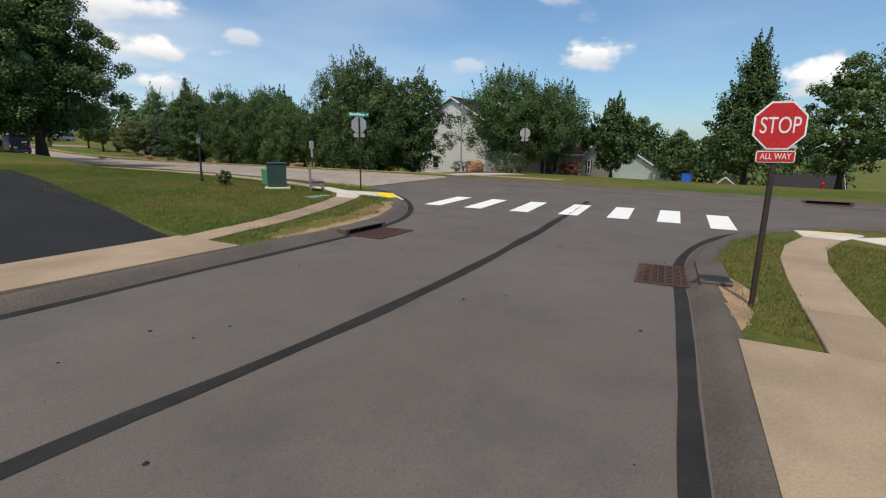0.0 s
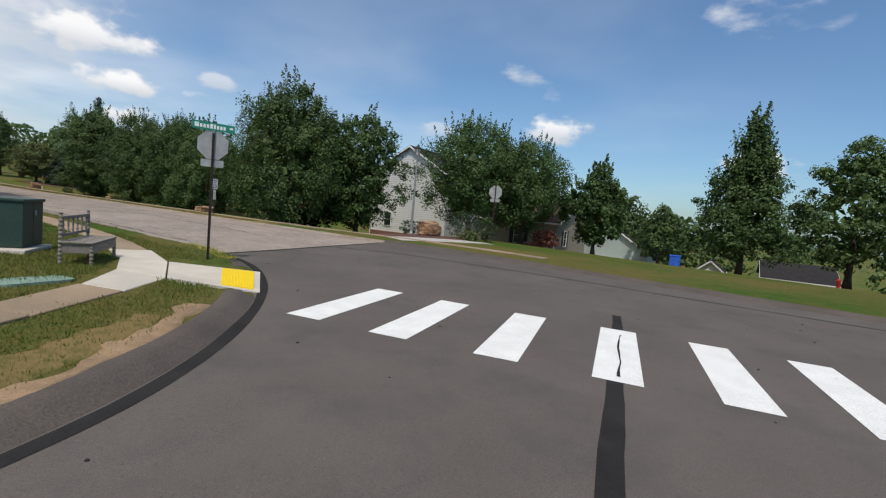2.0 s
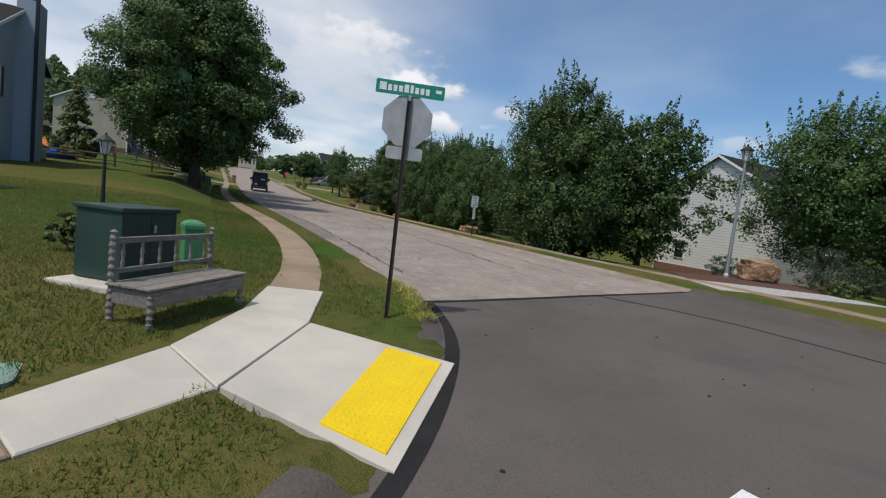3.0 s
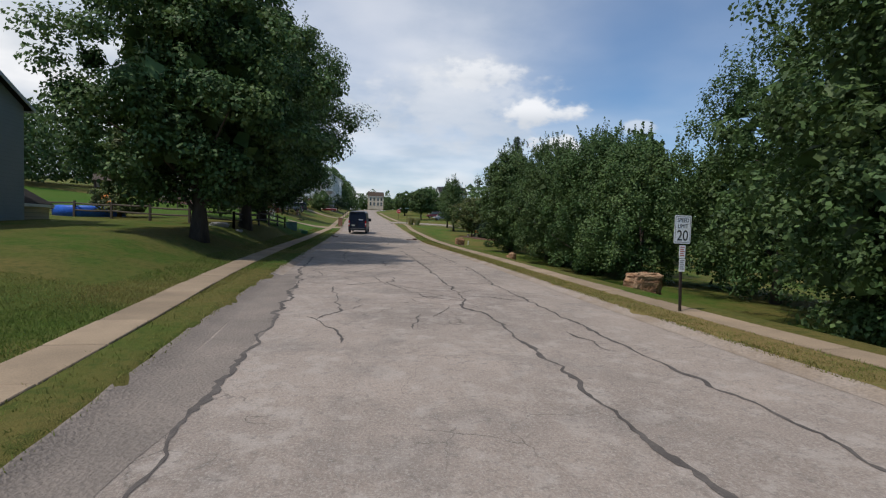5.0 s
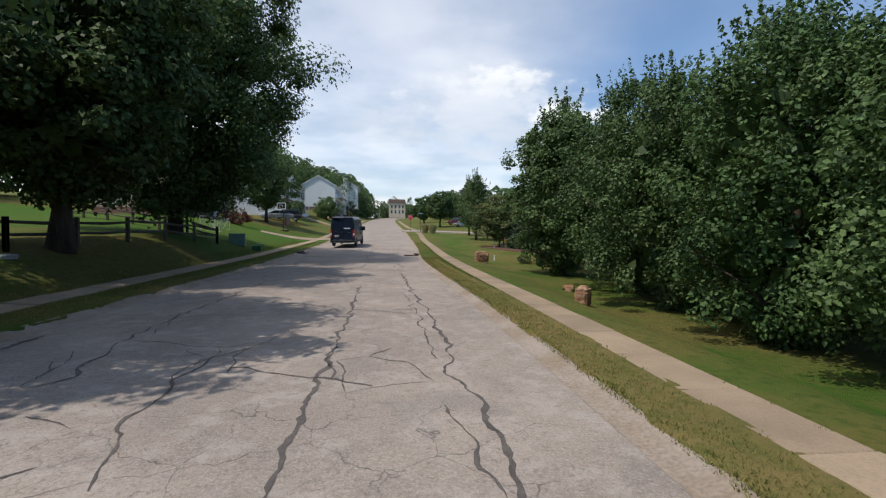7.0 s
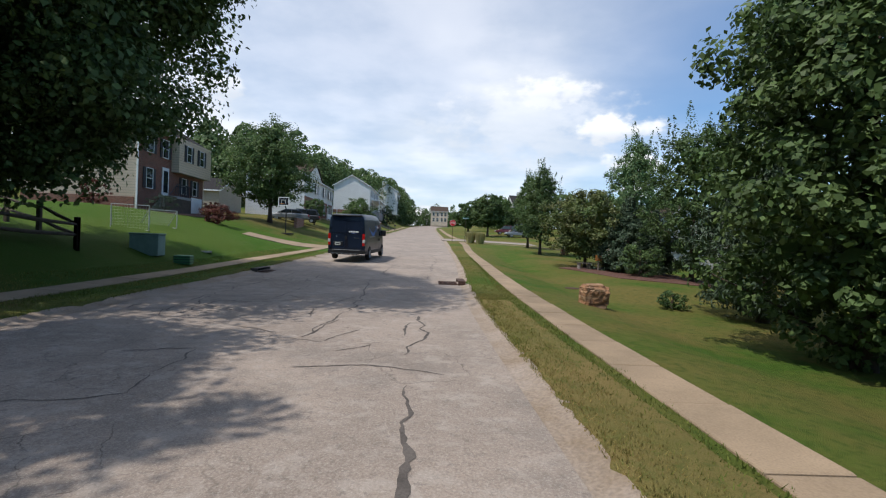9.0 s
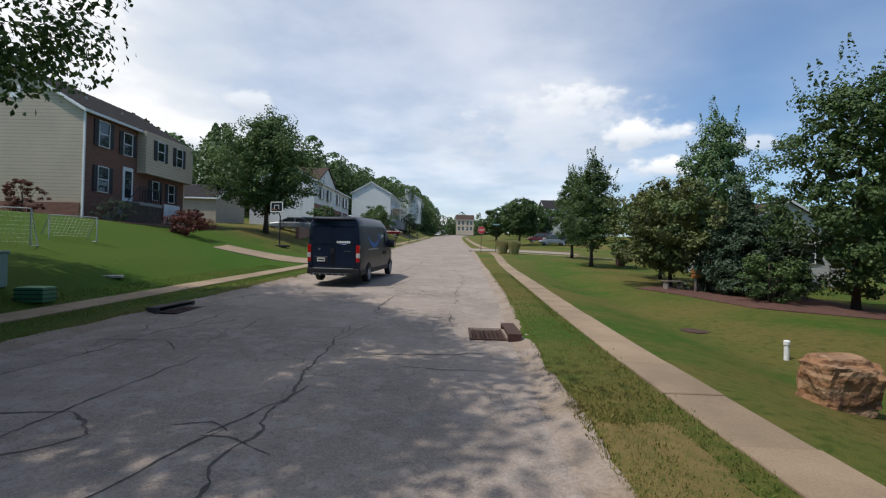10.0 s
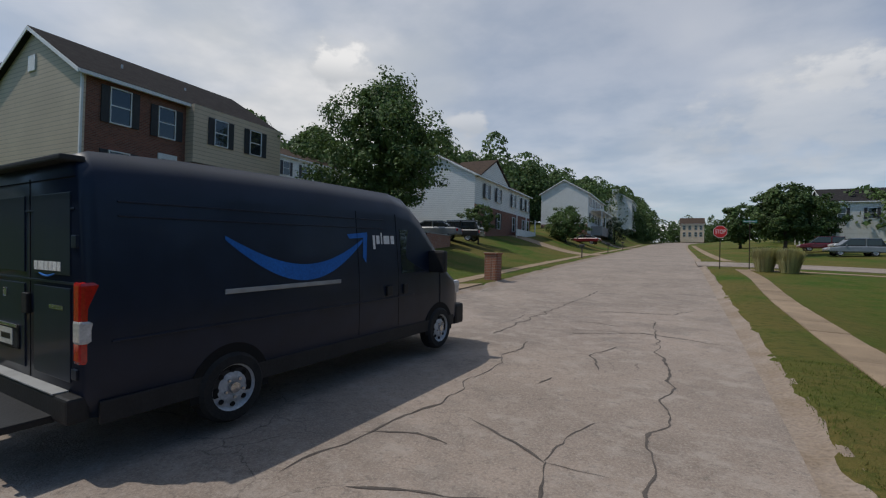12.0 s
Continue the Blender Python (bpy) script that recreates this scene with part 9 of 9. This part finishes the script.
gb = thing("garden_bench", (12.75, 88.1, lz(12.75, 88.1)), "small grey weathered bench on the mulch bed", "bench", turn=15)
for gx in (-0.36, 0.36):
    link("leg", boxes((gx - 0.04, gx + 0.04, -0.14, 0.14, -0.05, 0.36), bevel=0.01), M_WOOD, gb)
for gy in (-0.16, 0.005):
    link("seat_board", boxes((-0.46, 0.46, gy, gy + 0.15, 0.362, 0.40), bevel=0.008), M_WOOD, gb)
yard = thing("yard_sign", (13.45, 87.5, lz(13.45, 87.5)), "small orange and yellow yard sign on a wooden post", "yard sign")
link("stake", boxes((-0.03, 0.03, -0.03, 0.03, 0, 0.9)), M_WOOD, yard)
link("board", boxes((-0.2, 0.2, -0.05, -0.03, 0.62, 0.78), (-0.2, 0.2, -0.05, -0.03, 0.82, 0.98)), M_ORANGE, yard)
hyd = thing("fire_hydrant", (31.5, 4.4, lz(31.5, 4.4)), "red fire hydrant at the far kerb", "fire hydrant")
link("barrel", lathe(bmesh.new(), [(0.16, 0), (0.16, 0.05), (0.11, 0.08), (0.11, 0.5), (0.15, 0.52), (0.15, 0.56), (0.1, 0.66), (0.03, 0.72), (0.03, 0.76)], 14), M_SIGNRED, hyd)
link("outlet", tube(bmesh.new(), [(-0.22, 0, 0.42), (0.22, 0, 0.42)], [0.05, 0.05], 10), M_SIGNRED, hyd)


# ---- grass blades on the verges and lawns beside the way ----
def blades(name, area, count, seed, hmin, hmax, avoid=(), material=None, dmax=1e9, lift=-0.01, fade=0.0):
    rnd = np.random.RandomState(seed)
    x0, x1, y0, y1 = area
    x = x0 + (x1 - x0) * rnd.rand(count * 2)
    y = y0 + (y1 - y0) * rnd.rand(count * 2)
    if fade:
        x = x0 + (x1 - x0) * rnd.rand(count * 2) ** fade
    d = road_dist(x, y)
    ok = (d > (0.16 if y0 > 24 else 0.52 if y1 < 10 else 0.58 + 0.5 * rnd.rand(len(d)) ** 1.5)) & (d < dmax)
    for line, w in avoid:
        p = resample(smooth_line(line), 0.6)
        dist = np.full(len(x), 9e9)
        for q in p:
            dist = np.minimum(dist, (x - q[0]) ** 2 + (y - q[1]) ** 2)
        ok &= dist > w * w
    for cx0, cx1, cy0, cy1 in ((-8.6, -4.5, 18.3, 24.3), (-30, -14.85, 12, 37), (-30, -13.6, -5, 7.4), (-6.6, -3.3, 4.0, 7.0)):
        if (cx0, cx1) == (-8.6, -4.5):
            rs, rw = (x + 5.98) * 0.604 + (y - 18.28) * 0.797, -(x + 5.98) * 0.797 + (y - 18.28) * 0.604
            inside = (rs - 0.34 * rw > -0.06) & (rs - 0.34 * rw < 2.56) & (rw > -0.2) & (rw < 1.9)
        else:
            inside = (x > cx0) & (x < cx1) & (y > cy0) & (y < cy1)
        ok &= ~inside
    x, y = x[ok][:count], y[ok][:count]
    n = len(x)
    z = land_z(x, y) + 0.09 * (np.clip((d[ok][:count] + 0.03) / 0.30, 0, 1) - 1) if dmax < 99 else ground_z(x, y)
    a = rnd.rand(n) * 6.283
    h = hmin + (hmax - hmin) * rnd.rand(n) ** 2
    lean = rnd.randn(n, 2) * 0.45
    w = 0.006 + 0.006 * rnd.rand(n)
    b = np.stack([x, y, z + lift], 1)
    s = np.stack([np.cos(a) * w, np.sin(a) * w, 0 * a], 1)
    tip = b + np.stack([lean[:, 0] * h, lean[:, 1] * h, h], 1)
    v = np.stack([b - s, b + s, tip], 1).reshape(-1, 3)
    return tagged(from_arrays(name, v, np.arange(len(v)).reshape(-1, 3), material or M_BLADE), "short mown grass with dry tips", "grass", kind="stuff")


CORNER = [(-15.1, 15.85), (-13.4, 16.5), (-12.0, 17.02), (-9.9, 18.05), (-8.2, 19.02)]
WESTW = [(-5.93, 23.12), (-5.4, 25.4), (-5.05, 29.7), (-5.25, 36), (-5.7, 42), (-6.05, 50), (-6.25, 62), (-6.2, 75), (-6.0, 84), (-5.6, 95), (-5.5, 110)]
EASTW = [(6.2, 30.5), (5.42, 36), (5.48, 45), (5.72, 54), (5.72, 66), (5.9, 77), (6.15, 87), (6.4, 98)]
SOUTHW = [(-14.0, 5.92), (-11.4, 6.22), (-9.0, 6.43), (-7.2, 6.32), (-6.05, 6.0)]
RAMPW = [(-8.2, 19.02), (-7.3, 19.95), (-6.4, 21.5), (-5.9, 23.1)]
blades("grass", (-14.8, -3.2, 14.5, 27.0), 88000, 1, 0.03, 0.085, ((CORNER, 0.36), (WESTW, 0.40), (RAMPW, 0.52)))
blades("grass", (-14.8, -5.3, 27.0, 40.0), 76000, 6, 0.025, 0.07, ((WESTW, 0.40),))
blades("grass", (-14.0, -3.5, 3.0, 8.4), 36000, 2, 0.025, 0.075, ((SOUTHW, 0.36),))
blades("grass", (4.1, 5.5, 33.0, 72.0), 40000, 3, 0.025, 0.065, ((EASTW, 0.38),), M_BLADE_DRY, 0.8, 0.0)
blades("grass", (4.1, 5.9, 33.0, 92.0), 36000, 5, 0.025, 0.065, ((EASTW, 0.38),), None, 2.0, 0.0)
blades("grass", (-7.4, -3.7, 28.0, 92.0), 64000, 4, 0.025, 0.07, ((WESTW, 0.40),), None, 3.2, 0.0)


# ---- letter boxes up the street ----
def mailbox(x, y, turn):
    root = thing("mailbox", (x, y, lz(x, y)), "dark letter box on a wooden post at the kerb", "mailbox", "mailboxes", turn)
    link("post", boxes((-0.05, 0.05, -0.05, 0.05, -0.15, 1.05), bevel=0.01), M_RAIL, root)
    bm = bmesh.new()
    prism(bm, [(-0.10, 1.05), (0.10, 1.05), (0.10, 1.17), (0.07, 1.25), (0.0, 1.28), (-0.07, 1.25), (-0.10, 1.17)], 0.46, Matrix.Translation((0, -0.23, 0)))
    link("box", bm, M_SIGNBLACK, root)
    link("flag", boxes((0.102, 0.112, -0.05, 0.07, 1.14, 1.2)), M_SIGNRED, root)
    return root


for x, y in ((-4.75, 128.0), (-4.75, 146.0), (-4.7, 163.0)):
    mailbox(x, y, 90)
